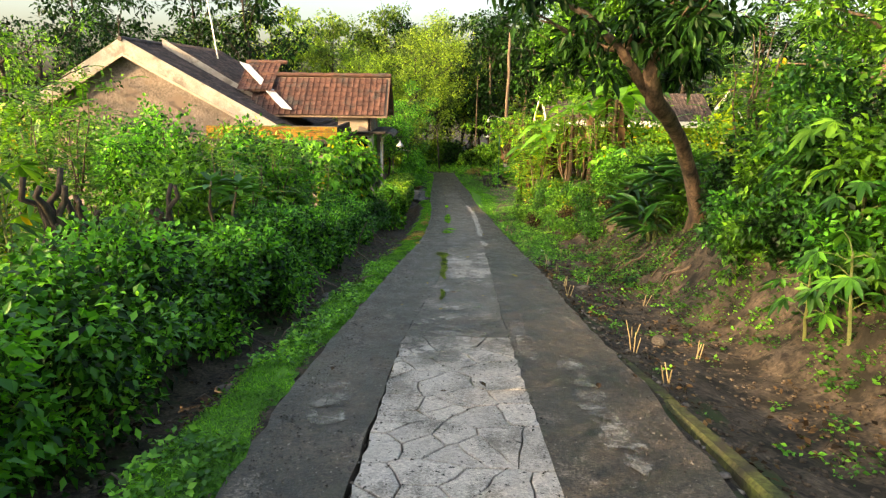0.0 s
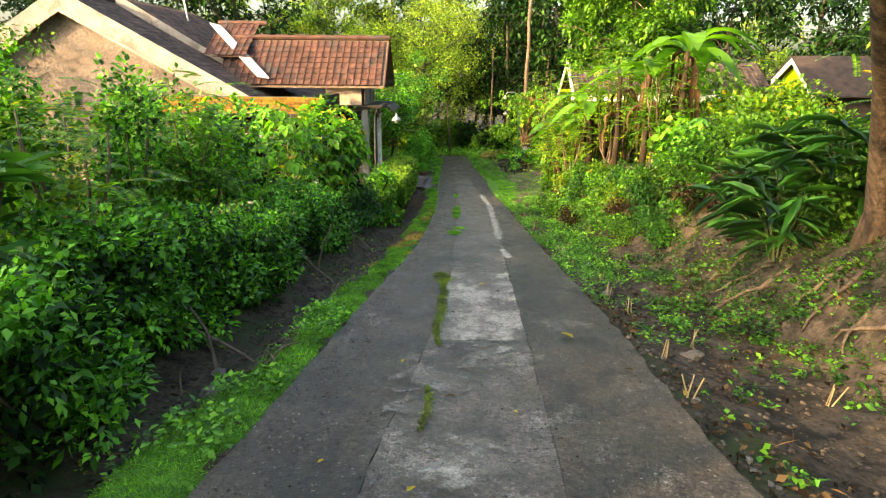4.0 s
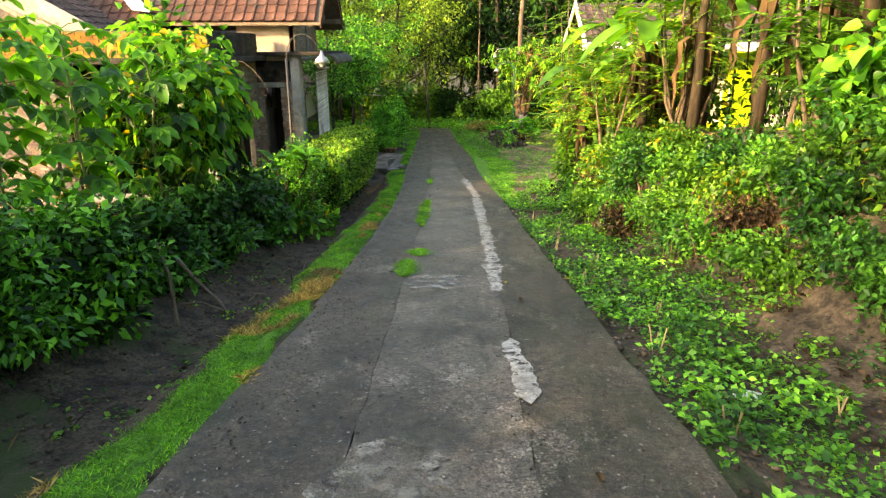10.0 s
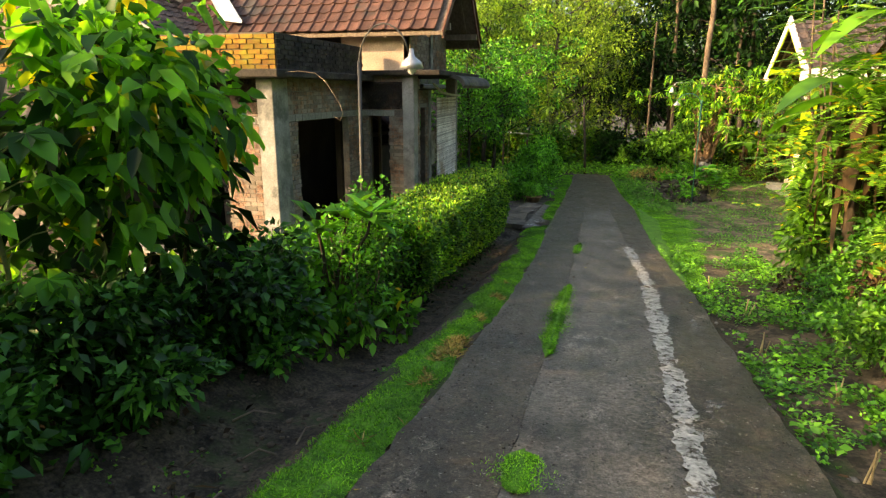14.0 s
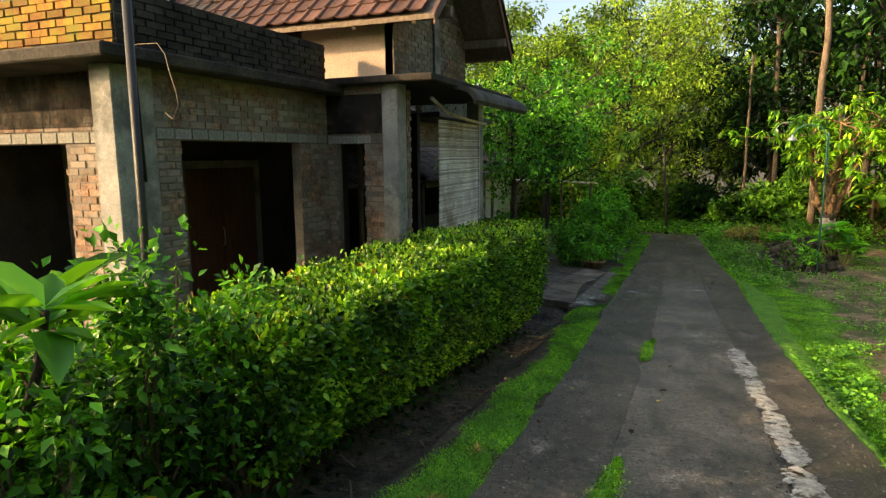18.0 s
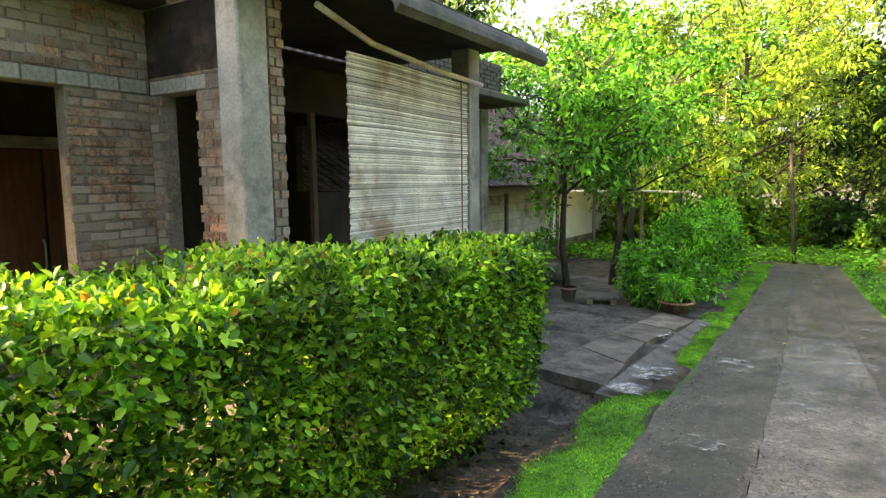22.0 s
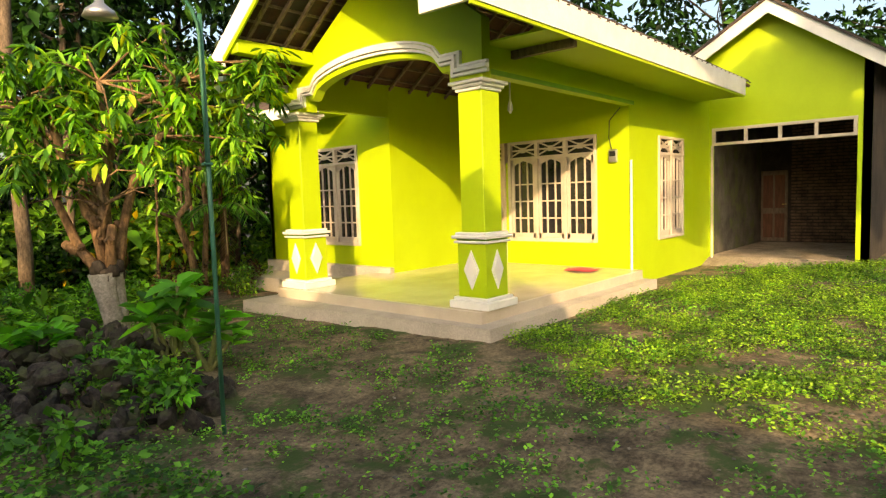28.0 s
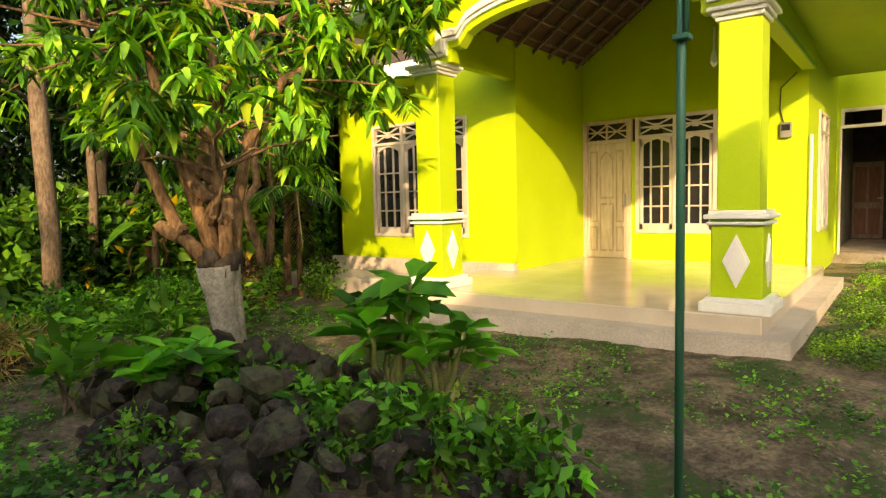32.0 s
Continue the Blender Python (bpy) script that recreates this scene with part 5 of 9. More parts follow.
lat.box(-37.21, -36.5, 0.002, 0.028, -1.415, -1.39, 0, YB).box(-36.87, -36.84, -0.003, 0.027, -1.54, -1.27, 0, YB)
part("lattice", lat, M["palewood"], dr, "carved lattice transom")
part("pane", Mesh().box(-37.2, -36.5, 0.045, 0.05, -1.54, -1.27, 0, YB), M["glass"], dr)
# garage
YG = facing(14.95, 0, 0, -1)
gw = wall("wall", yh, YG, -33.99, -30.9, -3.9, 0.05, [(-33.79, -31.12, -3.75, -0.93)], M["yellow"], 0.14, "yellow garage front")
gw.matrix_parent_inverse = yinv
ypart("gable", prism([(14.95, 30.9, 0.05), (14.95, 33.99, 0.05), (14.95, 33.99, 0.6), (14.95, 32.6, 1.35)], 0.14, 0, 0), M["yellow"])
for a, b in (((30.35, -0.12), (32.62, 1.48)), ((34.2, 0.52), (32.62, 1.48))):
    bb = [(14.55, a[0], a[1] - 0.26), (14.55, a[0], a[1]), (14.55, b[0], b[1]), (14.55, b[0], b[1] - 0.26)]
    ypart("bargeboard", prism(bb, 0.05, 0, 0), M["white"], "white bargeboard")
    rr = [(14.5, a[0], a[1]), (19.5, a[0], a[1]), (19.5, b[0], b[1]), (14.5, b[0], b[1])]
    ypart("roof_deck", prism(rr, 0, 0, 0.06), M["oldtile"])
tr = Mesh()
for z in (-0.99, -1.3):
    tr.box(-33.79, -31.12, -0.02, 0.08, z, z + 0.06, 0.004, YG)
for i in range(5):
    u = -33.79 + i * 0.65
    tr.box(u, u + 0.06, -0.018, 0.078, -1.3, -0.95, 0.004, YG)
ypart("transom", tr, M["frame"], "pale wooden transom over the garage opening")
gb = ypart("garage_wall", Mesh().box(19.3, 19.42, 30.9, 34.0, -3.9, 0.2), M["dimmortar"], "bare brick garage back wall")
GB = facing(19.3, 0, 0, -1)
bricks(gb, GB, -33.15, -31.05, -3.7, -0.3, [], M["dimbrick"], 0, course=0.085, length=0.26, seed=71)
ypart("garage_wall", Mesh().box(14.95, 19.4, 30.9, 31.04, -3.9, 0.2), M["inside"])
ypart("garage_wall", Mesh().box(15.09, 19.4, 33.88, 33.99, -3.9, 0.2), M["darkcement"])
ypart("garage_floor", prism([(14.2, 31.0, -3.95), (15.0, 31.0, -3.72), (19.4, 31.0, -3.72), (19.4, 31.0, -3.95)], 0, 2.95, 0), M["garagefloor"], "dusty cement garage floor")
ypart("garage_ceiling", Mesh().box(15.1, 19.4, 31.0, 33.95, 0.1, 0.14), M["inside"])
gd = ypart("inner_door", Mesh().box(19.25, 19.3, 33.22, 33.87, -3.7, -1.8, 0.01), M["wood"], "worn brown wooden panel door")
for za, zb in ((-3.6, -2.95), (-2.8, -1.92)):
    for ya in (33.28, 33.57):
        ypart("panel", Mesh().box(19.238, 19.25, ya, ya + 0.24, za, zb, 0.004), M["darkwood"], "", gd).matrix_parent_inverse = gd.matrix_world.inverted()
ypart("door_handle", Mesh().tube([(19.25, 33.25, -2.7), (19.2, 33.26, -2.7), (19.2, 33.34, -2.7)], 0.012, 6), M["brass"], "small brass door handle")
ypart("jamb", Mesh().box(14.9, 14.95, 33.76, 33.8, -3.75, -1.3, 0.004), M["frame"], "pale strip down the garage opening")


# ---- plants ----
def unit(a):
    return a / np.maximum(np.linalg.norm(a, axis=-1, keepdims=True), 1e-6)


def leaf_mesh(name, P, D, N, length, width, fold=0.25, full=False, droop=0.0):
    """Blades from bases P along D, facing N; folded along the rib; six corners when full, four when not."""
    n = len(P)
    D = unit(D)
    S = unit(np.cross(D, N))
    N = np.cross(S, D)
    length, width = np.broadcast_to(length, (n,))[:, None], np.broadcast_to(width, (n,))[:, None]
    down = np.array([0, 0, -1.0]) * droop * length
    tip = P + D * length + down
    if full:
        a = P + D * length * 0.32 + down * 0.12
        b = P + D * length * 0.72 + down * 0.5
        lift = N * width * fold
        v = np.stack([P, a + S * width * 0.5 + lift, b + S * width * 0.36 + lift, tip, b - S * width * 0.36 + lift, a - S * width * 0.5 + lift], 1)
        f = np.array([[0, 3, 2, 1], [0, 5, 4, 3]])
    else:
        a = P + D * length * 0.45 + down * 0.2 + N * width * fold
        v = np.stack([P, a + S * width * 0.5, tip, a - S * width * 0.5], 1)
        f = np.array([[0, 2, 1], [0, 3, 2]])
    k = v.shape[1]
    faces = (np.arange(n)[:, None, None] * k + f[None]).reshape(-1, f.shape[1])
    return quick_mesh(name, v.reshape(-1, 3), faces)


def clump_leaves(rng, clumps, n, hug=0.35):
    """Leaf bases over many small ellipsoids (x, y, z, rx, ry, rz), mostly in their outer shell."""
    c = np.array(clumps, float)
    weight = c[:, 3] * c[:, 4] + c[:, 4] * c[:, 5]
    i = rng.choice(len(c), n, p=weight / weight.sum())
    d = unit(rng.normal(size=(n, 3)))
    r = rng.random(n)[:, None] ** hug
    return c[i, :3] + d * c[i, 3:] * r, d


def foliage(rng, name, clumps, n, size, mat_, aspect=0.5, full=False, hang=0.2, up=0.85):
    P, d = clump_leaves(rng, clumps, n)
    D = unit(d + rng.normal(size=(n, 3)) * 0.6 + np.array([0, 0, 0.15 - hang]))
    N = unit(d * 0.5 + rng.normal(size=(n, 3)) * 0.45 + np.array([0, 0, up]))
    s = size * rng.uniform(0.6, 1.35, n)
    me = leaf_mesh(name, P, D, N, s, s * aspect, 0.2, full, hang * 0.6)
    me.materials.append(mat_)
    return me


def limb(rng, a, b, r0, r1, steps=5, sway=0.08):
    a, b = np.array(a, float), np.array(b, float)
    ln = np.linalg.norm(b - a)
    pts = [a + (b - a) * t + (rng.normal(size=3) * sway * ln * (0.3 if 0 < t < 1 else 0)) for t in np.linspace(0, 1, steps)]
    return pts, [r0 + (r1 - r0) * t for t in np.linspace(0, 1, steps)]


def shrub(seed, x, y, rx, ry, h, n, size, kind, label, name="shrub", aspect=0.55, group="", full=False, stems=6, low=0.12, rise=0.0, lumps=26, hang=0.2, z=None, inner=0):
    """A bush: several stems from the ground, an uneven mass of leaf clumps."""
    rng = np.random.default_rng(seed)
    z = lz(x, y) if z is None else z
    t = thing(name, label, "shrub", (x, y, z), group=group)
    cl = []
    for i in range(lumps):
        a, q = rng.uniform(0, 2 * math.pi), math.sqrt(rng.random())
        zz = h * (low + (0.95 - low) * rng.random())
        k = 1 - 0.35 * (zz / h) ** 3
        s = rng.uniform(0.16, 0.34)
        cl.append((rx * 0.8 * q * k * math.cos(a), ry * 0.8 * q * k * math.sin(a), zz, rx * s + 0.04, ry * s + 0.04, h * s * 0.55 + 0.04))
    for i in range(stems):
        c = cl[i % len(cl)]
        a = rng.uniform(0, 2 * math.pi)
        part("stem", Mesh().tube(*limb(rng, (rx * 0.25 * math.cos(a), ry * 0.25 * math.sin(a), -0.08), c[:3], 0.016, 0.006, 5), 5), M["bark"], t)
    part("foliage", foliage(rng, "foliage", cl, n, size, L[kind], aspect, full, hang), L[kind], t)
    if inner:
        # dark-coloured leaves in the middle stand in for the deep shade there
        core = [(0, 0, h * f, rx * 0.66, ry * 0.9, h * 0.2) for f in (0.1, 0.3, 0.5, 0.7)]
        part("inner_foliage", foliage(rng, "inner_foliage", core, inner, size * 1.2, L["dark"], aspect, False, hang), L["dark"], t, "inner foliage coloured dark for shade")
    return t


def tree(seed, x, y, h, r, n, size, kind, label, bark="bark", trunk=0.12, clear=0.35, lean=(0, 0), limbs=9, lumps=40, aspect=0.5, hang=0.25, flat=0.8, z=None, full=False, name="tree", group=""):
    """Tapered trunk, forking limbs, a ragged crown of many leaf clumps."""
    rng = np.random.default_rng(seed)
    z = lz(x, y) if z is None else z
    t = thing(name, label, "tree", (x, y, z), group=group)
    top = np.array([lean[0], lean[1], h * 0.82])
    body = Mesh()
    pts, rad = limb(rng, (0, 0, -0.15), top, trunk, trunk * 0.3, 9, 0.03)
    rad[0] *= 1.35
    body.tube(pts, rad, 10)
    part("trunk", body, M[bark], t, smooth=True)
    cl = []
    for i in range(limbs):
        f = clear + (0.95 - clear) * (i + rng.random()) / limbs
        k = min(int(f * 8), 7)
        base = pts[k] + (pts[k + 1] - pts[k]) * (f * 8 - k)
        a = i * 2.4 + rng.uniform(-0.5, 0.5)
        reach = r * (0.55 + 0.45 * math.sin(math.pi * min(1, (f - clear) / (1.05 - clear) * 0.75 + 0.25))) * rng.uniform(0.7, 1.1)
        end = base + np.array([math.cos(a) * reach, math.sin(a) * reach, h * rng.uniform(0.04, 0.2)])
        lp, lr = limb(rng, base, end, trunk * (0.5 - 0.25 * f), 0.012, 6, 0.1)
        br = Mesh().tube(lp, lr, 6)
        for j in range(max(2, lumps // limbs)):
            q = lp[rng.integers(2, 6)] + rng.normal(size=3) * r * 0.2 * np.array([1, 1, flat])
            s = r * rng.uniform(0.13, 0.27)
            cl.append((*q, s, s, s * flat))
            br.tube([lp[3], (lp[3] + q) / 2 + rng.normal(size=3) * 0.05, q], [0.014, 0.009, 0.004], 4)
        part("limb", br, M[bark], t, smooth=True)
    part("crown", foliage(rng, "crown", cl, n, size, L[kind], aspect, full, hang), L[kind], t)
    return t


def blades(rng, name, xy, hgt, mat_, lean=0.5, wide=0.1, lift=0.0):
    n = len(xy)
    z = ground_z(xy[:, 0], xy[:, 1]) + lift
    P = np.column_stack([xy, z - 0.01])
    D = unit(np.column_stack([rng.normal(size=(n, 2)) * lean, np.ones(n)]))
    N = unit(rng.normal(size=(n, 3)) * np.array([1, 1, 0.2]) + np.array([0, 0, 0.9]))
    s = hgt * rng.uniform(0.5, 1.4, n)
    me = leaf_mesh(name, P, D, N, s, s * wide + 0.002, 0.1, False, 0.15)
    me.materials.append(mat_)
    return me


def palmate(seed, x, y, h, count, span, kind, label, name="cassava", lobes=7, z=None, width=0.26, spread_=1.0):
    """A straight stem whose long stalks carry hand-shaped leaves of pointed lobes."""
    rng = np.random.default_rng(seed)
    z = lz(x, y) if z is None else z
    t = thing(name, label, "plant", (x, y, z))
    top, rad = limb(rng, (0, 0, -0.05), (rng.normal() * 0.1, rng.normal() * 0.1, h), 0.018, 0.01, 6, 0.03)
    part("stem", Mesh().tube(top, rad, 6), M["stem"], t)
    P, D, N, S = [], [], [], []
    for i in range(count):
        f = 0.35 + 0.65 * (i + 1) / count
        k = min(int(f * 5), 4)
        base = top[k] + (top[k + 1] - top[k]) * (f * 5 - k)
        a = i * 2.4 + rng.uniform(-0.3, 0.3)
        reach = span * rng.uniform(0.8, 1.3) * spread_
        hub = base + np.array([math.cos(a) * reach, math.sin(a) * reach, reach * rng.uniform(0.1, 0.5)])
        part("stalk", Mesh().tube([base, (base + hub) / 2 + np.array([0, 0, 0.03]), hub], [0.006, 0.005, 0.004], 4), M["stem"], t)
        out = np.array([math.cos(a), math.sin(a), -0.25])
        nrm = unit(np.array([math.cos(a) * 0.5, math.sin(a) * 0.5, 0.9]) + rng.normal(size=3) * 0.2)
        side = unit(np.cross(nrm, out))
        fwd = unit(np.cross(side, nrm))
        for j in range(lobes):
            w = (j - (lobes - 1) / 2) * (4.4 / lobes)
            P.append(hub)
            D.append(fwd * math.cos(w) + side * math.sin(w) - np.array([0, 0, 0.25]))
            N.append(nrm)
            S.append(span * (0.95 - 0.35 * abs(w) / 2.2) * rng.uniform(0.85, 1.1))
    S = np.array(S)
    me = leaf_mesh("foliage", np.array(P), np.array(D), np.array(N), S, S * width, 0.2, True, 0.12)
    part("foliage", me, L[kind], t)
    return t


def feathery(seed, x, y, h, r, fronds, kind, label, name="feathery_tree", leaflets=13, frond=0.4, lean=(0, 0), z=None, trunk=0.03):
    """Thin stems with fronds of paired leaflets."""
    rng = np.random.default_rng(seed)
    z = lz(x, y) if z is None else z
    t = thing(name, label, "tree", (x, y, z))
    tips = []
    for i in range(5):
        a = i * 1.3 + rng.uniform(0, 1)
        end = np.array([lean[0] + math.cos(a) * r * 0.5, lean[1] + math.sin(a) * r * 0.5, h * rng.uniform(0.75, 1.0)])
        pts, rad = limb(rng, (rng.normal() * 0.08, rng.normal() * 0.08, -0.1), end, trunk, 0.008, 7, 0.05)
        part("stem", Mesh().tube(pts, rad, 6), M["bark"], t, smooth=True)
        tips += pts[3:]
    P, D, N = [], [], []
    for i in range(fronds):
        o = tips[rng.integers(len(tips))] + rng.normal(size=3) * r * 0.3 * np.array([1, 1, 0.7])
        d = unit(rng.normal(size=3) * np.array([1, 1, 0.25]) + np.array([0, 0, 0.1]))
        s = unit(np.cross(d, [0, 0, 1.0]))
        u = np.cross(s, d)
        for j in range(leaflets):
            q = o + d * frond * (0.15 + 0.85 * j / leaflets) + np.array([0, 0, -0.22 * frond * (j / leaflets) ** 2])
            for sg in (-1, 1):
                P.append(q)
                D.append(s * sg + d * 0.35 + np.array([0, 0, -0.15]))
                N.append(u)
    n = len(P)
    me = leaf_mesh("foliage", np.array(P), np.array(D), np.array(N), frond * 0.22 * rng.uniform(0.8, 1.1, n), frond * 0.075, 0.1, False, 0.1)
    part("foliage", me, L[kind], t)
    return t


def strip(curve, widths, up, name="blade"):
    """A long leaf blade folded along its rib."""
    v, f = [], []
    for i, p in enumerate(curve):
        d = unit(curve[min(i + 1, len(curve) - 1)] - curve[max(i - 1, 0)])
        s = unit(np.cross(d, up))
        nrm = np.cross(s, d)
        v += [p + s * widths[i] + nrm * widths[i] * 0.25, p, p - s * widths[i] + nrm * widths[i] * 0.25]
    for i in range(len(curve) - 1):
        a, b = 3 * i, 3 * i + 3
        f += [(a, a + 1, b + 1, b), (a + 1, a + 2, b + 2, b + 1)]
    return v, f


def banana(seed, x, y, h, leaves, length, dead=8, z=None):
    """False trunk of sheaths, arching broad blades, brown hanging old leaves."""
    rng = np.random.default_rng(seed)
    z = lz(x, y) if z is None else z
    t = thing("banana_plant", "banana plant with torn green blades and brown dead leaves", "plant", (x, y, z), group="banana clump")
    part("trunk", Mesh().tube([(0, 0, -0.1), (0.02, 0, h * 0.35), (0.0, 0.03, h * 0.7), (0, 0, h)], [0.085, 0.07, 0.06, 0.04], 10), M["bananastem"], t, smooth=True)
    for i in range(leaves):
        a = i * 2.4 + rng.uniform(-0.4, 0.4)
        o = np.array([math.cos(a), math.sin(a), 0])
        rise, ln = rng.uniform(0.35, 1.0), length * rng.uniform(0.75, 1.1)
        cur = [np.array([0, 0, h - 0.05]) + o * ln * s * (0.55 + 0.25 * s) + np.array([0, 0, ln * (rise * s - (0.55 + 0.4 * rise) * s * s)]) for s in np.linspace(0, 1, 9)]
        wd = [0.012, 0.03, 0.14, 0.19, 0.21, 0.2, 0.17, 0.11, 0.01]
        v, f = strip(cur, [w * length / 1.6 for w in wd], np.array([0, 0, 1.0]))
        part("blade", Mesh().add(v, f), L["banana"], t, smooth=True)
    for i in range(dead):
        a = rng.uniform(0, 2 * math.pi)
        o = np.array([math.cos(a), math.sin(a), 0])
        top, ln, wide_ = h * rng.uniform(0.6, 0.98), h * rng.uniform(0.25, 0.55), rng.uniform(0.08, 0.42)
        cur = [np.array([0, 0, top]) + o * (0.05 + wide_ * min(1.0, 1.9 * q)) + np.array([0, 0, 0.14 * math.sin(min(1.0, 1.6 * q) * math.pi) - ln * q * q]) + rng.normal(size=3) * 0.02 for q in np.linspace(0, 1, 8)]
        w = rng.uniform(0.03, 0.09)
        v, f = strip(cur, [0.01, w * 0.5, w * rng.uniform(0.6, 1), w, w * rng.uniform(0.4, 1), w * 0.9, w * rng.uniform(0.3, 0.8), 0.006], o + np.array([0, 0, 0.2]))
        part("dead_blade", Mesh().add(v, f), M["deadleaf"], t, "brown dried hanging leaf", smooth=True)
    return t





def whorled(seed, x, y, h, arms, per, size, kind, label, name="plumeria", bark="bark", aspect=0.32, z=None, reach=0.5, up=0.35):
    """Bare forking arms that end in whorls of large leaves."""
    rng = np.random.default_rng(seed)
    z = lz(x, y) if z is None else z
    t = thing(name, label, "plant", (x, y, z))
    P, D = [], []
    for i in range(arms):
        a = i * 2.4
        end = np.array([math.cos(a) * reach * rng.uniform(0.3, 1), math.sin(a) * reach * rng.uniform(0.3, 1), h * rng.uniform(0.6, 1.0)])
        pts, rad = limb(rng, (0, 0, -0.05), end, 0.03, 0.014, 6, 0.06)
        part("arm", Mesh().tube(pts, rad, 6), M[bark], t, smooth=True)
        for j in range(per):
            w = j * 2.4
            P.append(end + np.array([0, 0, rng.uniform(-0.12, 0.03)]))
            D.append([math.cos(w), math.sin(w), rng.uniform(-0.15, 0.9) * up * 2])
    n = len(P)
    N = np.array([0, 0, 1.0]) + rng.normal(size=(n, 3)) * 0.25
    s = size * rng.uniform(0.7, 1.15, n)
    part("foliage", leaf_mesh("foliage", np.array(P), np.array(D), N, s, s * aspect, 0.15, True, 0.2), L[kind], t)
    return t


def cover(seed, name, label, xy, size, per, kind, aspect=0.6, high=0.05, full=False, category="weeds"):
    """Low weeds: small rosettes over the ground."""
    rng = np.random.default_rng(seed)
    m = len(xy)
    n = m * per
    c = np.repeat(xy, per, 0) + rng.normal(size=(n, 2)) * size * 0.6
    scale = np.repeat(rng.uniform(0.6, 1.4, m), per)
    P = np.column_stack([c, ground_z(c[:, 0], c[:, 1]) + rng.random(n) * high * scale])
    a = rng.uniform(0, 2 * math.pi, n)
    D = np.column_stack([np.cos(a), np.sin(a), rng.uniform(-0.1, 0.8, n)])
    N = unit(np.column_stack([rng.normal(size=(n, 2)) * 0.6, np.ones(n)]))
    s = size * scale * rng.uniform(0.7, 1.2, n)
    me = leaf_mesh(name, P, D, N, s, s * aspect, 0.15, full, 0.1)
    return tagged(part(name, me, L[kind]), label, category, kind="stuff")


def scatter(rng, n, x0, x1, y0, y1, patch=0.0, s=1.0, ok=None):
    """Places in a field, thinned into patches."""
    xy = np.column_stack([rng.uniform(x0, x1, n), rng.uniform(y0, y1, n)])
    keep = wobble(xy[:, 0] * s, xy[:, 1] * s, 1.0) * 0.6 + wobble(xy[:, 0] * s + 9, xy[:, 1] * s, 2.7) * 0.4 > patch * 1.0 + rng.normal(size=n) * 0.12
    if ok is not None:
        keep &= ok(xy[:, 0], xy[:, 1])
    return xy[keep]


def stone_mesh(rng, name="stone", rough=0.22, fine=2):
    b = bmesh.new()
    bmesh.ops.create_icosphere(b, subdivisions=fine, radius=1)
    off = rng.uniform(-50, 50, 3)
    for v in b.verts:
        q = Vector(off) + v.co * 0.9
        v.co *= 1 + rough * noise.noise(q) * 1.6 + 0.5 * rough * noise.noise(q * 2.3)
        v.co.z *= 0.75
    me = bpy.data.meshes.new(name)
    b.to_mesh(me)
    b.free()
    return me


# ---- growth along the lane, house side ----
rng = np.random.default_rng(40)
for i in range(17):
    y = -1.6 + i * 1.28
    # leaf colour goes from bright in the first shrubs to shade-darkened in the last
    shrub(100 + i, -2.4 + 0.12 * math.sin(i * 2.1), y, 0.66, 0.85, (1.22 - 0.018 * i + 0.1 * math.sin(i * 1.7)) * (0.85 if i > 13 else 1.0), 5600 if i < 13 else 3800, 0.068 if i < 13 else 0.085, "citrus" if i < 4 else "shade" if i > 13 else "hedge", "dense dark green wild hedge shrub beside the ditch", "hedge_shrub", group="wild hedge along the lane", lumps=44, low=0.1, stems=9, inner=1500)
# clipped hedge before the brick house
HB = np.array([-1.8, 24.2, lz(-1.8, 24.2)])
hd = thing("clipped_hedge", "neatly clipped bright green hedge before the brick house", "hedge", tuple(HB))
n = 68000
yy, face, u = rng.uniform(21.2, 27.25, n), rng.random(n), rng.random(n)
hx = np.interp(yy, [20.4, 27.45], [-1.88, -1.86])
top = np.interp(yy, [20.4, 22, 23, 25.3, 27.3], [-2.26, -2.25, -2.24, -2.26, -2.36])
bot = road_z(yy) - 0.1
end = rng.random(n) < 0.1
bulge = 0.035 * wobble(yy * 2, face * 3, 1.0) + 0.025 * wobble(yy * 6, u * 5, 1.0) + rng.normal(size=n) * 0.032
front, roof_ = (face < 0.45) & ~end, (face >= 0.45) & (face < 0.86) & ~end
X = np.where(front, hx + 0.47 + bulge - 0.12 * soft(0.3, 0.0, u), np.where(roof_ | end, hx + (rng.random(n) - 0.5) * 0.94, hx - 0.47 + bulge))
Z = np.where(roof_, top + bulge, bot + 0.08 + (top - bot - 0.08) * u ** 0.85)
Y = np.where(end, 27.25 + bulge - 0.1 * soft(0.3, 0.0, u), yy)
outw = np.column_stack([np.where(front, 1, np.where(roof_ | end, 0, -1)), end * 1.0, np.where(roof_, 1.0, 0.25)])
D = unit(outw * 0.7 + rng.normal(size=(n, 3)) * 0.6 + np.array([0, 0, 0.1]))
N = unit(outw + rng.normal(size=(n, 3)) * 0.75 + np.array([0, 0, 0.3]))
s = rng.uniform(0.028, 0.062, n)
P = np.column_stack([X, Y, Z]) - HB
# leaves on the top take the brighter colour, as if sunlit
tips = (roof_ | (u > 0.93)) & (rng.random(n) < 0.4)
for nm, pick, lf in (("foliage", ~tips, "clipped"), ("young_leaves", tips, "tip")):
    part(nm, leaf_mesh(nm, P[pick], D[pick], N[pick], s[pick], s[pick] * 0.55, 0.2, True, 0.1), L[lf], hd, "" if lf == "clipped" else "yellow-green hedge-top leaves with sunlight put into their colour")
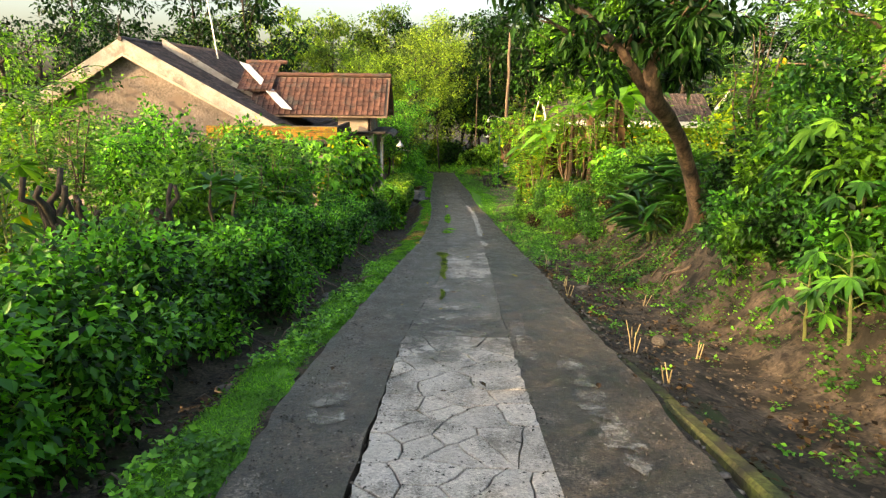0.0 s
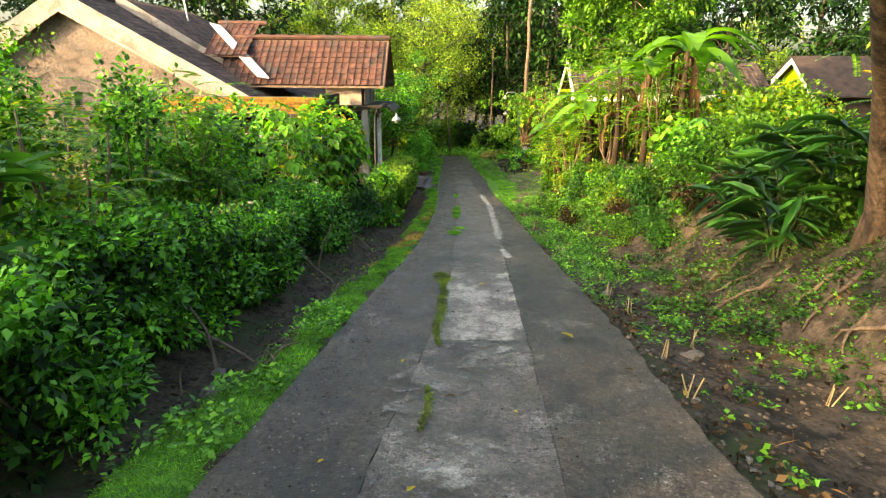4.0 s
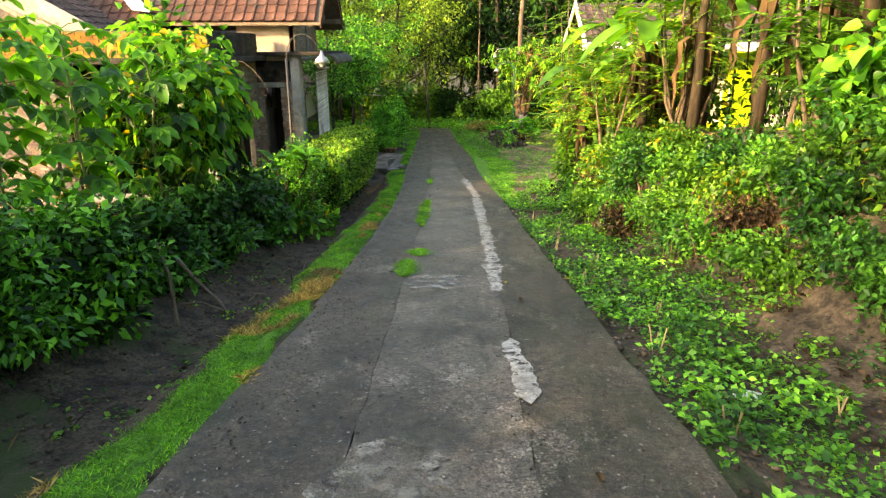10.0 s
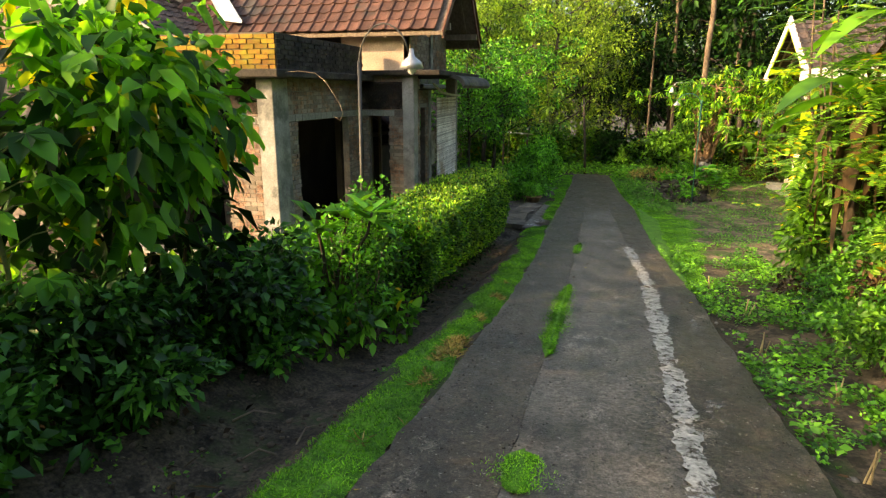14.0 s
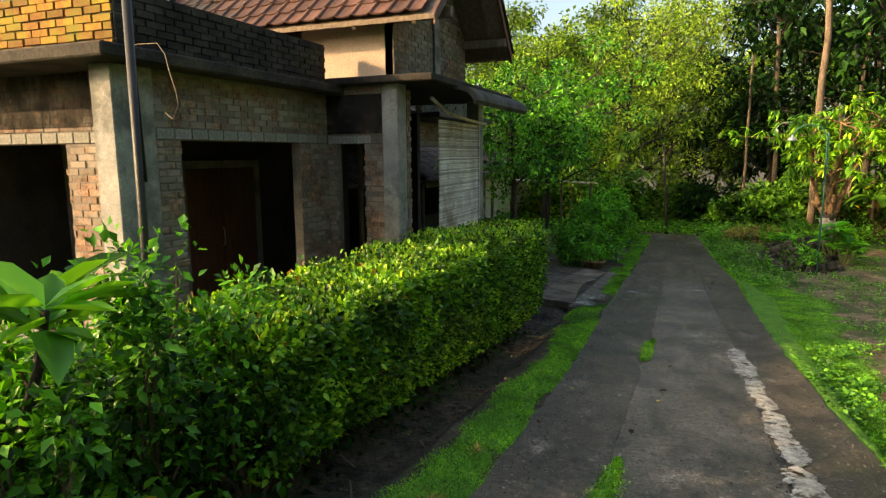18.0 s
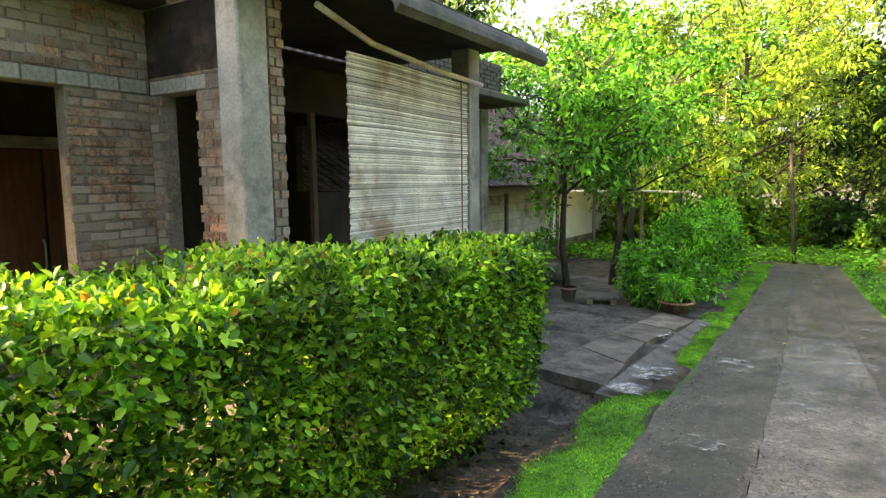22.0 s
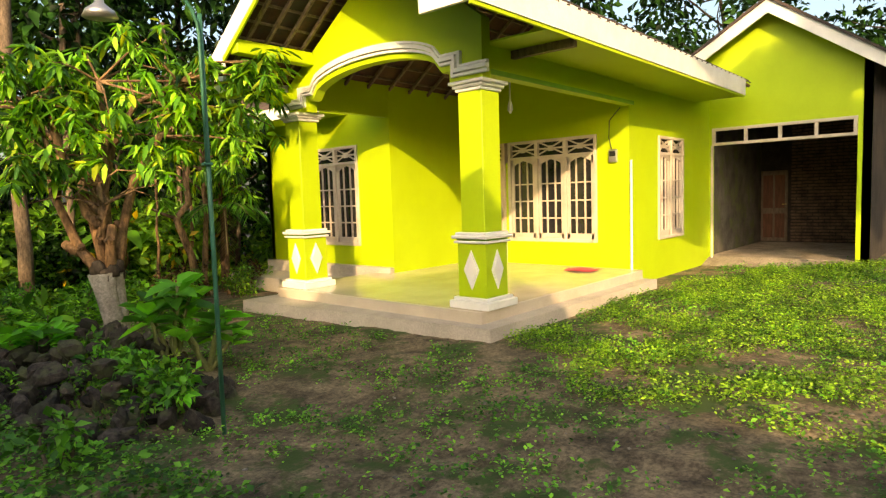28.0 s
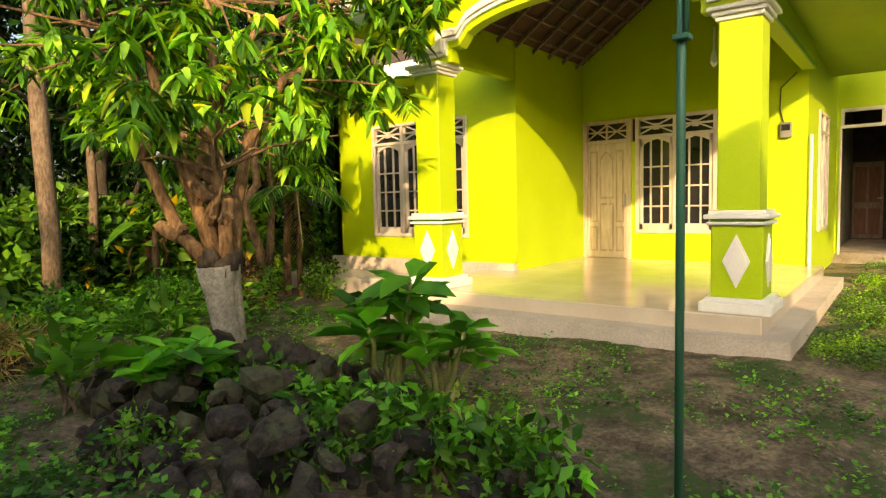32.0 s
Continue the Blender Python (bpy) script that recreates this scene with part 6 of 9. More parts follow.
# core of dark-coloured leaves gives the hedge its shaded depth
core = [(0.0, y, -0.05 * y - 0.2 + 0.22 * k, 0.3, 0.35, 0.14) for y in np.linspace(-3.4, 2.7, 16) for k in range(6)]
part("inner_foliage", foliage(rng, "inner_foliage", core, 9000, 0.07, L["dark"], 0.6), L["dark"], hd, "inner foliage coloured dark for shade")
for i in range(34):
    y = -3.5 + i * 0.2
    part("stem", Mesh().tube(*limb(rng, (rng.uniform(-0.2, 0.1), y, -0.4 - y * 0.05), (rng.uniform(-0.35, 0.3), y + rng.uniform(-0.2, 0.2), 1.0 - 0.05 * (y + 3.5)), 0.018, 0.006, 4), 5), M["bark"], hd)
for i, (x, y, r, h) in enumerate(((-1.75, 20.75, 0.3, 1.25), (-1.95, 21.0, 0.32, 1.4), (-1.65, 21.25, 0.3, 1.2), (-1.85, 21.7, 0.32, 1.12), (-1.7, 20.3, 0.3, 0.95), (-2.1, 20.5, 0.32, 1.1))):
    shrub(840 + i, x, y, r, r, h, 900, 0.062, ("weed", "hedge", "citrus")[i % 3], "leggy unclipped shoots at the hedge start", "hedge_shoots", lumps=26, stems=7, low=0.25)
for i, (x, y) in enumerate(((-1.6, 19.95), (-1.8, 19.6), (-2.2, 19.9), (-2.5, 20.4), (-1.55, 20.5))):
    shrub(850 + i, x, y, 0.28, 0.3, 0.5, 120, 0.13, ("weed", "broad", "sapling")[i % 3], "broad-leaved weeds at the hedge start", "hedge_weed", lumps=14, stems=4, full=True)
# broad-leaved bushes
shrub(200, -2.8, 18.5, 1.05, 1.2, 2.7, 1500, 0.16, "cacao", "leafy bush with broad drooping green leaves", "broadleaf_bush", aspect=0.55, full=True, lumps=36, hang=0.6, low=0.4, stems=8, inner=700)
for i, (x, y, h) in enumerate(((-3.0, 15.3, 2.2), (-3.5, 15.8, 2.5), (-2.7, 16.2, 2.1), (-3.9, 16.5, 2.6), (-3.2, 16.8, 2.45), (-2.65, 17.3, 2.3), (-3.6, 17.6, 2.6), (-2.5, 18.2, 2.2), (-4.4, 15.6, 2.5), (-4.6, 17.2, 2.7))):
    palmate(201 + i, x, y, h, 26, 0.24, "broad", "tall shrub with lobed light green and yellowing leaves", "lobed_shrub", lobes=5, width=0.62, spread_=1.15)
whorled(206, -2.15, 20.3, 1.1, 5, 13, 0.34, "weed", "plumeria with grey arms and long leaves", reach=0.55, up=0.7, bark="darkbark", aspect=0.36)
whorled(207, -2.95, 7.9, 1.6, 8, 12, 0.36, "shade", "plumeria with grey arms and long leaves", reach=0.6)
whorled(208, -3.7, 10.6, 1.4, 6, 11, 0.32, "hedge", "plumeria with grey arms and long leaves", reach=0.6)
for i, (x, y, h, k) in enumerate(((-3.7, 8.4, 1.8, "wild"), (-4.6, 11, 2.4, "wild"), (-3.6, 12.8, 2.0, "hedge"), (-6.5, 6, 1.6, "wild"), (-7, 9.5, 2.1, "lime"), (-7.5, 13, 2.9, "wild"), (-9, 17, 3.0, "wild"), (-6.2, 18, 2.2, "wild"), (-11, 11, 2.7, "wild"), (-10, 5, 1.8, "lime"), (-2.9, 19.9, 0.7, "weed"), (-5, 14, 2.6, "wild"), (-9, 8, 2.0, "wild"), (-12, 14.5, 3.2, "wild"), (-2.75, 21.6, 0.7, "weed"), (-2.9, 19.0, 0.6, "hedge"), (-6, 11.5, 2.5, "hedge"), (-10, 14, 3.0, "lime"))):
    shrub(220 + i, x, y, 1.1, 1.3, h, 3000, 0.1, k, "rank green garden shrub", "garden_shrub", group="garden growth", lumps=30)
feathery(242, -6.2, 10.0, 3.0, 1.1, 170, "wild", "light feathery shrub in the garden", "feathery_shrub", frond=0.42)
feathery(243, -8.2, 12.2, 3.4, 1.2, 170, "wild", "light feathery shrub in the garden", "feathery_shrub", frond=0.42)
feathery(240, -3.3, 12.3, 2.3, 0.8, 130, "wild", "light feathery shrub in the garden", "feathery_shrub", frond=0.42)
feathery(241, -3.2, 9.5, 2.1, 0.75, 120, "lime", "light feathery shrub in the garden", "feathery_shrub", frond=0.36)
for i, (x, y, h, r) in enumerate(((-3.55, 11.2, 2.5, 0.5), (-4.5, 10.6, 2.7, 0.55), (-3.3, 13.3, 2.35, 0.8), (-4.2, 13.4, 2.7, 0.7), (-5.6, 12.0, 2.9, 0.6))):
    shrub(280 + i, x, y, r, r, h, 1500, 0.085, "hedge", "upright leafy sapling in the garden", "garden_sapling", group="garden growth", lumps=30, low=0.35, full=True, stems=7)
for i, (x, y, h) in enumerate(((-3.3, 4.4, 1.1), (-4.0, 5.5, 1.5), (-5.0, 7.0, 1.6), (-3.1, 2.8, 0.9), (-5.4, 4.6, 1.3))):
    palmate(250 + i, x, y, h, 12, 0.3, "lime" if i % 2 else "wild", "cassava with hand-shaped green leaves")
for i, (x, y, h) in enumerate(((-3.1, 4.7, 1.62), (-3.25, 5.4, 1.55), (-3.0, 6.4, 1.5), (-3.6, 4.6, 1.5))):
    rg = np.random.default_rng(260 + i)
    t = thing("pollard_stump", "dark pollarded tree stump with cut knobs", "stump", (x, y, lz(x, y)), group="pollarded stumps")
    part("trunk", Mesh().tube(*limb(rg, (0, 0, -0.1), (0.05, 0, h * 0.7), 0.085, 0.06, 6, 0.05), 9), M["darkbark"], t, smooth=True)
    for j in range(5):
        a = j * 1.25
        part("cut_limb", Mesh().tube(*limb(rg, (0.05, 0, h * (0.6 + 0.02 * j)), (0.05 + math.cos(a) * 0.14, math.sin(a) * 0.14, h * rg.uniform(0.8, 1.0)), 0.035, 0.022, 5, 0.16), 7), M["darkbark"], t, smooth=True)
tree(262, -14.5, 21.0, 7.0, 2.6, 5200, 0.16, "wild", "leafy tree behind the plastered gable", "darkbark", 0.16, 0.3, lumps=60, limbs=12)
tree(263, -17, 27, 8.5, 3.2, 5200, 0.2, "dark", "dark leafy tree behind the house", "darkbark", 0.18, 0.3, lumps=60, limbs=12)

# ---- growth past the apron ----
tree(300, -3.5, 33.4, 4.9, 1.6, 7500, 0.115, "hedge", "small citrus tree in the yard", "darkbark", 0.07, 0.44, (-0.1, -0.2), lumps=80, limbs=15)
tree(301, -3.2, 35.1, 5.3, 1.8, 7500, 0.115, "hedge", "small citrus tree in the yard", "darkbark", 0.07, 0.42, (0.4, 0.2), lumps=70, limbs=14)
for i, (x, y, h) in enumerate(((-1.75, 33.3, 1.15), (-1.75, 34.4, 1.4), (-1.8, 35.7, 1.5), (-1.8, 37.0, 1.5), (-1.85, 38.4, 1.5))):
    shrub(310 + i, x, y, 0.78, 0.85, h, 5000, 0.085, "citrus", "dense green shrub beside the lane", "lane_shrub", group="shrubs past the apron", lumps=40)
shrub(318, -1.45, 32.45, 0.26, 0.26, 0.42, 900, 0.085, "sapling", "bushy pot plant with narrow bright leaves", "pot_plant", aspect=0.22, lumps=18, stems=6, low=0.2, hang=0.7, z=lz(-1.45, 32.45) + 0.14)
tree(320, -2.0, 44.5, 9.5, 3.1, 12000, 0.15, "gold", "tall sunlit yellow-green tree", "darkbark", 0.13, 0.22, lumps=90, limbs=16, hang=0.3)
tree(321, -4.8, 42.6, 8.5, 2.7, 9000, 0.15, "gold", "tall sunlit yellow-green tree", "darkbark", 0.11, 0.25, lumps=70, limbs=14, hang=0.3)
tree(322, -0.6, 50, 11.5, 3.4, 9000, 0.18, "gold", "tall sunlit yellow-green tree", "darkbark", 0.13, 0.2, lumps=80, limbs=15, hang=0.3)
palmate(323, -3.3, 39.5, 4.6, 16, 0.55, "gold", "papaya tree with large hand-shaped leaves", "papaya_tree", width=0.3)
palmate(324, -1.9, 41.0, 5.2, 14, 0.5, "gold", "papaya tree with large hand-shaped leaves", "papaya_tree", width=0.3)

# ---- growth on the bank ----
def on_bank(y, d):
    return float(np.interp(y, FOOT_Y, FOOT_X)) + d


def ginger(seed, x, y, stems, h, kind, label):
    """Arching canes with long pointed leaves in two ranks."""
    rng = np.random.default_rng(seed)
    t = thing("ginger_plant", label, "plant", (x, y, lz(x, y)), group="ginger clumps")
    P, D, N, S = [], [], [], []
    for i in range(stems):
        a = i * 2.4 + rng.uniform(-0.4, 0.4)
        o, ln, out = np.array([math.cos(a), math.sin(a), 0]), h * rng.uniform(0.75, 1.15), rng.uniform(0.25, 0.75)
        cane = [o * 0.1 + o * out * ln * q ** 1.6 + np.array([0, 0, ln * (q - 0.3 * out * q * q)]) for q in np.linspace(0, 1, 8)]
        part("cane", Mesh().tube(cane, [0.012, 0.011, 0.01, 0.009, 0.008, 0.007, 0.005, 0.003], 5), M["stem"], t)
        side = np.array([-o[1], o[0], 0])
        for k in range(7):
            q = 0.3 + 0.7 * k / 6
            at = cane[min(int(q * 7), 6)] + (cane[min(int(q * 7), 6) + 1] - cane[min(int(q * 7), 6)]) * (q * 7 - min(int(q * 7), 6))
            P.append(at)
            D.append(side * (1 if k % 2 else -1) * rng.uniform(0.3, 0.9) + o * rng.uniform(0.2, 0.9) + np.array([0, 0, rng.uniform(-0.2, 0.7)]))
            N.append(np.array([0, 0, 1.0]) + rng.normal(size=3) * 0.25)
            S.append(rng.uniform(0.36, 0.6))
    S = np.array(S)
    part("foliage", leaf_mesh("foliage", np.array(P), np.array(D), np.array(N), S, S * 0.17, 0.2, True, 0.4), L[kind], t)
    return t


rows = []
for i in range(22):                     # weeds that clothe the face of the bank
    y = 14.6 + i * 0.43
    rows.append((y, 0.2 + 0.12 * math.sin(i * 1.9), 0.42, 0.36, 1100, 0.06, ("weed", "shade", "wild", "weed", "dead")[i % 5]))
    rows.append((y + 0.2, 0.68 + 0.15 * math.sin(i * 2.3), 0.5, 0.55, 1500, 0.07, ("weed", "lime", "shade", "wild")[i % 4]))
for i in range(17):
    y = 12.2 + i * 0.68
    if 17.6 < y < 21.4:
        continue
    rows.append((y, 1.3 + 0.25 * math.sin(i * 2.1), 0.62, 0.75 + 0.35 * math.sin(i * 2.7) ** 2, 1900, 0.085, ("wild", "weed", "shade", "wild")[i % 4]))
for i in range(13):                     # shrubs above the bare earth, leaf colours darkened for shade
    y = 1.4 + i * 0.62
    rows.append((y, 0.48 + 0.14 * math.sin(i * 1.7), 0.45, 0.5 + 0.3 * math.sin(i * 2.1) ** 2, 1500, 0.085, ("shade", "dark", "wild", "hedge")[i % 4]))
    rows.append((y + 0.3, 1.05 + 0.25 * math.sin(i * 2.6), 0.65, 1.1 + 0.5 * math.sin(i * 1.3) ** 2, 2000, 0.1, ("dark", "shade", "hedge", "wild")[i % 4]))
for i in range(5):
    rows.append((9.6 + i * 0.75, 1.0 + 0.2 * math.sin(i * 2.2), 0.5, 0.65, 1400, 0.08, ("shade", "hedge", "wild")[i % 3]))
for i, (y, d, r, h, n, k, m) in enumerate(rows):
    dead = m == "dead"
    shrub(400 + i, on_bank(y, d), y, r, r, h, n, k, m, "brown dead leaves hanging on the bank" if dead else "leafy green shrub on the earth bank", "dead_growth" if dead else "bank_shrub", group="growth on the bank", lumps=26, stems=4, low=0.05)
for i, (x, y, h, k) in enumerate(((6.0, 3, 2.4, "shade"), (5.8, 5.6, 2.2, "dark"), (6.3, 8.2, 3.0, "wild"), (6.2, 10.8, 2.2, "shade"), (6.6, 12.8, 2.4, "lime"), (5.9, 17.5, 1.6, "lime"), (6.3, 20.6, 2.6, "wild"), (4.9, 22.4, 1.8, "lime"), (5.4, 0.5, 2.6, "shade"), (8.2, 9, 4.2, "dark"), (9.4, 12, 3.6, "dark"), (9.0, 20.5, 2.0, "lime"), (9.5, 6, 4.5, "dark"), (11.5, 16, 4.0, "wild"))):
    shrub(520 + i, x, y, 1.2, 1.25, h, 2500, 0.13, k, "tall leafy growth on top of the bank", "bank_thicket", group="thicket on the bank", lumps=38, full=True, stems=7)
for i, (x, y, h) in enumerate(((3.5, 5.55, 0.62), (3.55, 5.0, 0.8), (4.3, 4.4, 1.5), (4.5, 6.9, 1.1), (5.0, 5.6, 1.9), (4.6, 16.2, 1.0), (4.9, 18.0, 1.2), (4.4, 8.0, 1.0), (4.2, 4.0, 1.8), (4.6, 5.0, 1.8), (4.1, 3.2, 1.5), (4.3, 7.4, 0.9), (4.7, 8.6, 1.15), (4.2, 6.0, 0.9))):
    palmate(550 + i, x, y, h, 12 if h < 1 else 22, 0.24 if h < 1 else 0.32, "weed" if i < 2 else "shade" if i % 3 else "wild", "cassava with hand-shaped green leaves", width=0.3)
for i, (x, y, h, ln) in enumerate(((3.55, 20.4, 1.9, 1.4), (3.95, 19.4, 2.3, 1.6), (4.3, 18.3, 2.1, 1.6), (4.6, 17.0, 2.3, 1.6), (5.2, 18.6, 2.6, 1.8), (4.9, 21.4, 2.2, 1.5), (4.3, 22.0, 1.7, 1.5), (3.7, 21.3, 1.6, 1.4), (3.6, 23.0, 2.9, 1.6), (3.15, 22.4, 2.0, 1.5), (3.9, 23.6, 2.4, 1.5))):
    banana(570 + i, x, y, h, 6, ln, 11)
for i, (x, y, h, k) in enumerate(((3.9, 19.8, 2.6, "lime"), (4.3, 17.2, 2.6, "wild"), (3.4, 21.6, 2.3, "lime"), (3.5, 22.4, 2.5, "wild"), (4.6, 21.0, 3.0, "gold"), (3.3, 20.6, 2.1, "lime"), (3.35, 23.0, 2.6, "wild"), (3.3, 23.8, 1.9, "lime"), (5.6, 11.5, 3.2, "wild"), (3.2, 23.3, 4.2, "lime"), (3.75, 24.2, 4.0, "wild"))):
    feathery(585 + i, x, y, h, 0.9, 170, k, "feathery-leaved young tree on the bank", frond=0.4)
for i, (x, y, n, h) in enumerate(((3.98, 11.4, 15, 0.95), (4.25, 11.85, 14, 1.05), (4.5, 11.1, 12, 1.0), (4.15, 12.4, 12, 0.9), (4.75, 11.7, 10, 1.05))):
    ginger(600 + i, x, y, n, h, "gingerleaf", "clump of ginger with long glossy dark leaves")
for i, (x, y, r, h, k) in enumerate(((3.3, 23.4, 0.7, 2.0, "wild"), (4.4, 24.0, 1.0, 1.1, "lime"), (4.5, 16.4, 0.6, 1.1, "broad"))):
    shrub(610 + i, x, y, r, r, h, 420 if k == "broad" else 2600, 0.15 if k == "broad" else 0.11, k, "leafy vine with broad light leaves" if k == "broad" else "tall leafy growth on top of the bank", "bank_vine" if k == "broad" else "bank_thicket", group="growth at the end of the bank", lumps=30, full=True, stems=7, aspect=0.85 if k == "broad" else 0.55, hang=0.4)
# the fourth is added for its out-of-view crown, which shades the garage
for i, (x, y, h, r) in enumerate(((7.2, 7.5, 6.0, 2.1), (8.5, 12.5, 6.5, 2.3), (7.0, 2.5, 5.5, 2.0), (5.8, 25.4, 9.6, 2.5), (10.3, 15, 6.5, 2.2))):
    tree(620 + i, x, y, h, r, 26000 if i == 3 else 6500, 0.17 if i == 3 else 0.14, ("dark", "wild", "dark", "wild", "wild")[i], "leafy tree above the bank", "bark", 0.1, 0.5 if i == 3 else 0.3, lumps=90 if i == 3 else 60, limbs=16 if i == 3 else 12)
# leaning tree: bent trunk that forks over the lane, dark crown
bt = thing("bank_tree", "old bent tree with a dark crown on the bank", "tree", (4.33, 10.35, lz(4.33, 10.35)))
rg = np.random.default_rng(55)
M["leanbark"] = mat("rough_dark_bark", (0.03, 0.022, 0.016), (0.19, 0.125, 0.08), 5, 0.95, 26, 1.0, stretch=(1, 1, 0.4))
bz = -0.49 - lz(4.33, 10.35)
bx = [(0.03, 0.05, -0.25), (0.0, 0.0, bz), (-0.33, -0.35, bz + 0.64), (-0.74, -0.85, bz + 1.23), (-1.2, -1.45, bz + 1.62), (-1.56, -1.95, bz + 1.83), (-1.74, -2.25, bz + 2.18), (-1.61, -2.35, bz + 2.54), (-1.39, -2.45, bz + 3.02), (-1.2, -2.4, bz + 3.9)]
part("trunk", Mesh().tube(bx, [0.22, 0.14, 0.115, 0.105, 0.115, 0.12, 0.1, 0.09, 0.075, 0.04], 12), M["leanbark"], bt, smooth=True)
fork = [np.array(q) for q in ((-1.5, -1.9, bz + 1.78), (-1.85, -2.15, bz + 2.1), (-2.15, -2.3, bz + 2.45), (-2.6, -2.3, bz + 2.85), (-3.2, -2.0, bz + 3.2))]
part("limb", Mesh().tube(fork, [0.085, 0.075, 0.06, 0.045, 0.02], 9), M["leanbark"], bt, "forked limb over the lane", True)
cl = []
for i in range(16):
    b0 = fork[1 + i % 4] if i % 2 else np.array(bx[6 + (i // 2) % 4])
    a = i * 2.4
    e0 = b0 + np.array([math.cos(a) * 1.0 - 0.2, math.sin(a) * 0.9, 0.25 + 0.5 * rg.random()])
    lp, lr = limb(rg, b0, e0, 0.035, 0.01, 6, 0.1)
    part("limb", Mesh().tube(lp, lr, 6), M["leanbark"], bt, smooth=True)
    for j in range(6):
        q = lp[2 + j % 4] + rg.normal(size=3) * 0.24
        cl.append((*q, *(rg.uniform(0.16, 0.3, 3) * np.array([1, 1, 0.7]))))
cl = [c for c in cl if c[2] > bz + 2.05 - 0.12 * c[0] - 0.4]
part("crown", foliage(rg, "crown", cl, 3300, 0.15, L["crown"], 0.42, True, 0.5), L["crown"], bt)

# ---- pruned mango tree, rocks and yard plants ----
mg = thing("mango_tree", "pruned mango tree with lime-washed trunk and drooping leaves", "tree", (3.8, 37.6, lz(3.8, 37.6)))
rg = np.random.default_rng(56)
part("trunk", Mesh().tube([(0.08, 0, -0.15), (0.04, 0, 0.25), (-0.02, 0, 0.6), (-0.05, 0, 0.86)], [0.15, 0.12, 0.13, 0.17], 12).tube([(0.16, 0.03, -0.15), (0.15, 0.03, 0.3), (0.11, 0.02, 0.65), (0.1, 0.02, 0.88)], [0.11, 0.09, 0.1, 0.12], 10), M["palebark"], mg, "lime-washed grey trunk", True)
cl = []
AX, AY = np.array([0.61, -0.79, 0]), np.array([0.79, 0.61, 0])      # along and across the fork
boughs = (((-0.12, 0, 0.9), (-0.36, 0.05, 1.12), (-0.5, 0.06, 1.5), (-0.66, 0.02, 1.95), (-0.62, 0.0, 2.35), (-0.7, -0.1, 2.9)), ((-0.36, 0.05, 1.12), (-0.46, 0.04, 1.18), (-0.54, 0.03, 1.22)), ((-0.62, 0.02, 1.85), (-0.52, -0.02, 2.05), (-0.44, -0.05, 2.4), (-0.5, -0.15, 2.9)),
          ((-0.04, 0.05, 0.9), (-0.1, 0.05, 1.25), (0.0, 0.0, 1.5), (0.06, -0.03, 1.7), (-0.02, -0.05, 1.95)), ((-0.02, 0.02, 1.45), (-0.25, 0.08, 1.6), (-0.33, 0.1, 1.85), (-0.3, 0.12, 2.1)), ((0.03, 0.0, 1.62), (-0.15, 0.1, 1.72), (-0.12, 0.2, 2.05), (-0.06, 0.3, 2.6), (-0.1, 0.3, 3.3)),
          ((0.08, 0.0, 0.9), (0.05, 0.03, 1.2), (0.08, 0.05, 1.45)), ((0.0, 0.15, 0.9), (-0.1, 0.28, 1.3), (-0.16, 0.35, 1.9), (-0.05, 0.42, 2.5), (0.3, 0.5, 3.0), (0.8, 0.6, 3.3)), ((0.06, 0.12, 0.9), (0.12, 0.3, 1.4), (0.2, 0.45, 2.0), (0.5, 0.6, 2.6), (0.95, 0.8, 2.9)), ((-0.1, 0.1, 0.9), (-0.3, 0.3, 1.4), (-0.55, 0.5, 2.0), (-1.0, 0.6, 2.6), (-1.4, 0.7, 2.9)))
for i, bough in enumerate(boughs):
    bough = [q[0] * AX + q[1] * AY + np.array([0, 0, q[2]]) + rg.normal(size=3) * 0.012 for q in bough]
    k = len(bough)
    part("limb", Mesh().tube(bough, [0.075 - 0.05 * j / 5 for j in range(k)], 8), M["mangobark"], mg, "orange-brown pruned limb", True)
    for q, f in ((bough[1], 0.9), (bough[k // 2], 0.7)):
        o = np.array([0.06 * math.cos(i * 2.1 + f * 5), 0.06 * math.sin(i * 2.1 + f * 5), 0.05]) * f
        part("cut_knob", Mesh().tube([q, q + o, q + 1.7 * o], [0.06 * f, 0.058 * f, 0.045 * f], 8), M["mangobark"], mg)
    e0 = bough[-1]
    if k < 5:
        cl += [e0 + rg.normal(size=3) * 0.12 for w in range(5)] if k == 4 else []
        continue
    for j in range(15):
        b0 = e0 if j < 10 else bough[-2]
        t0 = b0 + rg.normal(size=3) * np.array([0.6, 0.6, 0.34]) + np.array([e0[0] * 0.35, e0[1] * 0.35, 0.1])
        part("twig", Mesh().tube([b0, (b0 + t0) / 2 + np.array([0, 0, 0.08]) + rg.normal(size=3) * 0.04, t0], [0.018, 0.013, 0.006], 5), M["mangobark"], mg)
        cl += [t0 + rg.normal(size=3) * 0.15 for w in range(4)]
knob = Mesh()
for i in range(9):
    a = i * 0.7
    q = np.array([0.02 + 0.13 * math.cos(a), 0.01 + 0.1 * math.sin(a), 0.84 + 0.05 * (i % 3)])
    knob.tube([q - np.array([0, 0, 0.08]), q, q + np.array([0.03 * math.cos(a), 0.03 * math.sin(a), 0.07])], [0.075, 0.085, 0.05], 8)
part("burr", knob, M["darkbark"], mg, "knobbly dark crown of the cut trunk", True)
cl = np.array(cl)
far = np.hypot(cl[:, 0], cl[:, 1])
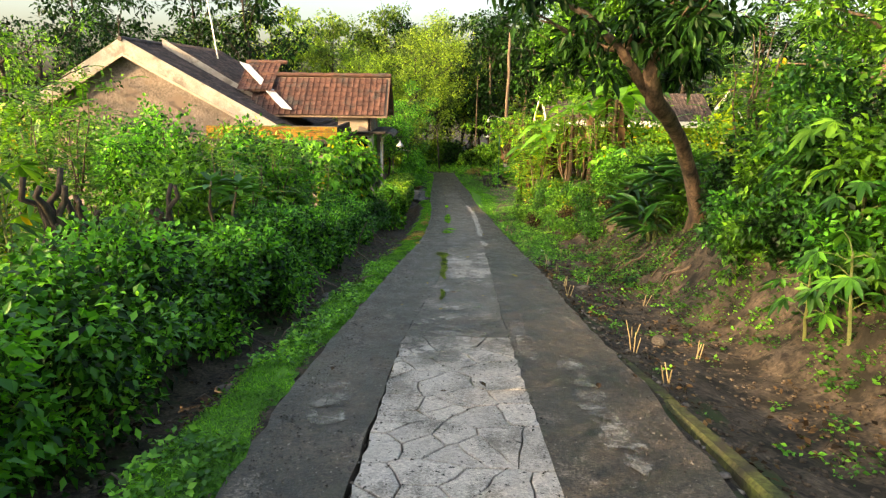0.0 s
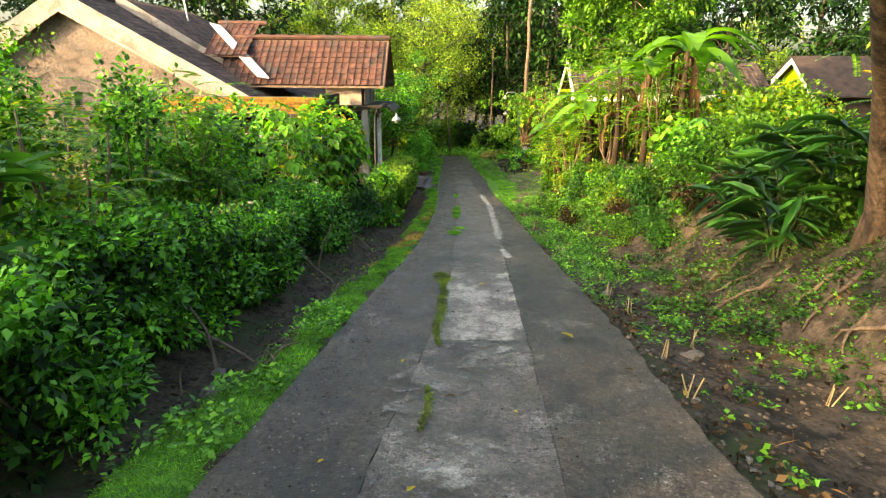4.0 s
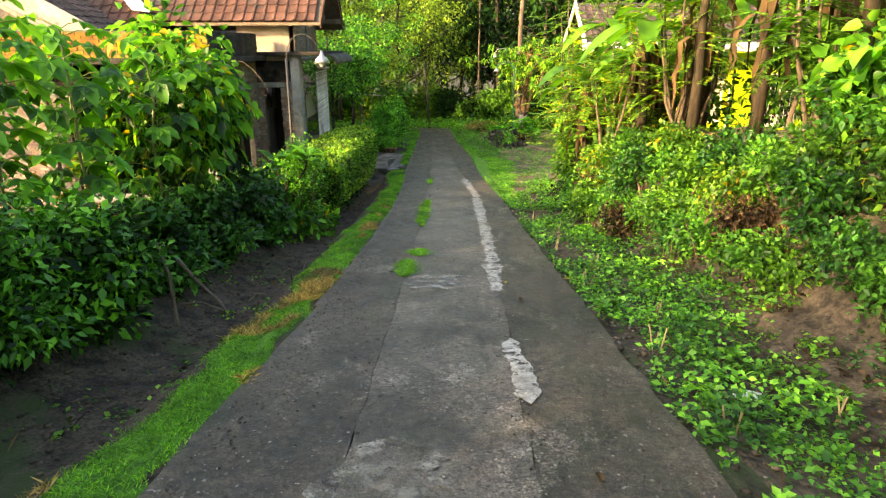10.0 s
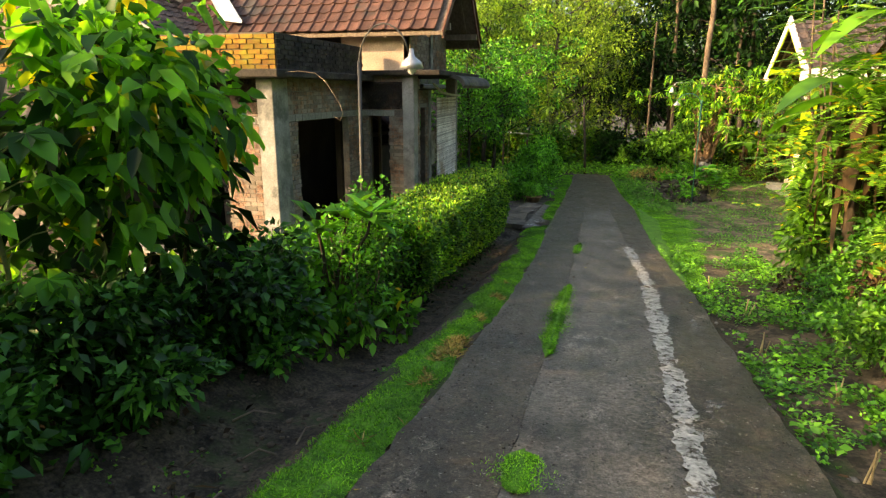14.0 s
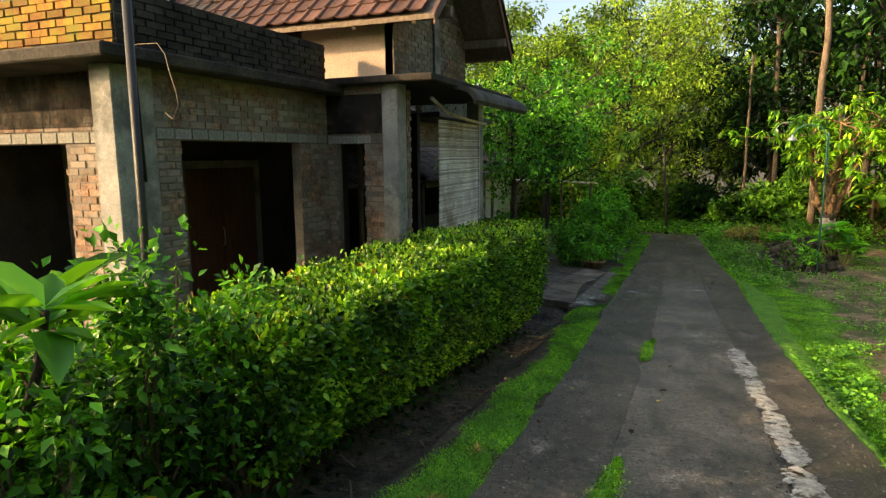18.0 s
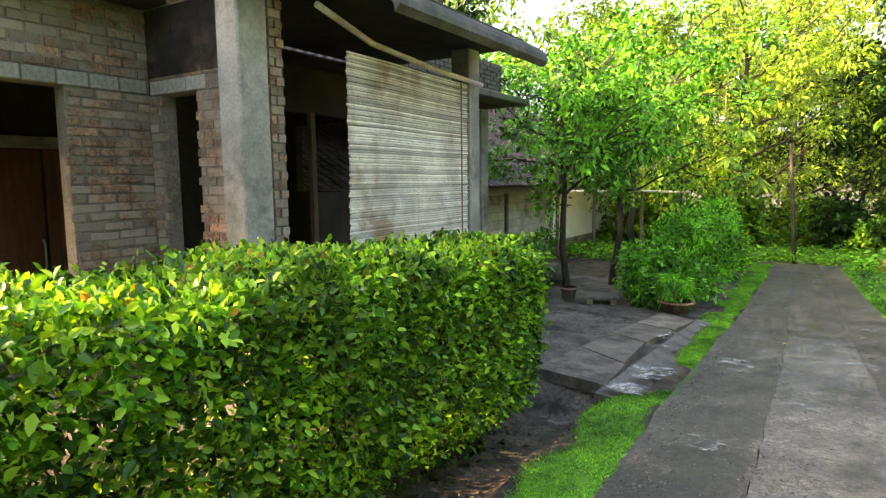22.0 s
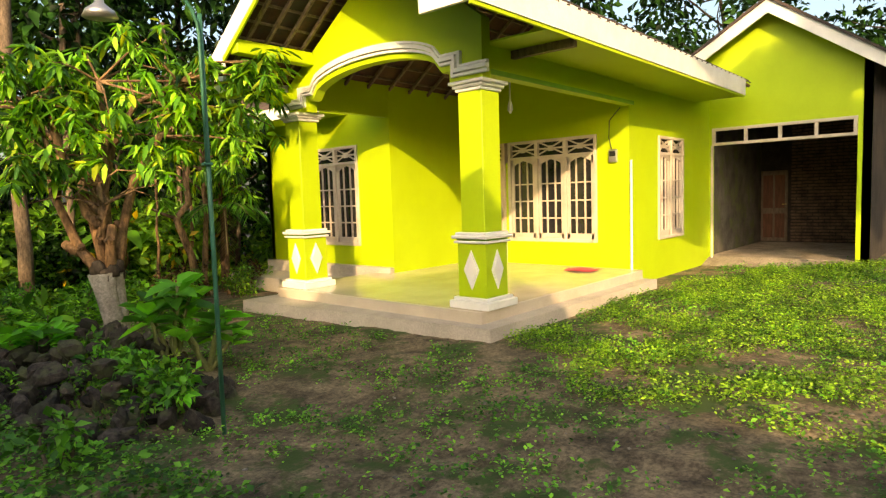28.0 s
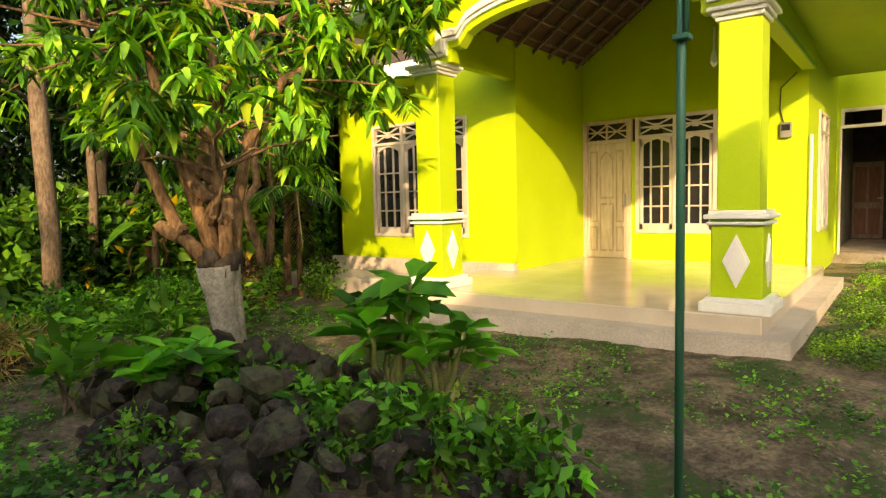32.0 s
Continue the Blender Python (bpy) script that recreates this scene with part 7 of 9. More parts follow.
cl = cl[(cl[:, 2] > np.interp(far, [0.2, 0.7, 1.3, 2.0], [2.25, 2.05, 1.95, 2.4])) | ((np.arange(len(cl)) % 14 == 0) & (cl[:, 2] > 1.5))]
NL = 13                                 # leaves hang in rosettes from the twig ends
hub, n = np.repeat(cl, NL, 0), len(cl) * NL
a = rg.uniform(0, 2 * math.pi, n)
D = np.column_stack([np.cos(a), np.sin(a), rg.uniform(-1.7, 0.25, n)])
N = unit(np.column_stack([np.cos(a) * 0.8, np.sin(a) * 0.5, np.ones(n)]) + rg.normal(size=(n, 3)) * 0.25)
s = rg.uniform(0.13, 0.27, n)
part("crown", leaf_mesh("crown", hub + rg.normal(size=(n, 3)) * 0.03, D, N, s, s * 0.3, 0.15, True, 0.22), L["mango"], mg)
pile = thing("rock_pile", "heap of dark lava rocks round the mango tree", "rocks", (2.95, 35.6, -3.9))
def rock_mesh(r_):
    """A broken lava rock: a lumpy ball cut by several flat breaks."""
    me = stone_mesh(r_, "rock", 0.25)
    co = np.array([v.co[:] for v in me.vertices])
    for k in range(9):
        nn = unit(r_.normal(size=3))
        over = np.maximum(co @ nn - r_.uniform(0.45, 0.75), 0)
        co -= over[:, None] * nn
    me.vertices.foreach_set("co", co.astype(np.float32).ravel())
    me.update()
    return me


rm = [rock_mesh(rg) for i in range(8)]
for m in rm:
    m.materials.append(M["rock"])
pinv = pile.matrix_world.inverted()
for i in range(290):
    a, q = rg.uniform(0, 2 * math.pi), math.sqrt(rg.random())
    x, y = 2.95 + q * 0.95 * math.cos(a) + 0.25 * (math.sin(a)), 35.75 + q * 2.35 * math.sin(a)
    sz = (0.055 + 0.115 * rg.random() ** 2) * (1.1 - 0.2 * q)
    ob = new("rock", rm[i % 8])
    ob.parent, ob.matrix_parent_inverse = pile, pinv
    ob.matrix_world = Matrix.Translation((x, y, lz(x, y) + 0.42 * (1 - q * q) * rg.random() ** 0.7 + sz * 0.2)) @ pose(0, 0, 0, *rg.uniform(0, 360, 3)) @ Matrix.Diagonal((sz, sz * rg.uniform(0.7, 1.2), sz * rg.uniform(0.7, 1), 1))
for i, (x, y, h, r, k) in enumerate(((2.85, 36.9, 0.5, 0.26, 45), (2.35, 37.2, 0.4, 0.22, 30))):
    shrub(556 + i, x, y, r, r, h, k, 0.22, "grass", "young sapling with large bright leaves among the rocks", "sapling", aspect=0.5, full=True, lumps=12, stems=5, low=0.3, hang=0.15, z=lz(x, y) + 0.08)
for i, (x, y, h, k) in enumerate(((3.5, 35.3, 0.85, 0.36), (3.75, 35.05, 0.5, 0.3), (2.55, 36.3, 0.45, 0.26))):
    whorled(730 + i, x, y, h, 6, 9, k, "sapling", "young sapling with large bright leaves among the rocks", "sapling", "stem", 0.45, lz(x, y) + 0.05, 0.3, 0.5)
for i in range(30):
    x, y = 2.0 + 0.9 * ((i * 0.618) % 1) + 0.9 * ((i * 0.382) % 1), 33.7 + 0.12 * i
    shrub(760 + i, x, y, 0.24, 0.26, 0.26, 90, 0.085, ("weed", "sapling", "wild")[i % 3], "low green weeds among the rocks", "rock_weed", group="weeds among the rocks", lumps=12, stems=3, z=lz(x, y) + 0.1)
shrub(563, 3.1, 34.35, 0.25, 0.3, 0.35, 350, 0.045, "gold", "small yellow-green bush beside the rocks", "yellow_bush", lumps=12, stems=5)
shrub(564, 2.5, 34.9, 0.25, 0.3, 0.28, 260, 0.05, "wild", "low green weeds among the rocks", "rock_weed", lumps=16, stems=4)
shrub(565, 2.2, 35.8, 0.3, 0.4, 0.26, 320, 0.05, "grass", "low green weeds among the rocks", "rock_weed", lumps=16, stems=4)
shrub(566, 2.6, 34.0, 0.3, 0.35, 0.26, 300, 0.05, "wild", "low green weeds among the rocks", "rock_weed", lumps=16, stems=4)

# ---- woods beyond ----
# leaf colours carry the light: gold for sunlit trees, dark for shaded woods
kinds = ("gold", "dark", "dark", "dark", "gold", "bamboo")
protos = [tree(600 + i, -24 + 9 * i, 64 + 3 * (i % 2), 11.5 + 2 * (i % 3), 3.4, 4800, 0.31, k, "tall leafy tree in the woods beyond", "darkbark", 0.14, 0.16, lumps=80, limbs=14, group="woods", name="forest_tree", hang=0.35) for i, k in enumerate(kinds)]
near = [(3.4, 48, 1), (6.2, 45, 3), (9.0, 45.5, 1), (12.5, 44.5, 3), (16, 43, 1), (20, 41, 2), (23, 36, 3), (22, 30, 2), (1.6, 54, 3), (5, 53, 1), (9, 52, 3), (14, 50, 1), (-6.5, 49, 0), (-3, 56, 5), (-9, 52, 5), (-13, 48, 4), (-16, 42, 2), (-18, 36, 1), (-12.5, 41, 2), (0.5, 60, 5), (-6, 64, 5), (6, 62, 4), (12, 60, 4), (18, 52, 3), (25, 46, 2), (30, 38, 3), (28, 28, 2), (-12, 60, 4), (-20, 55, 5), (-2, 70, 5), (4, 72, 4), (10, 74, 5), (-10, 75, 5), (18, 70, 4), (27, 62, 4), (-26, 46, 2), (-27, 34, 2), (17.5, 24, 2), (14, 12, 2), (15.5, 18, 1), (-30, 20, 4), (13, 4, 1)]
for k, (x, y, i) in enumerate(near):
    s = rng.uniform(0.75, 1.1)
    copy_thing(protos[i], Matrix.Translation((x, y, lz(x, y) - 0.05)) @ pose(0, 0, 0, 0, 0, rng.uniform(0, 360)) @ Matrix.Scale(s, 4))
under = [shrub(650 + i, -30 + 6 * i, 58, 1.6, 1.6, 1.9, 1700, 0.23, k, "dense undergrowth at the edge of the woods", "undergrowth", group="undergrowth", lumps=40, full=False, stems=4) for i, k in enumerate(("wild", "dark", "lime", "gold"))]
for k in range(64):
    a = k / 64
    x, y = np.interp(a, [0, 0.25, 0.5, 0.75, 1], [-14, -3.2, 2.6, 9, 24]) + rng.uniform(-0.6, 0.6), np.interp(a, [0, 0.25, 0.5, 0.75, 1], [50, 43, 43.5, 43.4, 40]) + rng.uniform(-0.5, 2.5)
    if abs(x + 0.4) < 1.1 and y < 47:
        y += 5
    copy_thing(under[(0, 2, 1, 2, 0)[k % 5] if x > 1 else (3, 2, 0)[k % 3]], Matrix.Translation((x, y, lz(x, y) - 0.05)) @ pose(0, 0, 0, 0, 0, rng.uniform(0, 360)) @ Matrix.Scale(rng.uniform(0.55, 1.05), 4))
for i, (x, y, h, r, lean) in enumerate(((4.1, 42.2, 9.0, 0.13, 0.1), (3.5, 46.5, 8, 0.1, -0.3), (2.2, 45, 6.5, 0.06, 0.1), (5.4, 44.0, 7, 0.08, 0.3), (7.6, 43.2, 6, 0.07, -0.2), (8.6, 42.8, 5, 0.06, 0.5))):
    t = thing("bare_trunk", "tall straight tree trunk at the edge of the woods", "tree", (x, y, lz(x, y)), group="bare trunks")
    part("trunk", Mesh().tube(*limb(np.random.default_rng(700 + i), (0, 0, -0.1), (lean, 0, h), r, r * 0.7, 8, 0.012), 10), M["bark"], t, smooth=True)
st = thing("pruned_tree", "bare bent tree stem with cut limbs beside the woods", "tree", (6.5, 40.6, lz(6.5, 40.6)))
g2 = lz(6.5, 40.6)
part("trunk", Mesh().tube([(0.05, 0, -0.1), (-0.08, 0, -3.2 - g2), (-0.33, 0, -2.46 - g2), (-0.07, 0, -2.2 - g2), (-0.1, 0, -1.7 - g2), (0.05, 0, -1.0 - g2), (0.1, 0.1, -0.1 - g2)], [0.08, 0.07, 0.068, 0.062, 0.055, 0.045, 0.025], 10), M["mangobark"], st, "", True)
part("limb", Mesh().tube([(-0.33, 0, -2.46 - g2), (-0.6, 0, -2.36 - g2), (-0.85, 0.1, -2.2 - g2)], [0.035, 0.028, 0.018], 7), M["mangobark"], st, "", True)
for i, (x, y, h, r) in enumerate(((6.85, 40.9, 3.0, 0.055), (7.4, 41.2, 3.3, 0.07), (7.0, 41.8, 3.0, 0.035), (6.2, 41.6, 2.6, 0.03))):
    t = thing("bare_trunk", "sunlit tan tree trunk beside the house", "tree", (x, y, lz(x, y)), group="bare trunks")
    part("trunk", Mesh().tube(*limb(np.random.default_rng(790 + i), (0, 0, -0.1), (0.1, 0, h), r, r * 0.8, 8, 0.02), 10), M["mangobark"], t, smooth=True)
tree(794, 6.9, 41.0, 4.6, 1.15, 3200, 0.15, "mango", "leafy tree with drooping leaves beside the house", "mangobark", 0.06, 0.5, (0.1, 0), lumps=44, limbs=10, hang=0.9, aspect=0.3, full=True)
rg2 = np.random.default_rng(795)
pm = thing("young_palm", "young palm with green fronds and one dead brown frond", "palm", (7.1, 40.5, lz(7.1, 40.5)))
part("trunk", Mesh().tube([(0, 0, -0.05), (0, 0, 1.75)], [0.05, 0.035], 8), M["mangobark"], pm, smooth=True)
for i in range(8):
    a = i * 2.4
    o = np.array([math.cos(a), math.sin(a), 0])
    dead_ = i == 7
    rib = [np.array([0, 0, 1.72]) + o * 0.75 * q * (0.4 if dead_ else 1) + np.array([0, 0, (-0.9 * q if dead_ else 0.45 * q - 0.6 * q * q)]) for q in np.linspace(0, 1, 9)]
    fr = part("frond", Mesh().tube(rib, 0.008, 4), M["stem" if not dead_ else "straw"], pm, "dead brown hanging frond" if dead_ else "")
    P_, D_ = [], []
    for q in range(1, 9):
        side = unit(np.cross(rib[q] - rib[q - 1], np.array([0, 0, 1.0])))
        for w in (-1, 1):
            for e in (0.0, 0.5):
                P_.append(rib[q] * (1 - e) + rib[q - 1] * e)
                D_.append(side * w + unit(rib[q] - rib[q - 1]) * 0.7 + np.array([0, 0, -0.25]))
    k = len(P_)
    part("leaflet", leaf_mesh("leaflet", np.array(P_), np.array(D_), np.tile([0, 0, 1.0], (k, 1)) + rg2.normal(size=(k, 3)) * 0.2, np.full(k, 0.3), np.full(k, 0.03), 0.2, True, 0.25), L["dead" if dead_ else "weed"], fr)
# low growth, partly in the sunlit weed colour
for i in range(16):
    x, y = 2.9 + 0.33 * i, 39.8 + 0.3 * ((i * 5) % 4)
    shrub(800 + i, x, y, 0.35, 0.35, 0.45 + 0.1 * (i % 3), 420, 0.07, ("yardweed", "weed", "citrus" if i < 8 else "dead")[i % 3], "brown dead growth beside the house" if i % 3 == 2 and i > 7 else "bright low growth behind the mango tree", "low_growth", group="growth behind the mango", lumps=16, stems=4)
for i, (x, y) in enumerate(((7.2, 42.6), (6.0, 42.9), (10.5, 42.6))):
    banana(710 + i, x, y, 1.3, 5, 1.3, 7)

# ---- grass, weeds and litter ----
def verge_w(y):
    w = np.clip(0.4 + 0.11 * wobble(y, y, 1.2) + 0.08 * wobble(y * 3, y * 2, 1.0) + 0.1 * soft(8, 3, y), 0.12, 1)
    w = np.where((y > 28.2) & (y < 32.2), np.minimum(w, 0.26 + 0.04 * wobble(y, y, 2)), w)
    return w * (1 - soft(27.8, 28.2, y) * soft(29.5, 29.1, y) * 0.97)


def verge_in(y):
    return np.clip(0.03 + 0.06 * wobble(y * 1.9, y * 0.7, 1.0) + 0.03 * wobble(y * 5.5, y * 2, 1.0), 0.0, 0.16)


def yard_w(y):
    return np.interp(y, [22.5, 23, 26, 30, 33, 40], [0.02, 0.3, 0.9, 1.2, 0.6, 0.25]) * (1 + 0.2 * wobble(y, y * 1.7, 1.5))


def hump(u, high):
    return high * np.sin(np.pi * np.clip(u, 0, 1)) ** 0.6


def turf(name, label, y0, y1, edge, side, width, high):
    """A low cushion of turf beside the lane."""
    ys_, us_ = np.arange(y0, y1, 0.06), np.linspace(0, 1, 9)
    Y, U = np.meshgrid(ys_, us_, indexing="ij")
    X = edge(Y) + side * (U * (width(Y) + 0.04) - 0.04 + 0.02 * wobble(Y * 5, Y * 3, 1.3) * (1 - U))
    Z = np.maximum(ground_z(X, Y), np.where(U < 0.3, road_z(Y) + 0.02, -99)) - 0.012 + hump(U, high)
    k = len(us_)
    i = (np.arange(len(ys_) - 1)[:, None] * k + np.arange(k - 1)).reshape(-1)
    f = np.stack([i, i + k, i + k + 1, i + 1], -1)
    tagged(part(name, quick_mesh(name, np.stack([X, Y, Z], -1).reshape(-1, 3), f if side > 0 else f[:, ::-1], True), M["turf"]), label, "turf", kind="stuff")


turf("verge_turf", "mossy bright green turf along the lane", -3, 39.5, lambda y: left_x(y) - verge_in(y), -1, lambda y: verge_w(y) - verge_in(y), 0.035)
turf("yard_turf", "mossy bright green turf on the yard side", 22.6, 39.5, right_x, 1, yard_w, 0.03)
vy, vu = rng.uniform(-1, 39.5, 130000), rng.random(130000)
vx = left_x(vy) + 0.03 - verge_in(vy) - vu * (verge_w(vy) + 0.03 * rng.normal(size=130000) + 0.02 - verge_in(vy))
keep = verge_w(vy) > 0.06
straw = wobble(vy * 2.6, vx * 6, 1.0) + 0.6 * wobble(vy * 7, vx * 11, 1.0)
dry = ((np.abs(vy - 15.45) < 1.0) & (np.abs(vu - 0.42 + 0.12 * (vy - 15.2)) < 0.38) & (straw > -0.3)) | ((vy > 17) & (vy < 22) & (vu < 0.4) & (straw > 0.35)) | ((vy > 11) & (vy < 14.4) & (straw > 1.0))
tagged(part("grass_verge", blades(rng, "grass_verge", np.column_stack([vx, vy])[keep & ~dry], 0.032, L["grass"], 0.9, 0.08, lift=hump(vu, 0.035)[keep & ~dry]), None), "bright short grass along the lane edge", "grass", kind="stuff")
tagged(part("dry_grass", blades(rng, "dry_grass", np.column_stack([vx, vy])[keep & dry], 0.068, L["drygrass"], 1.3, 0.08, lift=hump(vu, 0.035)[keep & dry]), None), "straw-coloured dry grass on the verge", "grass", kind="stuff")
gy, gu = rng.uniform(22.7, 36, 60000), rng.random(60000)
gx = right_x(gy) - 0.02 + gu * yard_w(gy) * 0.8
tagged(part("yard_grass", blades(rng, "yard_grass", np.column_stack([gx, gy]), 0.03, L["grass"], 0.9, 0.08, lift=hump(gu, 0.03)), None), "bright short grass on the yard side of the lane", "grass", kind="stuff")
# tufts in the lane's seam
spots = []
for cx_, y0, y1, w in ((0.02, 8.8, 11.6, 0.045), (0.1, 16.2, 17.0, 0.11), (0.2, 17.2, 17.6, 0.12), (0.15, 19.4, 22.3, 0.09), (0.14, 24.9, 26.0, 0.06), (-0.02, 11.3, 12.0, 0.1), (0.0, 7.2, 7.9, 0.025)):
    n = int((y1 - y0) * w * 42000)
    q = rng.uniform(y0, y1, n)
    mid_ = np.sin((q - y0) / (y1 - y0) * math.pi) ** 0.5
    spots.append(np.column_stack([cx_ + rng.normal(size=n) * w * 0.6 * mid_ + 0.03 * wobble(q, q, 2.0), q]))
xy = np.concatenate(spots)
old = xy[:, 1] < 13
tagged(part("dry_seam_grass", blades(rng, "dry_seam_grass", xy[old], 0.024, L["seam"], 1.0, 0.08, lift=0.1), None), "yellowish grass tufts growing in the lane's seam", "grass", kind="stuff")
xy = xy[~old]
tagged(part("seam_grass", blades(rng, "seam_grass", xy, 0.022, L["grass"], 0.9, 0.09, lift=0.1), None), "mossy grass tufts growing in the lane's seam", "grass", kind="stuff")
right = lambda x, y: x > right_x(y) + 0.03
off_rocks = lambda x, y: ((x - 2.95) / 1.0) ** 2 + ((y - 35.75) / 2.3) ** 2 > 0.9
cover(801, "roadside_weed", "lush low weeds beside the lane", np.concatenate([scatter(rng, 4600, 1.5, 3.1, 13.0, 27, -0.15, 1.6, right), scatter(rng, 420, 1.6, 3.0, 10.2, 13.2, 0.15, 2.0, right)]), 0.047, 7, "weed", high=0.1)
cover(802, "bank_weeds", "sparse weeds on the earth bank", np.concatenate([scatter(rng, 900, 1.75, 3.3, 1, 11.5, 0.15, 1.7, right), scatter(rng, 2600, 3.2, 4.6, 1, 11.5, 0.0, 1.7, right)]), 0.045, 6, "weed")
cover(803, "bank_creepers", "creeping weeds on the earth bank", scatter(rng, 6000, 2.4, 4.8, 10, 25, 0.22, 1.8, right), 0.05, 6, "wild")
cover(804, "yard_weed", "small weeds over the bare yard", scatter(rng, 30000, 1.9, 16, 27, 41, -0.1, 1.6, lambda x, y: (x > right_x(y) + 0.8 * yard_w(y)) & ~((x > 5.8) & (y > 33.3)) & off_rocks(x, y)), 0.032, 5, "weed", high=0.07)
cover(805, "lane_clover", "lush low plants beside the lane's end", scatter(rng, 3900, 0.6, 2.9, 31.8, 40, -0.5, 1.0, lambda x, y: right(x, y) & (x < right_x(y) + 1.1 + 0.2 * wobble(x, y, 1)) & off_rocks(x, y)), 0.05, 6, "weed", high=0.12)
# denser, yellower weeds paint the pool of sun on the yard
cover(806, "sunny_weed", "weeds coloured yellow-green for the sun patch in the yard", scatter(rng, 90000, 3.5, 18, 24.5, 33.3, -0.25, 1.3, lambda x, y: ((x - 10) / 5.2) ** 2 + ((y - 30) / 3.6) ** 2 + 0.35 * wobble(x, y, 0.9) < 1), 0.03, 5, "yardweed", high=0.09)
cover(812, "field_weed", "rank weeds over the open ground behind the bank", np.concatenate([scatter(rng, 4500, 8, 26, -6, 25, -0.2, 0.5), scatter(rng, 4500, -26, -9, -6, 21, -0.2, 0.5)]), 0.2, 5, "wild", high=0.25)
cover(807, "ditch_weed", "small weeds in the ditch", scatter(rng, 900, -2.0, -1.1, 0, 27, 0.3, 1.5), 0.04, 5, "wild")
cover(808, "garden_weed", "rank weeds under the garden shrubs", scatter(rng, 5200, -9, -2.6, -1, 22, -0.4, 1.0), 0.09, 5, "wild", high=0.2)
cover(809, "woods_weed", "rank weeds at the edge of the woods", scatter(rng, 5000, -8, 12, 38.5, 46, -0.6, 1.0, lambda x, y: ~((x > 5.5) & (y < 41.8)) & ~((x > -1) & (x < 0.9) & (y < 40.5))), 0.13, 6, "grass", high=0.3)
ly, lu = rng.uniform(22.8, 39.5, 62000), rng.random(62000)
lx_ = right_x(ly) - 0.02 + lu * yard_w(ly)
tagged(part("lane_grass", blades(rng, "lane_grass", np.column_stack([lx_, ly]), 0.03, L["grass"], 0.9, 0.08, lift=hump(lu, 0.03)), None), "bright short grass on the yard side", "grass", kind="stuff")
cover(810, "leaf_litter", "brown fallen leaves on the bank and in the ditch", np.concatenate([scatter(rng, 700, 2.6, 5, 10, 18, 0.1, 1.2), scatter(rng, 350, -2.2, -1.2, 0, 27, 0.2, 1.2), scatter(rng, 1500, 1.6, 3.4, 1, 12, 0.0, 1.6)]), 0.05, 2, "dead", category="litter")
cover(811, "twig_litter", "fine dead twigs and stalks on the bank", np.concatenate([scatter(rng, 900, 1.6, 4.2, 1, 16, 0.0, 1.5), scatter(rng, 500, -2.2, -1.2, 0, 27, 0.1, 1.5)]), 0.13, 1, "dead", aspect=0.07, category="litter")
# unseen trees added behind the start to cast shade on the lane and the bank
for i, (x, y, h, r) in enumerate(((-8.0, -4.5, 8.5, 2.8), (-10.5, -1.5, 9.0, 2.8), (-13.5, -0.5, 9.5, 3.0), (-5.0, -7.5, 8.5, 2.6), (-9.5, 4.0, 8.2, 2.5))):
    tree(850 + i, x, y, h, r, 5000, 0.17, "wild", "unseen tall tree added behind the start for its shade", "darkbark", 0.14, 0.3, lumps=60, limbs=12, group="garden trees")
wy = rng.uniform(-1, 10, 1500)
cover(813, "verge_weed", "leafy weeds in the grass verge", np.column_stack([left_x(wy) - 0.03 - rng.random(1500) * verge_w(wy), wy])[wobble(wy, wy * 2, 1.1) > -0.1], 0.045, 5, "weed", high=0.09)
cover(814, "bank_top_weed", "low creepers on the upper bank", scatter(rng, 2600, 3.1, 5.4, 9.8, 16.8, 0.0, 1.5), 0.045, 6, "shade", high=0.08)
cover(815, "bank_top_litter", "brown dead leaves on the upper bank", scatter(rng, 1500, 3.0, 5.4, 9.8, 17.5, -0.1, 1.7), 0.055, 3, "dead", category="litter")

M["wornpatch"] = road_mat("worn_pale_skin", (0.12, 0.108, 0.085), (0.24, 0.225, 0.19), (0.42, 0.4, 0.355), (0.45, 0.56), 0.4)
n_, b_ = nodes_of(M["wornpatch"])
n_.links.new(ramp(n_, noise_tex(n_, 4, 9, 0.78), [(0.47, (0, 0, 0)), (0.6, (1, 1, 1))]), b_.inputs["Alpha"])

# ---- worn patches, seams and loose matter on the lane ----
def patch_strip(seed, xf, y0, y1, w, material, name, label, lift=0.036, thick=0.004):
    """A thin irregular smear of cement on the lane."""
    rg = np.random.default_rng(seed)
    k = max(5, int((y1 - y0) / 0.035))
    v, f = [], []
    ph = rg.uniform(0, 9)
    for i in range(k + 1):
        y = y0 + (y1 - y0) * i / k
        e = min(1, 3.2 * math.sin(math.pi * i / k)) if 0 < i < k else 0.02
        a = w * e * (0.8 + 0.16 * math.sin(y * 9 + ph) + 0.1 * rg.normal())
        b = w * e * (0.8 + 0.16 * math.sin(y * 7 + ph * 2) + 0.1 * rg.normal())
        c, z = float(xf(y)), float(road_z(y)) + lift
        for x in (c - abs(a), c, c + abs(b)):
            v.append((x, y, z + (thick if x == c else 0) + 0.001))
    for i in range(k):
        f += [(3 * i + j, 3 * i + j + 1, 3 * i + j + 4, 3 * i + j + 3) for j in range(2)]
    ob = part(name, Mesh().add(v, f), material, road, label)
    return ob


line_x = lambda y: np.interp(y, [15, 16, 17.5, 19.2, 22.9, 25.9], [0.95, 0.98, 1.04, 1.08, 1.13, 0.99])
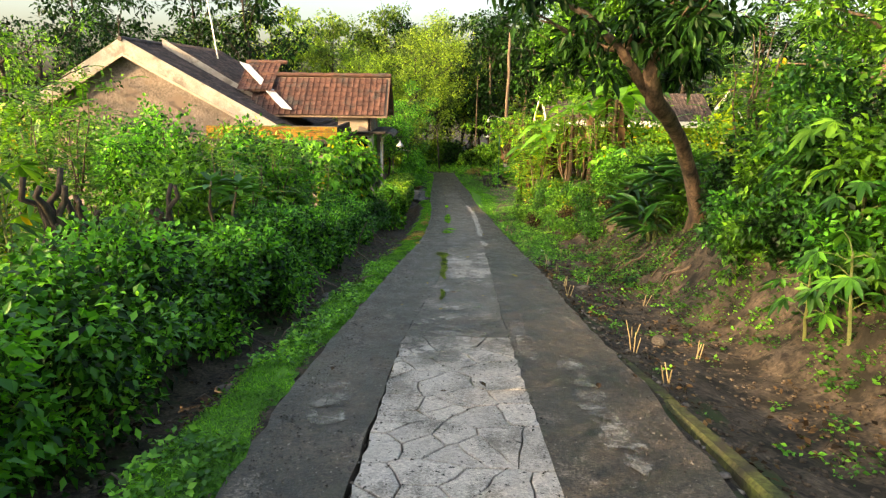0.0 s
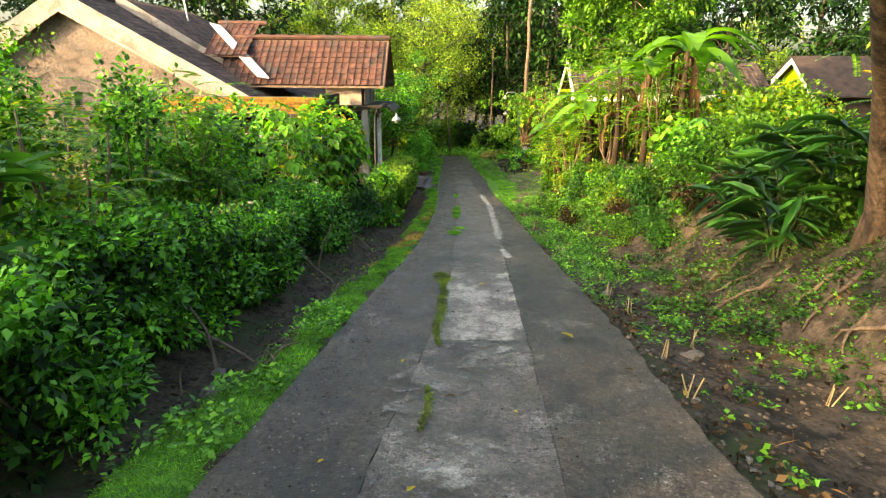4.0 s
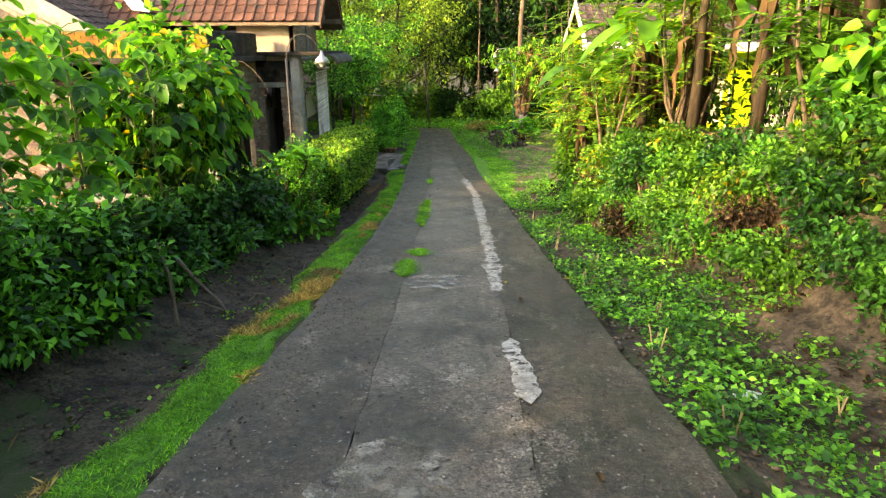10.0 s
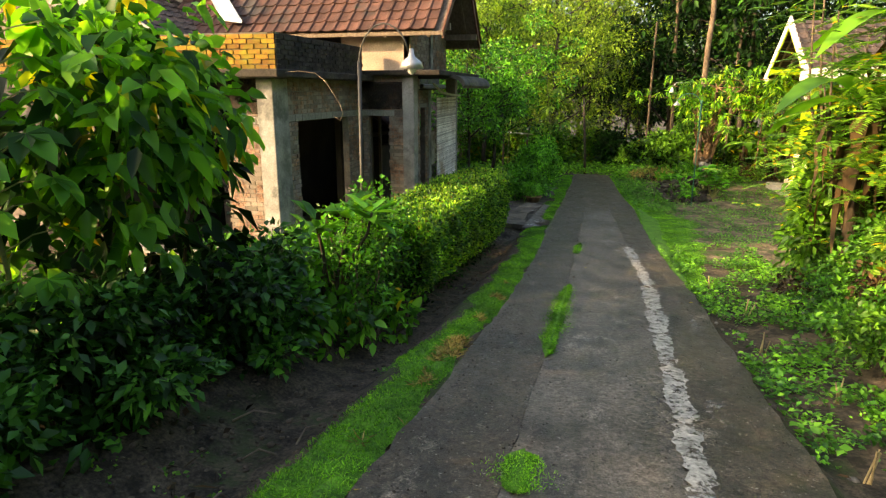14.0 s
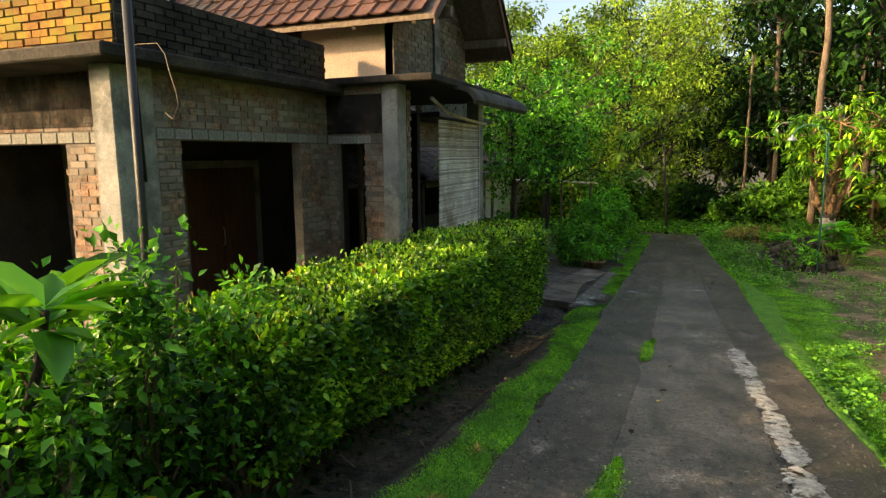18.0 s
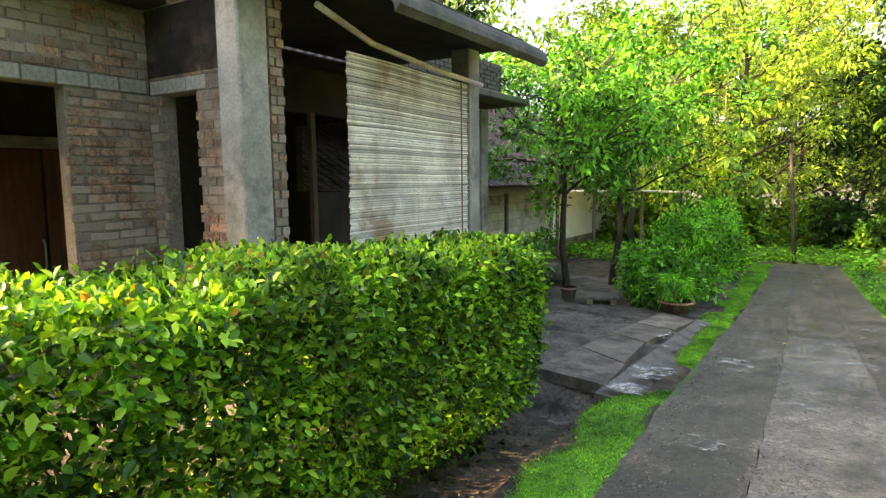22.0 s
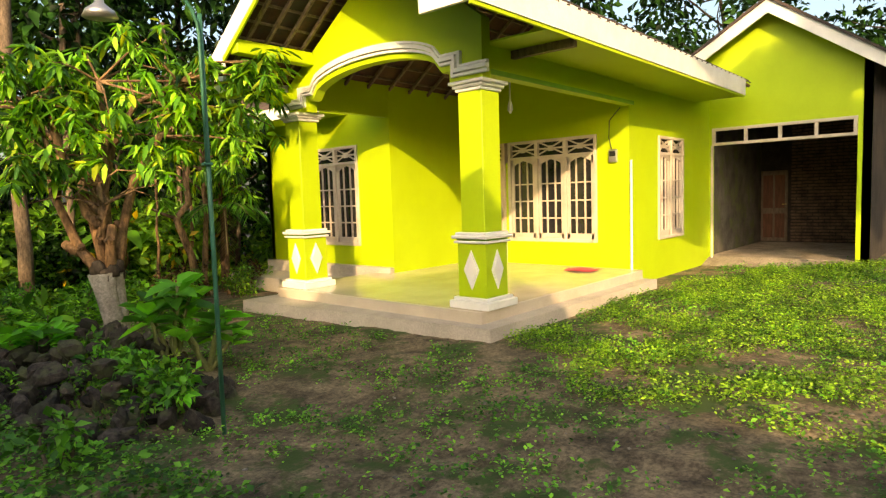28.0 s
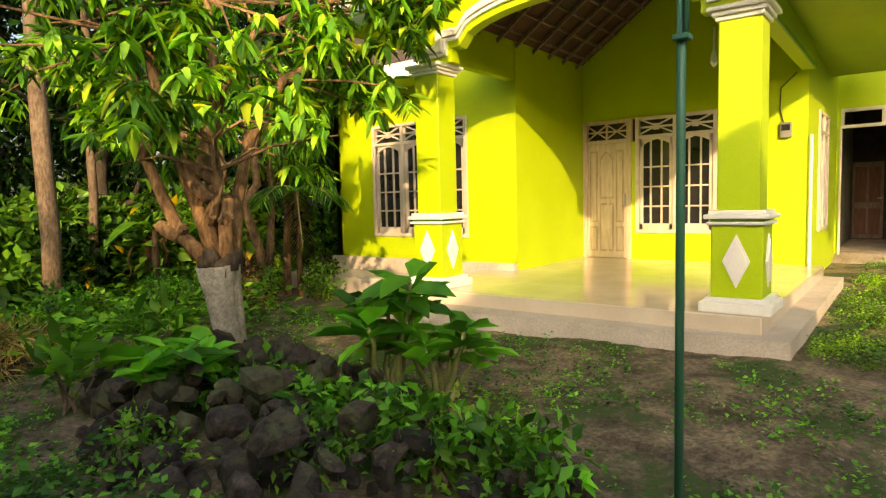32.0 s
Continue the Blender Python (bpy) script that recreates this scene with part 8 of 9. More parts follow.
for i, (a, b, w) in enumerate(((13.4, 14.3, 0.05), (15.7, 16.2, 0.05), (16.3, 16.75, 0.075), (16.9, 17.5, 0.055), (17.55, 18.3, 0.06), (18.35, 19.4, 0.065), (19.5, 20.4, 0.06), (20.45, 21.3, 0.08), (21.4, 22.6, 0.075), (22.7, 23.7, 0.065), (23.8, 24.7, 0.06), (24.8, 25.9, 0.07))):
    patch_strip(900 + i, line_x, a - 0.07, b + 0.07, w * 1.5, M["smear"], "cement_smear", "pale cement smear along the seam")
for i, (x, a, b, w) in enumerate(((0.46, 15.7, 16.3, 0.34), (1.45, 20.6, 21.2, 0.035), (0.05, 23.6, 24.0, 0.05), (0.1, 24.5, 24.8, 0.04))):
    patch_strip(930 + i, lambda y, c=x: c, a, b, w * 1.0, M["splash"], "cement_patch", "pale worn cement patch")
for i, (x, a, b, w) in enumerate(((-0.33, 29.5, 29.85, 0.2), (-0.9, 28.3, 28.9, 0.16), (-0.92, 27.75, 28.1, 0.15), (-0.3, 31.1, 31.35, 0.14), (-1.12, 30.3, 30.8, 0.1), (-0.4, 33.3, 33.8, 0.1), (0.9, 32.4, 32.9, 0.14), (1.05, 34.0, 34.4, 0.1), (-0.1, 35.2, 35.6, 0.12), (0.2, 36.8, 37.3, 0.12), (0.75, 30.1, 30.4, 0.16), (0.3, 28.2, 28.45, 0.12), (-0.2, 26.9, 27.2, 0.1), (1.2, 26.6, 26.9, 0.09), (1.3, 18.3, 18.8, 0.06))):
    patch_strip(950 + i, lambda y, c=x: c, a, b, w * 1.3, M["splash"], "lime_splash", "white lime splash on the cement", lift=0.036 if x > -0.6 else 0.075)
for i, (x, a, b, w) in enumerate(((0.1, 16.2, 17.05, 0.13), (0.2, 17.2, 17.65, 0.14), (0.15, 19.3, 22.3, 0.1), (0.14, 24.9, 25.9, 0.08), (0.2, 17.2, 17.4, 0.05))):
    patch_strip(970 + i, lambda y, c=x: c, a, b, w * 0.65, M["turf"], "moss_patch", "green mossy cushion in the seam", thick=0.014)
for i, (x, a, b, w) in enumerate(((0.12, 4.5, 6.1, 0.45), (0.15, 5.2, 7.2, 0.38), (0.0, 7.4, 8.2, 0.3), (0.35, 8.2, 9.2, 0.3), (0.3, 12.0, 13.0, 0.3), (-0.7, 3.2, 4.0, 0.15), (1.0, 2.6, 4.8, 0.12), (0.75, 4.6, 6.2, 0.1))):
    patch_strip(980 + i, lambda y, c=x: c, a, b, w, M["wornpatch"], "worn_patch", "pale worn patch of the lane", thick=0.001)
rg = np.random.default_rng(77)
stones = [stone_mesh(rg, "clod", 0.35) for i in range(4)]
clods = []
for m in [stone_mesh(rg, "clod", 0.35, 1) for i in range(4)]:
    co = np.array([v.co[:] for v in m.vertices])
    fa = np.array([p.vertices[:] for p in m.polygons])
    clods.append((co, fa))


def rubble(seed, name, label, xy, size, material):
    r_ = np.random.default_rng(seed)
    V, F, o = [], [], 0
    for i, (x, y) in enumerate(xy):
        co, fa = clods[i % 4]
        s = size * r_.uniform(0.4, 1.5)
        a = r_.uniform(0, 6.28)
        q = co * s * np.array([1, r_.uniform(0.6, 1), r_.uniform(0.4, 0.8)])
        V.append(np.column_stack([q[:, 0] * math.cos(a) - q[:, 1] * math.sin(a) + x, q[:, 0] * math.sin(a) + q[:, 1] * math.cos(a) + y, q[:, 2] + lz(x, y) + s * 0.15]))
        F.append(fa + o)
        o += len(co)
    me = quick_mesh(name, np.concatenate(V), np.concatenate(F), True)
    tagged(part(name, me, material), label, "rubble", kind="stuff")


M["clod"] = mat("earth_clod", (0.05, 0.038, 0.026), (0.13, 0.1, 0.07), 8, 0.95, 50, 0.6, rand=0.4)
M["gravel"] = mat("small_stone", (0.1, 0.09, 0.075), (0.24, 0.21, 0.18), 8, 0.9, 50, 0.5, rand=0.5)
rubble(78, "ditch_clods", "dark earth clods in the ditch", np.column_stack([rg.uniform(-2.1, -1.1, 2800), rg.uniform(0.5, 27.4, 2800)]), 0.02, M["clod"])
rubble(79, "bank_clods", "earth clods and pebbles at the foot of the bank", np.column_stack([1.55 + 1.6 * rg.random(2800) ** 1.3, rg.uniform(0.5, 15, 2800)]), 0.019, M["clod"])
rubble(80, "roadside_pebbles", "pebbles along the lane edge", np.concatenate([np.column_stack([right_x(q) + 0.05 + rg.random(150) * 0.25, q]) for q in (rg.uniform(1, 14, 150), rg.uniform(14, 34, 150))]), 0.024, M["gravel"])
rubble(81, "yard_pebbles", "pebbles on the bare yard", np.column_stack([rg.uniform(2, 12, 260), rg.uniform(28.5, 33.2, 260)]), 0.018, M["gravel"])
for i, (x, y, s) in enumerate(((-1.75, 4.6, 0.09), (-1.6, 8.3, 0.1), (-1.75, 8.8, 0.07), (2.2, 9.2, 0.09), (2.0, 11.4, 0.08), (2.35, 6.2, 0.1), (2.9, 3.3, 0.16), (-1.7, 2.6, 0.07))):
    ob = tagged(part("field_stone", stones[i % 4].copy(), M["gravel"]), "loose grey-brown stone on the soil", "stone", group="loose stones")
    ob.matrix_world = Matrix.Translation((x, y, lz(x, y) + s * 0.25)) @ pose(0, 0, 0, 0, 0, 57 * i) @ Matrix.Diagonal((s, s * 0.8, s * 0.7, 1))
# cut stalks beside the lane
for i, (x, y) in enumerate(((1.75, 4.35), (1.78, 5.3), (2.05, 6.2), (1.72, 8.0), (1.85, 8.9), (2.35, 9.6), (2.05, 10.6), (2.15, 12.35), (1.95, 11.2), (1.9, 13.2), (1.95, 14.4), (2.2, 15.2), (1.85, 16.1), (2.1, 16.9), (1.9, 18.0), (2.15, 19.2), (1.95, 20.4), (2.1, 21.8), (1.9, 23.0), (2.6, 5.8), (2.7, 13.6), (2.9, 8.4))):
    t = thing("cut_stalk", "pale dry cut stalk standing in the soil", "stalk", (x, y, lz(x, y)), group="cut stalks")
    for j in range(3):
        a, hh = rg.uniform(-0.35, 0.35, 2), rg.uniform(0.12, 0.21)
        part("straw", Mesh().tube([(0.02 * (j - 1), 0, -0.03), (0.02 * (j - 1) + a[0] * hh, a[1] * hh, hh)], [0.0065, 0.005], 5), M["straw"], t)
# fallen leaves
for i in range(64):
    y = rg.uniform(2, 34)
    x = float(rg.uniform(left_x(y) + 0.05, right_x(y) + (0.7 if y < 26 else 0.0)))
    s, a = rg.uniform(0.035, 0.085), rg.uniform(0, 6.28)
    if i == 0:
        x, y, s = 1.15, 9.05, 0.13
    z = float(road_z(y)) + 0.045 if x < right_x(y) else lz(x, y) + 0.02
    me = leaf_mesh("fallen_leaf", np.array([[0, 0, 0.0]]), np.array([[math.cos(a), math.sin(a), 0.12]]), np.array([[0.1, 0.1, 1.0]]), s, s * 0.5, 0.2, True, 0.05)
    ob = tagged(part("fallen_leaf", me, L["yellowed"] if i % 4 == 0 else M["deadleaf"]), "curled fallen leaf on the lane" if i % 4 else "yellow fallen leaf on the lane", "leaf", group="fallen leaves")
    ob.location = (x, y, z)
# twigs and roots in the ditch
for i in range(34):
    y = rg.uniform(1, 26)
    x, a, ln = rg.uniform(-2.1, -1.15), rg.uniform(0, 6.28), rg.uniform(0.12, 0.4)
    p0 = np.array([x, y, lz(x, y) + 0.015])
    e0 = np.array([x + math.cos(a) * ln, y + math.sin(a) * ln, 0])
    e0[2] = lz(e0[0], e0[1]) + rg.uniform(0.01, 0.12)
    q = (p0 + e0) / 2 + np.array([0, 0, 0.05])
    tagged(part("twig", Mesh().tube([p0, q, e0], [0.009, 0.007, 0.004], 5), M["wood"]), "dry broken twig in the ditch", "twig", group="twigs in the ditch")
for i, (x, y, dx, dz) in enumerate(((-1.95, 5.9, 0.35, 0.6), (-1.9, 12.9, -0.25, 0.75), (-1.8, 8.9, 0.25, 0.5), (-1.75, 15.4, 0.15, 0.7))):
    z = lz(x, y)
    tagged(part("leaning_stick", Mesh().tube([(x, y, z - 0.03), (x - dx * 0.4, y + 0.1, z + dz * 0.6), (x - dx, y + 0.15, z + dz)], [0.018, 0.014, 0.01], 6), M["wood"]), "pale dead stick leaning on the hedge", "stick", group="dead sticks")

# ---- log and dead leaves on the bank ----
lg = thing("log", "grey fallen log lying on the bank", "log", (4.2, 15.5, lz(4.2, 15.5)))
linv = lg.matrix_world.inverted()
o = part("trunk", Mesh().tube([(3.9, 15.65, -1.66), (4.2, 15.5, -1.4), (4.75, 15.2, -1.0), (5.4, 14.9, -0.7)], [0.085, 0.09, 0.095, 0.09], 10), M["wood"], lg, smooth=True)
o.matrix_parent_inverse = linv
for i, (x, y) in enumerate(((4.3, 13.6), (4.55, 13.9), (4.1, 14.6))):
    cl = [(rg.normal() * 0.2, rg.normal() * 0.2, 0.12 + 0.3 * rg.random(), 0.2, 0.2, 0.12) for _ in range(8)]
    t = thing("dead_leaf_heap", "heap of brown dead leaves on the bank", "leaf heap", (x, y, lz(x, y)), group="dead leaf heaps")
    tagged(part("litter", foliage(rg, "litter", cl, 800, 0.075, M["deadleaf"], 0.5, True, 0.5), None, t), kind="stuff")
for i, (x, y, ex, ey) in enumerate(((3.45, 11.8, 3.95, 11.5), (3.2, 11.3, 3.9, 11.0), (3.4, 12.1, 4.1, 12.3), (3.4, 9.1, 3.8, 9.5), (3.5, 9.4, 3.75, 9.0), (3.45, 9.8, 4.0, 10.0), (3.5, 10.2, 4.1, 10.3))):
    pts = [(x + (ex - x) * t_, y + (ey - y) * t_ + 0.06 * math.sin(5 * t_), lz(x + (ex - x) * t_, y + (ey - y) * t_) + 0.03) for t_ in np.linspace(0, 1, 7)]
    tagged(part("root", Mesh().tube(pts, [0.008, 0.012, 0.015, 0.018, 0.022, 0.026, 0.03], 7), M["bark"], smooth=True), "exposed grey root on the bank", "root", group="exposed roots")

# ---- apron before the porch ----
ap = thing("apron", "cracked grey cement apron and culvert slabs", "pavement", kind="structure")
az = lambda x, y: float(road_z(y)) + 0.035
for i, (pts, k) in enumerate((([(-1.83, 28.15), (-1.12, 27.98), (-1.2, 28.85), (-1.8, 29.3)], "slab"), ([(-1.8, 29.33), (-1.22, 28.9), (-1.3, 30.0), (-1.78, 30.3)], "slab"), ([(-1.78, 30.34), (-1.3, 30.04), (-1.2, 31.0), (-1.7, 31.15)], "slab"), ([(-1.7, 31.2), (-1.2, 31.05), (-1.1, 31.9), (-1.6, 32.3)], "slab"))):
    v = [(x, y, az(x, y) + 0.025 - 0.02 * (x + 1.5)) for x, y in pts] + [(x, y, az(x, y) - 0.08) for x, y in pts]
    part("culvert_slab", Mesh().add(v, [(0, 1, 2, 3), (4, 7, 6, 5), (0, 4, 5, 1), (1, 5, 6, 2), (2, 6, 7, 3), (3, 7, 4, 0)]), M["culvert"], ap, "tilted brown cement culvert slab")
v = [(-1.14, 27.75, az(0, 27.75) + 0.0), (-0.78, 27.75, az(0, 27.75) - 0.04), (-0.86, 32.1, az(0, 32.1) - 0.04), (-1.1, 32.1, az(0, 32.1) + 0.01)]
part("culvert_edge", Mesh().add(v + [(x, y, z - 0.15) for x, y, z in v], [(0, 1, 2, 3), (4, 7, 6, 5), (0, 4, 5, 1), (1, 5, 6, 2), (2, 6, 7, 3), (3, 7, 4, 0)]), M["splashed"], ap, "dark culvert edge with white lime splashes")
bb = thing("blue_block", "flaking blue and white painted cement block at the hedge end", "block", (-1.98, 27.95, lz(-1.98, 27.95)))
part("body", Mesh().box(-0.2, 0.16, -0.13, 0.13, -0.1, 0.42, 0.012), M["flakedbox"], bb, "block side with blue paint flaking off")
part("cap", Mesh().box(-0.23, 0.19, -0.16, 0.16, 0.42, 0.47, 0.01), M["cement"], bb, "grey cement cap")
part("rim", Mesh().box(-0.232, 0.192, -0.162, 0.162, 0.37, 0.418, 0.004), M["bluebox"], bb)


def pot(x, y, r, h, k, label):
    t = thing("plant_pot", label, "pot", (x, y, lz(x, y) + 0.05), group="plant pots")
    part("body", Mesh().lathe(0, 0, [(r * 0.7, 0), (r * 0.95, h * 0.8), (r * 1.08, h * 0.82), (r * 1.08, h), (r * 0.92, h), (r * 0.9, h * 0.9)], 16), M[k], t, smooth=True)
    part("soil", Mesh().lathe(0, 0, [(r * 0.9, h * 0.82), (r * 0.88, h * 0.9), (0.01, h * 0.91)], 16), M["soil"], t)
    return t


pot(-1.45, 32.45, 0.24, 0.17, "mangobark", "low dark brown clay planter at the lane edge")
pot(-3.85, 32.9, 0.2, 0.3, "black", "black plastic pot in the yard")
pot(-3.3, 32.95, 0.14, 0.2, "brick", "clay pot in the yard")
shrub(970, -3.85, 32.9, 0.4, 0.4, 0.95, 500, 0.09, "yard", "dark leafy pot plant in the yard", "pot_plant", lumps=14, stems=4, z=lz(-3.85, 32.9) + 0.3)
shrub(971, -3.35, 29.5, 0.4, 0.35, 0.75, 500, 0.1, "yard", "dark leafy plant beside the column", "yard_plant", lumps=12, stems=4)
shrub(972, -5.0, 32.9, 0.35, 0.35, 0.5, 450, 0.08, "wild", "leafy plant beside the brick pier", "yard_plant", lumps=12, stems=4)
bn = thing("stone_bench", "low grey cement slab seat in the yard", "bench", (-2.75, 33.0, lz(-2.75, 33.0)), 20)
part("top", Mesh().box(-0.28, 0.28, -0.2, 0.2, 0.1, 0.15, 0.01), M["slab"], bn)
for x in (-0.24, 0.14):
    part("block", Mesh().box(x, x + 0.1, -0.16, 0.16, -0.05, 0.1, 0.006), M["brick"], bn)
cp = thing("concrete_pipe", "grey concrete pipe lying in the yard", "pipe", (-4.8, 34.3, lz(-4.8, 34.3) + 0.24))
part("body", Mesh().tube([(-0.7, 0, 0), (0.9, 0.2, 0)], 0.2, 16), M["slab"], cp, smooth=True)
sto = thing("stool", "small dark wooden stool before the block wall", "stool", (-5.95, 35.9, lz(-5.95, 35.9) + 0.02))
part("seat", Mesh().box(-0.14, 0.14, -0.14, 0.14, 0.3, 0.34, 0.006), M["darkwood"], sto)
for x in (-0.11, 0.11):
    for y in (-0.11, 0.11):
        part("leg", Mesh().tube([(x * 1.2, y * 1.2, 0), (x * 0.9, y * 0.9, 0.3)], 0.015, 6), M["darkwood"], sto)
rail = tagged(part("bamboo_rail", Mesh().tube([(-5.7, 38.5, -2.15), (-3.0, 36.5, -2.1), (-1.9, 35.8, -2.12)], 0.022, 7), M["bamboo"]), "pale bamboo pole across the yard", "pole")
for x, y in ((-3.0, 36.5), (-2.1, 35.95)):
    tagged(part("rail_post", Mesh().tube([(x, y, lz(x, y) - 0.1), (x, y, -2.1)], 0.03, 7), M["wood"]), "grey wooden post under the bamboo pole", "post", group="rail posts")

rubble(82, "yard_grit", "grit and stones on the yard dirt", np.column_stack([rg.uniform(-5, -1.9, 420), rg.uniform(28.2, 33, 420)]), 0.014, M["gravel"])
for i in range(3):
    v = Mesh().tube([(-2.15 + 0.1 * i, 9.0 + 3.5 * i, lz(-2.1, 9.0 + 3.5 * i) + 0.35), (-1.85, 9.1 + 3.5 * i, lz(-1.85, 9.1 + 3.5 * i) + 0.2), (-1.6, 9.0 + 3.5 * i, lz(-1.6, 9 + 3.5 * i) + 0.1), (-1.45, 8.8 + 3.5 * i, lz(-1.45, 8.8 + 3.5 * i) + 0.0)], [0.022, 0.018, 0.014, 0.006], 7)
    tagged(part("hedge_root", v, M["wood"], smooth=True), "bare twisted root hanging into the ditch", "root", group="roots in the ditch")

# ---- lamps, poles and wires ----
lp = thing("yard_lamp", "green bent-pipe lamp post in the yard", "lamp post", (2.93, 33.3, lz(2.93, 33.3)))
g0 = lz(2.93, 33.3)
part("pole", Mesh().tube([(0, 0, -0.1), (0.01, 0, -0.95 - g0)], 0.017, 8), M["lampgreen"], lp, "green painted steel pole", True)
arc = [(0.0 - 0.315 + 0.315 * math.cos(a), 0.0, -1.1 - g0 + 0.32 * math.sin(a)) for a in np.linspace(0, math.pi * 0.92, 12)]
part("arm", Mesh().tube([(-0.012, -0.02, 1.9), (-0.012, -0.02, 2.6)] + [(x - 0.012, y - 0.02, z) for x, y, z in arc], 0.012, 8), M["lampgreen"], lp, "bent green pipe arm", True)
part("shade", Mesh().lathe(-0.63, -0.02, [(0.1, -1.1 - g0), (0.08, -1.06 - g0), (0.03, -1.02 - g0), (0.02, -0.98 - g0)], 14), M["metal"], lp, "metal lamp shade", True)
part("clamp", Mesh().box(-0.032, 0.022, -0.036, 0.022, 1.9, 1.92, 0.003), M["lampgreen"], lp)
hl = thing("lane_lamp", "dark pole with a curved arm and metal lamp shade", "lamp post", (-2.1, 21.15, lz(-2.1, 21.15)))
g1 = lz(-2.1, 21.15)
part("pole", Mesh().tube([(0, 0, -0.1), (0.02, 0, -0.42 - g1)], 0.022, 8), M["black"], hl, "black steel pole", True)
arc = [(0.3 - 0.28 * math.cos(a), 0.0, -0.45 - g1 + 0.4 * math.sin(a)) for a in np.linspace(0, math.pi * 0.9, 12)]
part("arm", Mesh().tube([(0.03, 0.02, 1.6)] + arc, 0.009, 8), M["black"], hl, "curved dark metal arm", True)
part("shade", Mesh().lathe(0.6, 0, [(0.13, -0.5 - g1), (0.1, -0.43 - g1), (0.035, -0.38 - g1), (0.02, -0.3 - g1)], 16), M["metal"], hl, "conical metal shade", True)
part("bulb", Mesh().lathe(0.6, 0, [(0.01, -0.56 - g1), (0.045, -0.53 - g1), (0.04, -0.48 - g1), (0.02, -0.44 - g1)], 10), M["white"], hl, "white bulb", True)
bpart("cable", Mesh().tube([(-3.87, 22.62, -0.49), (-3.5, 22.5, -0.47), (-3.2, 22.4, -0.5), (-3.0, 22.27, -0.61), (-2.85, 22.15, -0.75), (-2.73, 22.07, -0.88), (-2.67, 22.03, -0.99), (-2.7, 22.0, -1.08), (-2.8, 22.04, -1.03)], 0.0035, 5), M["wood"], "grey loose cable end hanging from the parapet", smooth=True)
tl = thing("trunk_lamp", "small white lamp on a curved arm", "lamp", (4.0, 42.05, -0.75))
part("arm", Mesh().tube([(0, 0, 0), (-0.25, -0.05, 0.22), (-0.6, -0.1, 0.36), (-0.95, -0.15, 0.36), (-1.1, -0.15, 0.2)], 0.018, 6), M["metal"], tl, "", True)
part("shade", Mesh().lathe(-1.1, -0.15, [(0.09, -0.02), (0.06, 0.12), (0.02, 0.18)], 10), M["white"], tl, "", True)
pl_ = tagged(part("utility_pole", Mesh().tube([(-0.3, 41.4, -4.2), (-0.4, 41.4, -2.6), (-0.52, 41.4, -1.0)], [0.06, 0.05, 0.035], 8), M["darkbark"], smooth=True), "thin dark leaning pole at the lane's end", "pole")
for i, (a, b) in enumerate((((-1.0, 46, 4.2), (30, 40, 7.5)), ((4.2, 42.2, 4.0), (30, 37, 4.2)))):
    a, b = np.array(a), np.array(b)
    pts = [a + (b - a) * t_ - np.array([0, 0, 1.2 * math.sin(math.pi * t_)]) for t_ in np.linspace(0, 1, 14)]
    tagged(part("power_line", Mesh().tube(pts, 0.012, 4), M["black"]), "thin dark overhead wire", "wire", group="overhead wires")
mast = tagged(part("antenna_mast", Mesh().tube([(-10.45, 30, 1.5), (-10.95, 30, 6.0)], 0.035, 6).box(-11.2, -10.6, 29.98, 30.02, 5.7, 5.73), M["metal"]), "thin metal mast above the roof", "mast")
# ---- small fittings of the yellow house ----
ypart("meter_box", Mesh().box(10.8, 10.87, 34.05, 34.2, -1.72, -1.5, 0.012), M["metal"], "small grey electricity meter")
ypart("meter_window", Mesh().box(10.792, 10.8, 34.07, 34.18, -1.62, -1.53, 0.002), M["glass"], "dark meter glass")
ypart("conduit", Mesh().tube([(10.85, 34.16, -1.5), (10.85, 34.21, -1.3), (10.85, 34.2, -1.0), (10.85, 34.0, -0.8)], 0.008, 5), M["black"])
ypart("downpipe", Mesh().tube([(10.83, 33.8, -3.6), (10.83, 33.8, -1.7)], 0.022, 8), M["white"], "white plastic downpipe")
ypart("bulb", Mesh().lathe(8.3, 34.5, [(0.01, -1.05), (0.04, -1.0), (0.035, -0.93), (0.015, -0.86), (0.012, -0.6)], 10), M["white"], "bare hanging light bulb")
xs_, ys__ = np.linspace(10.1, 10.55, 8), np.linspace(34.2, 34.75, 8)
cm = grid_mesh("floor_cloth", xs_, ys__, lambda X, Y: FL + 0.012 + 0.02 * np.abs(wobble(X * 6, Y * 6, 1.0)))
M["cloth"] = mat("pink_cloth", (0.5, 0.05, 0.08), (0.62, 0.09, 0.12), 5, 0.9, 80, 0.3)
tagged(part("floor_cloth", cm, M["cloth"]), "crumpled pink cloth on the porch floor", "cloth")
# earth mound with straw at the lane's end
mo = thing("straw_mound", "low brown mound of dry straw by the lane", "mound", (2.2, 39.0, lz(2.2, 39.0)))
cl = [(rg.normal() * 0.35, rg.normal() * 0.3, 0.1 + 0.25 * rg.random(), 0.3, 0.3, 0.14) for _ in range(16)]
part("straw", foliage(rg, "straw", cl, 2600, 0.12, L["drygrass"], 0.12, False, 0.3), None, mo)
part("core", stones[1].copy(), M["bank"], mo).scale = (0.6, 0.5, 0.3)
bag = tagged(part("plastic_bag", stones[2].copy(), M["white"]), "crumpled white plastic bag beside the lane", "bag")
bag.matrix_world = Matrix.Translation((2.25, 13.75, lz(2.25, 13.75) + 0.03)) @ Matrix.Diagonal((0.08, 0.05, 0.025, 1))

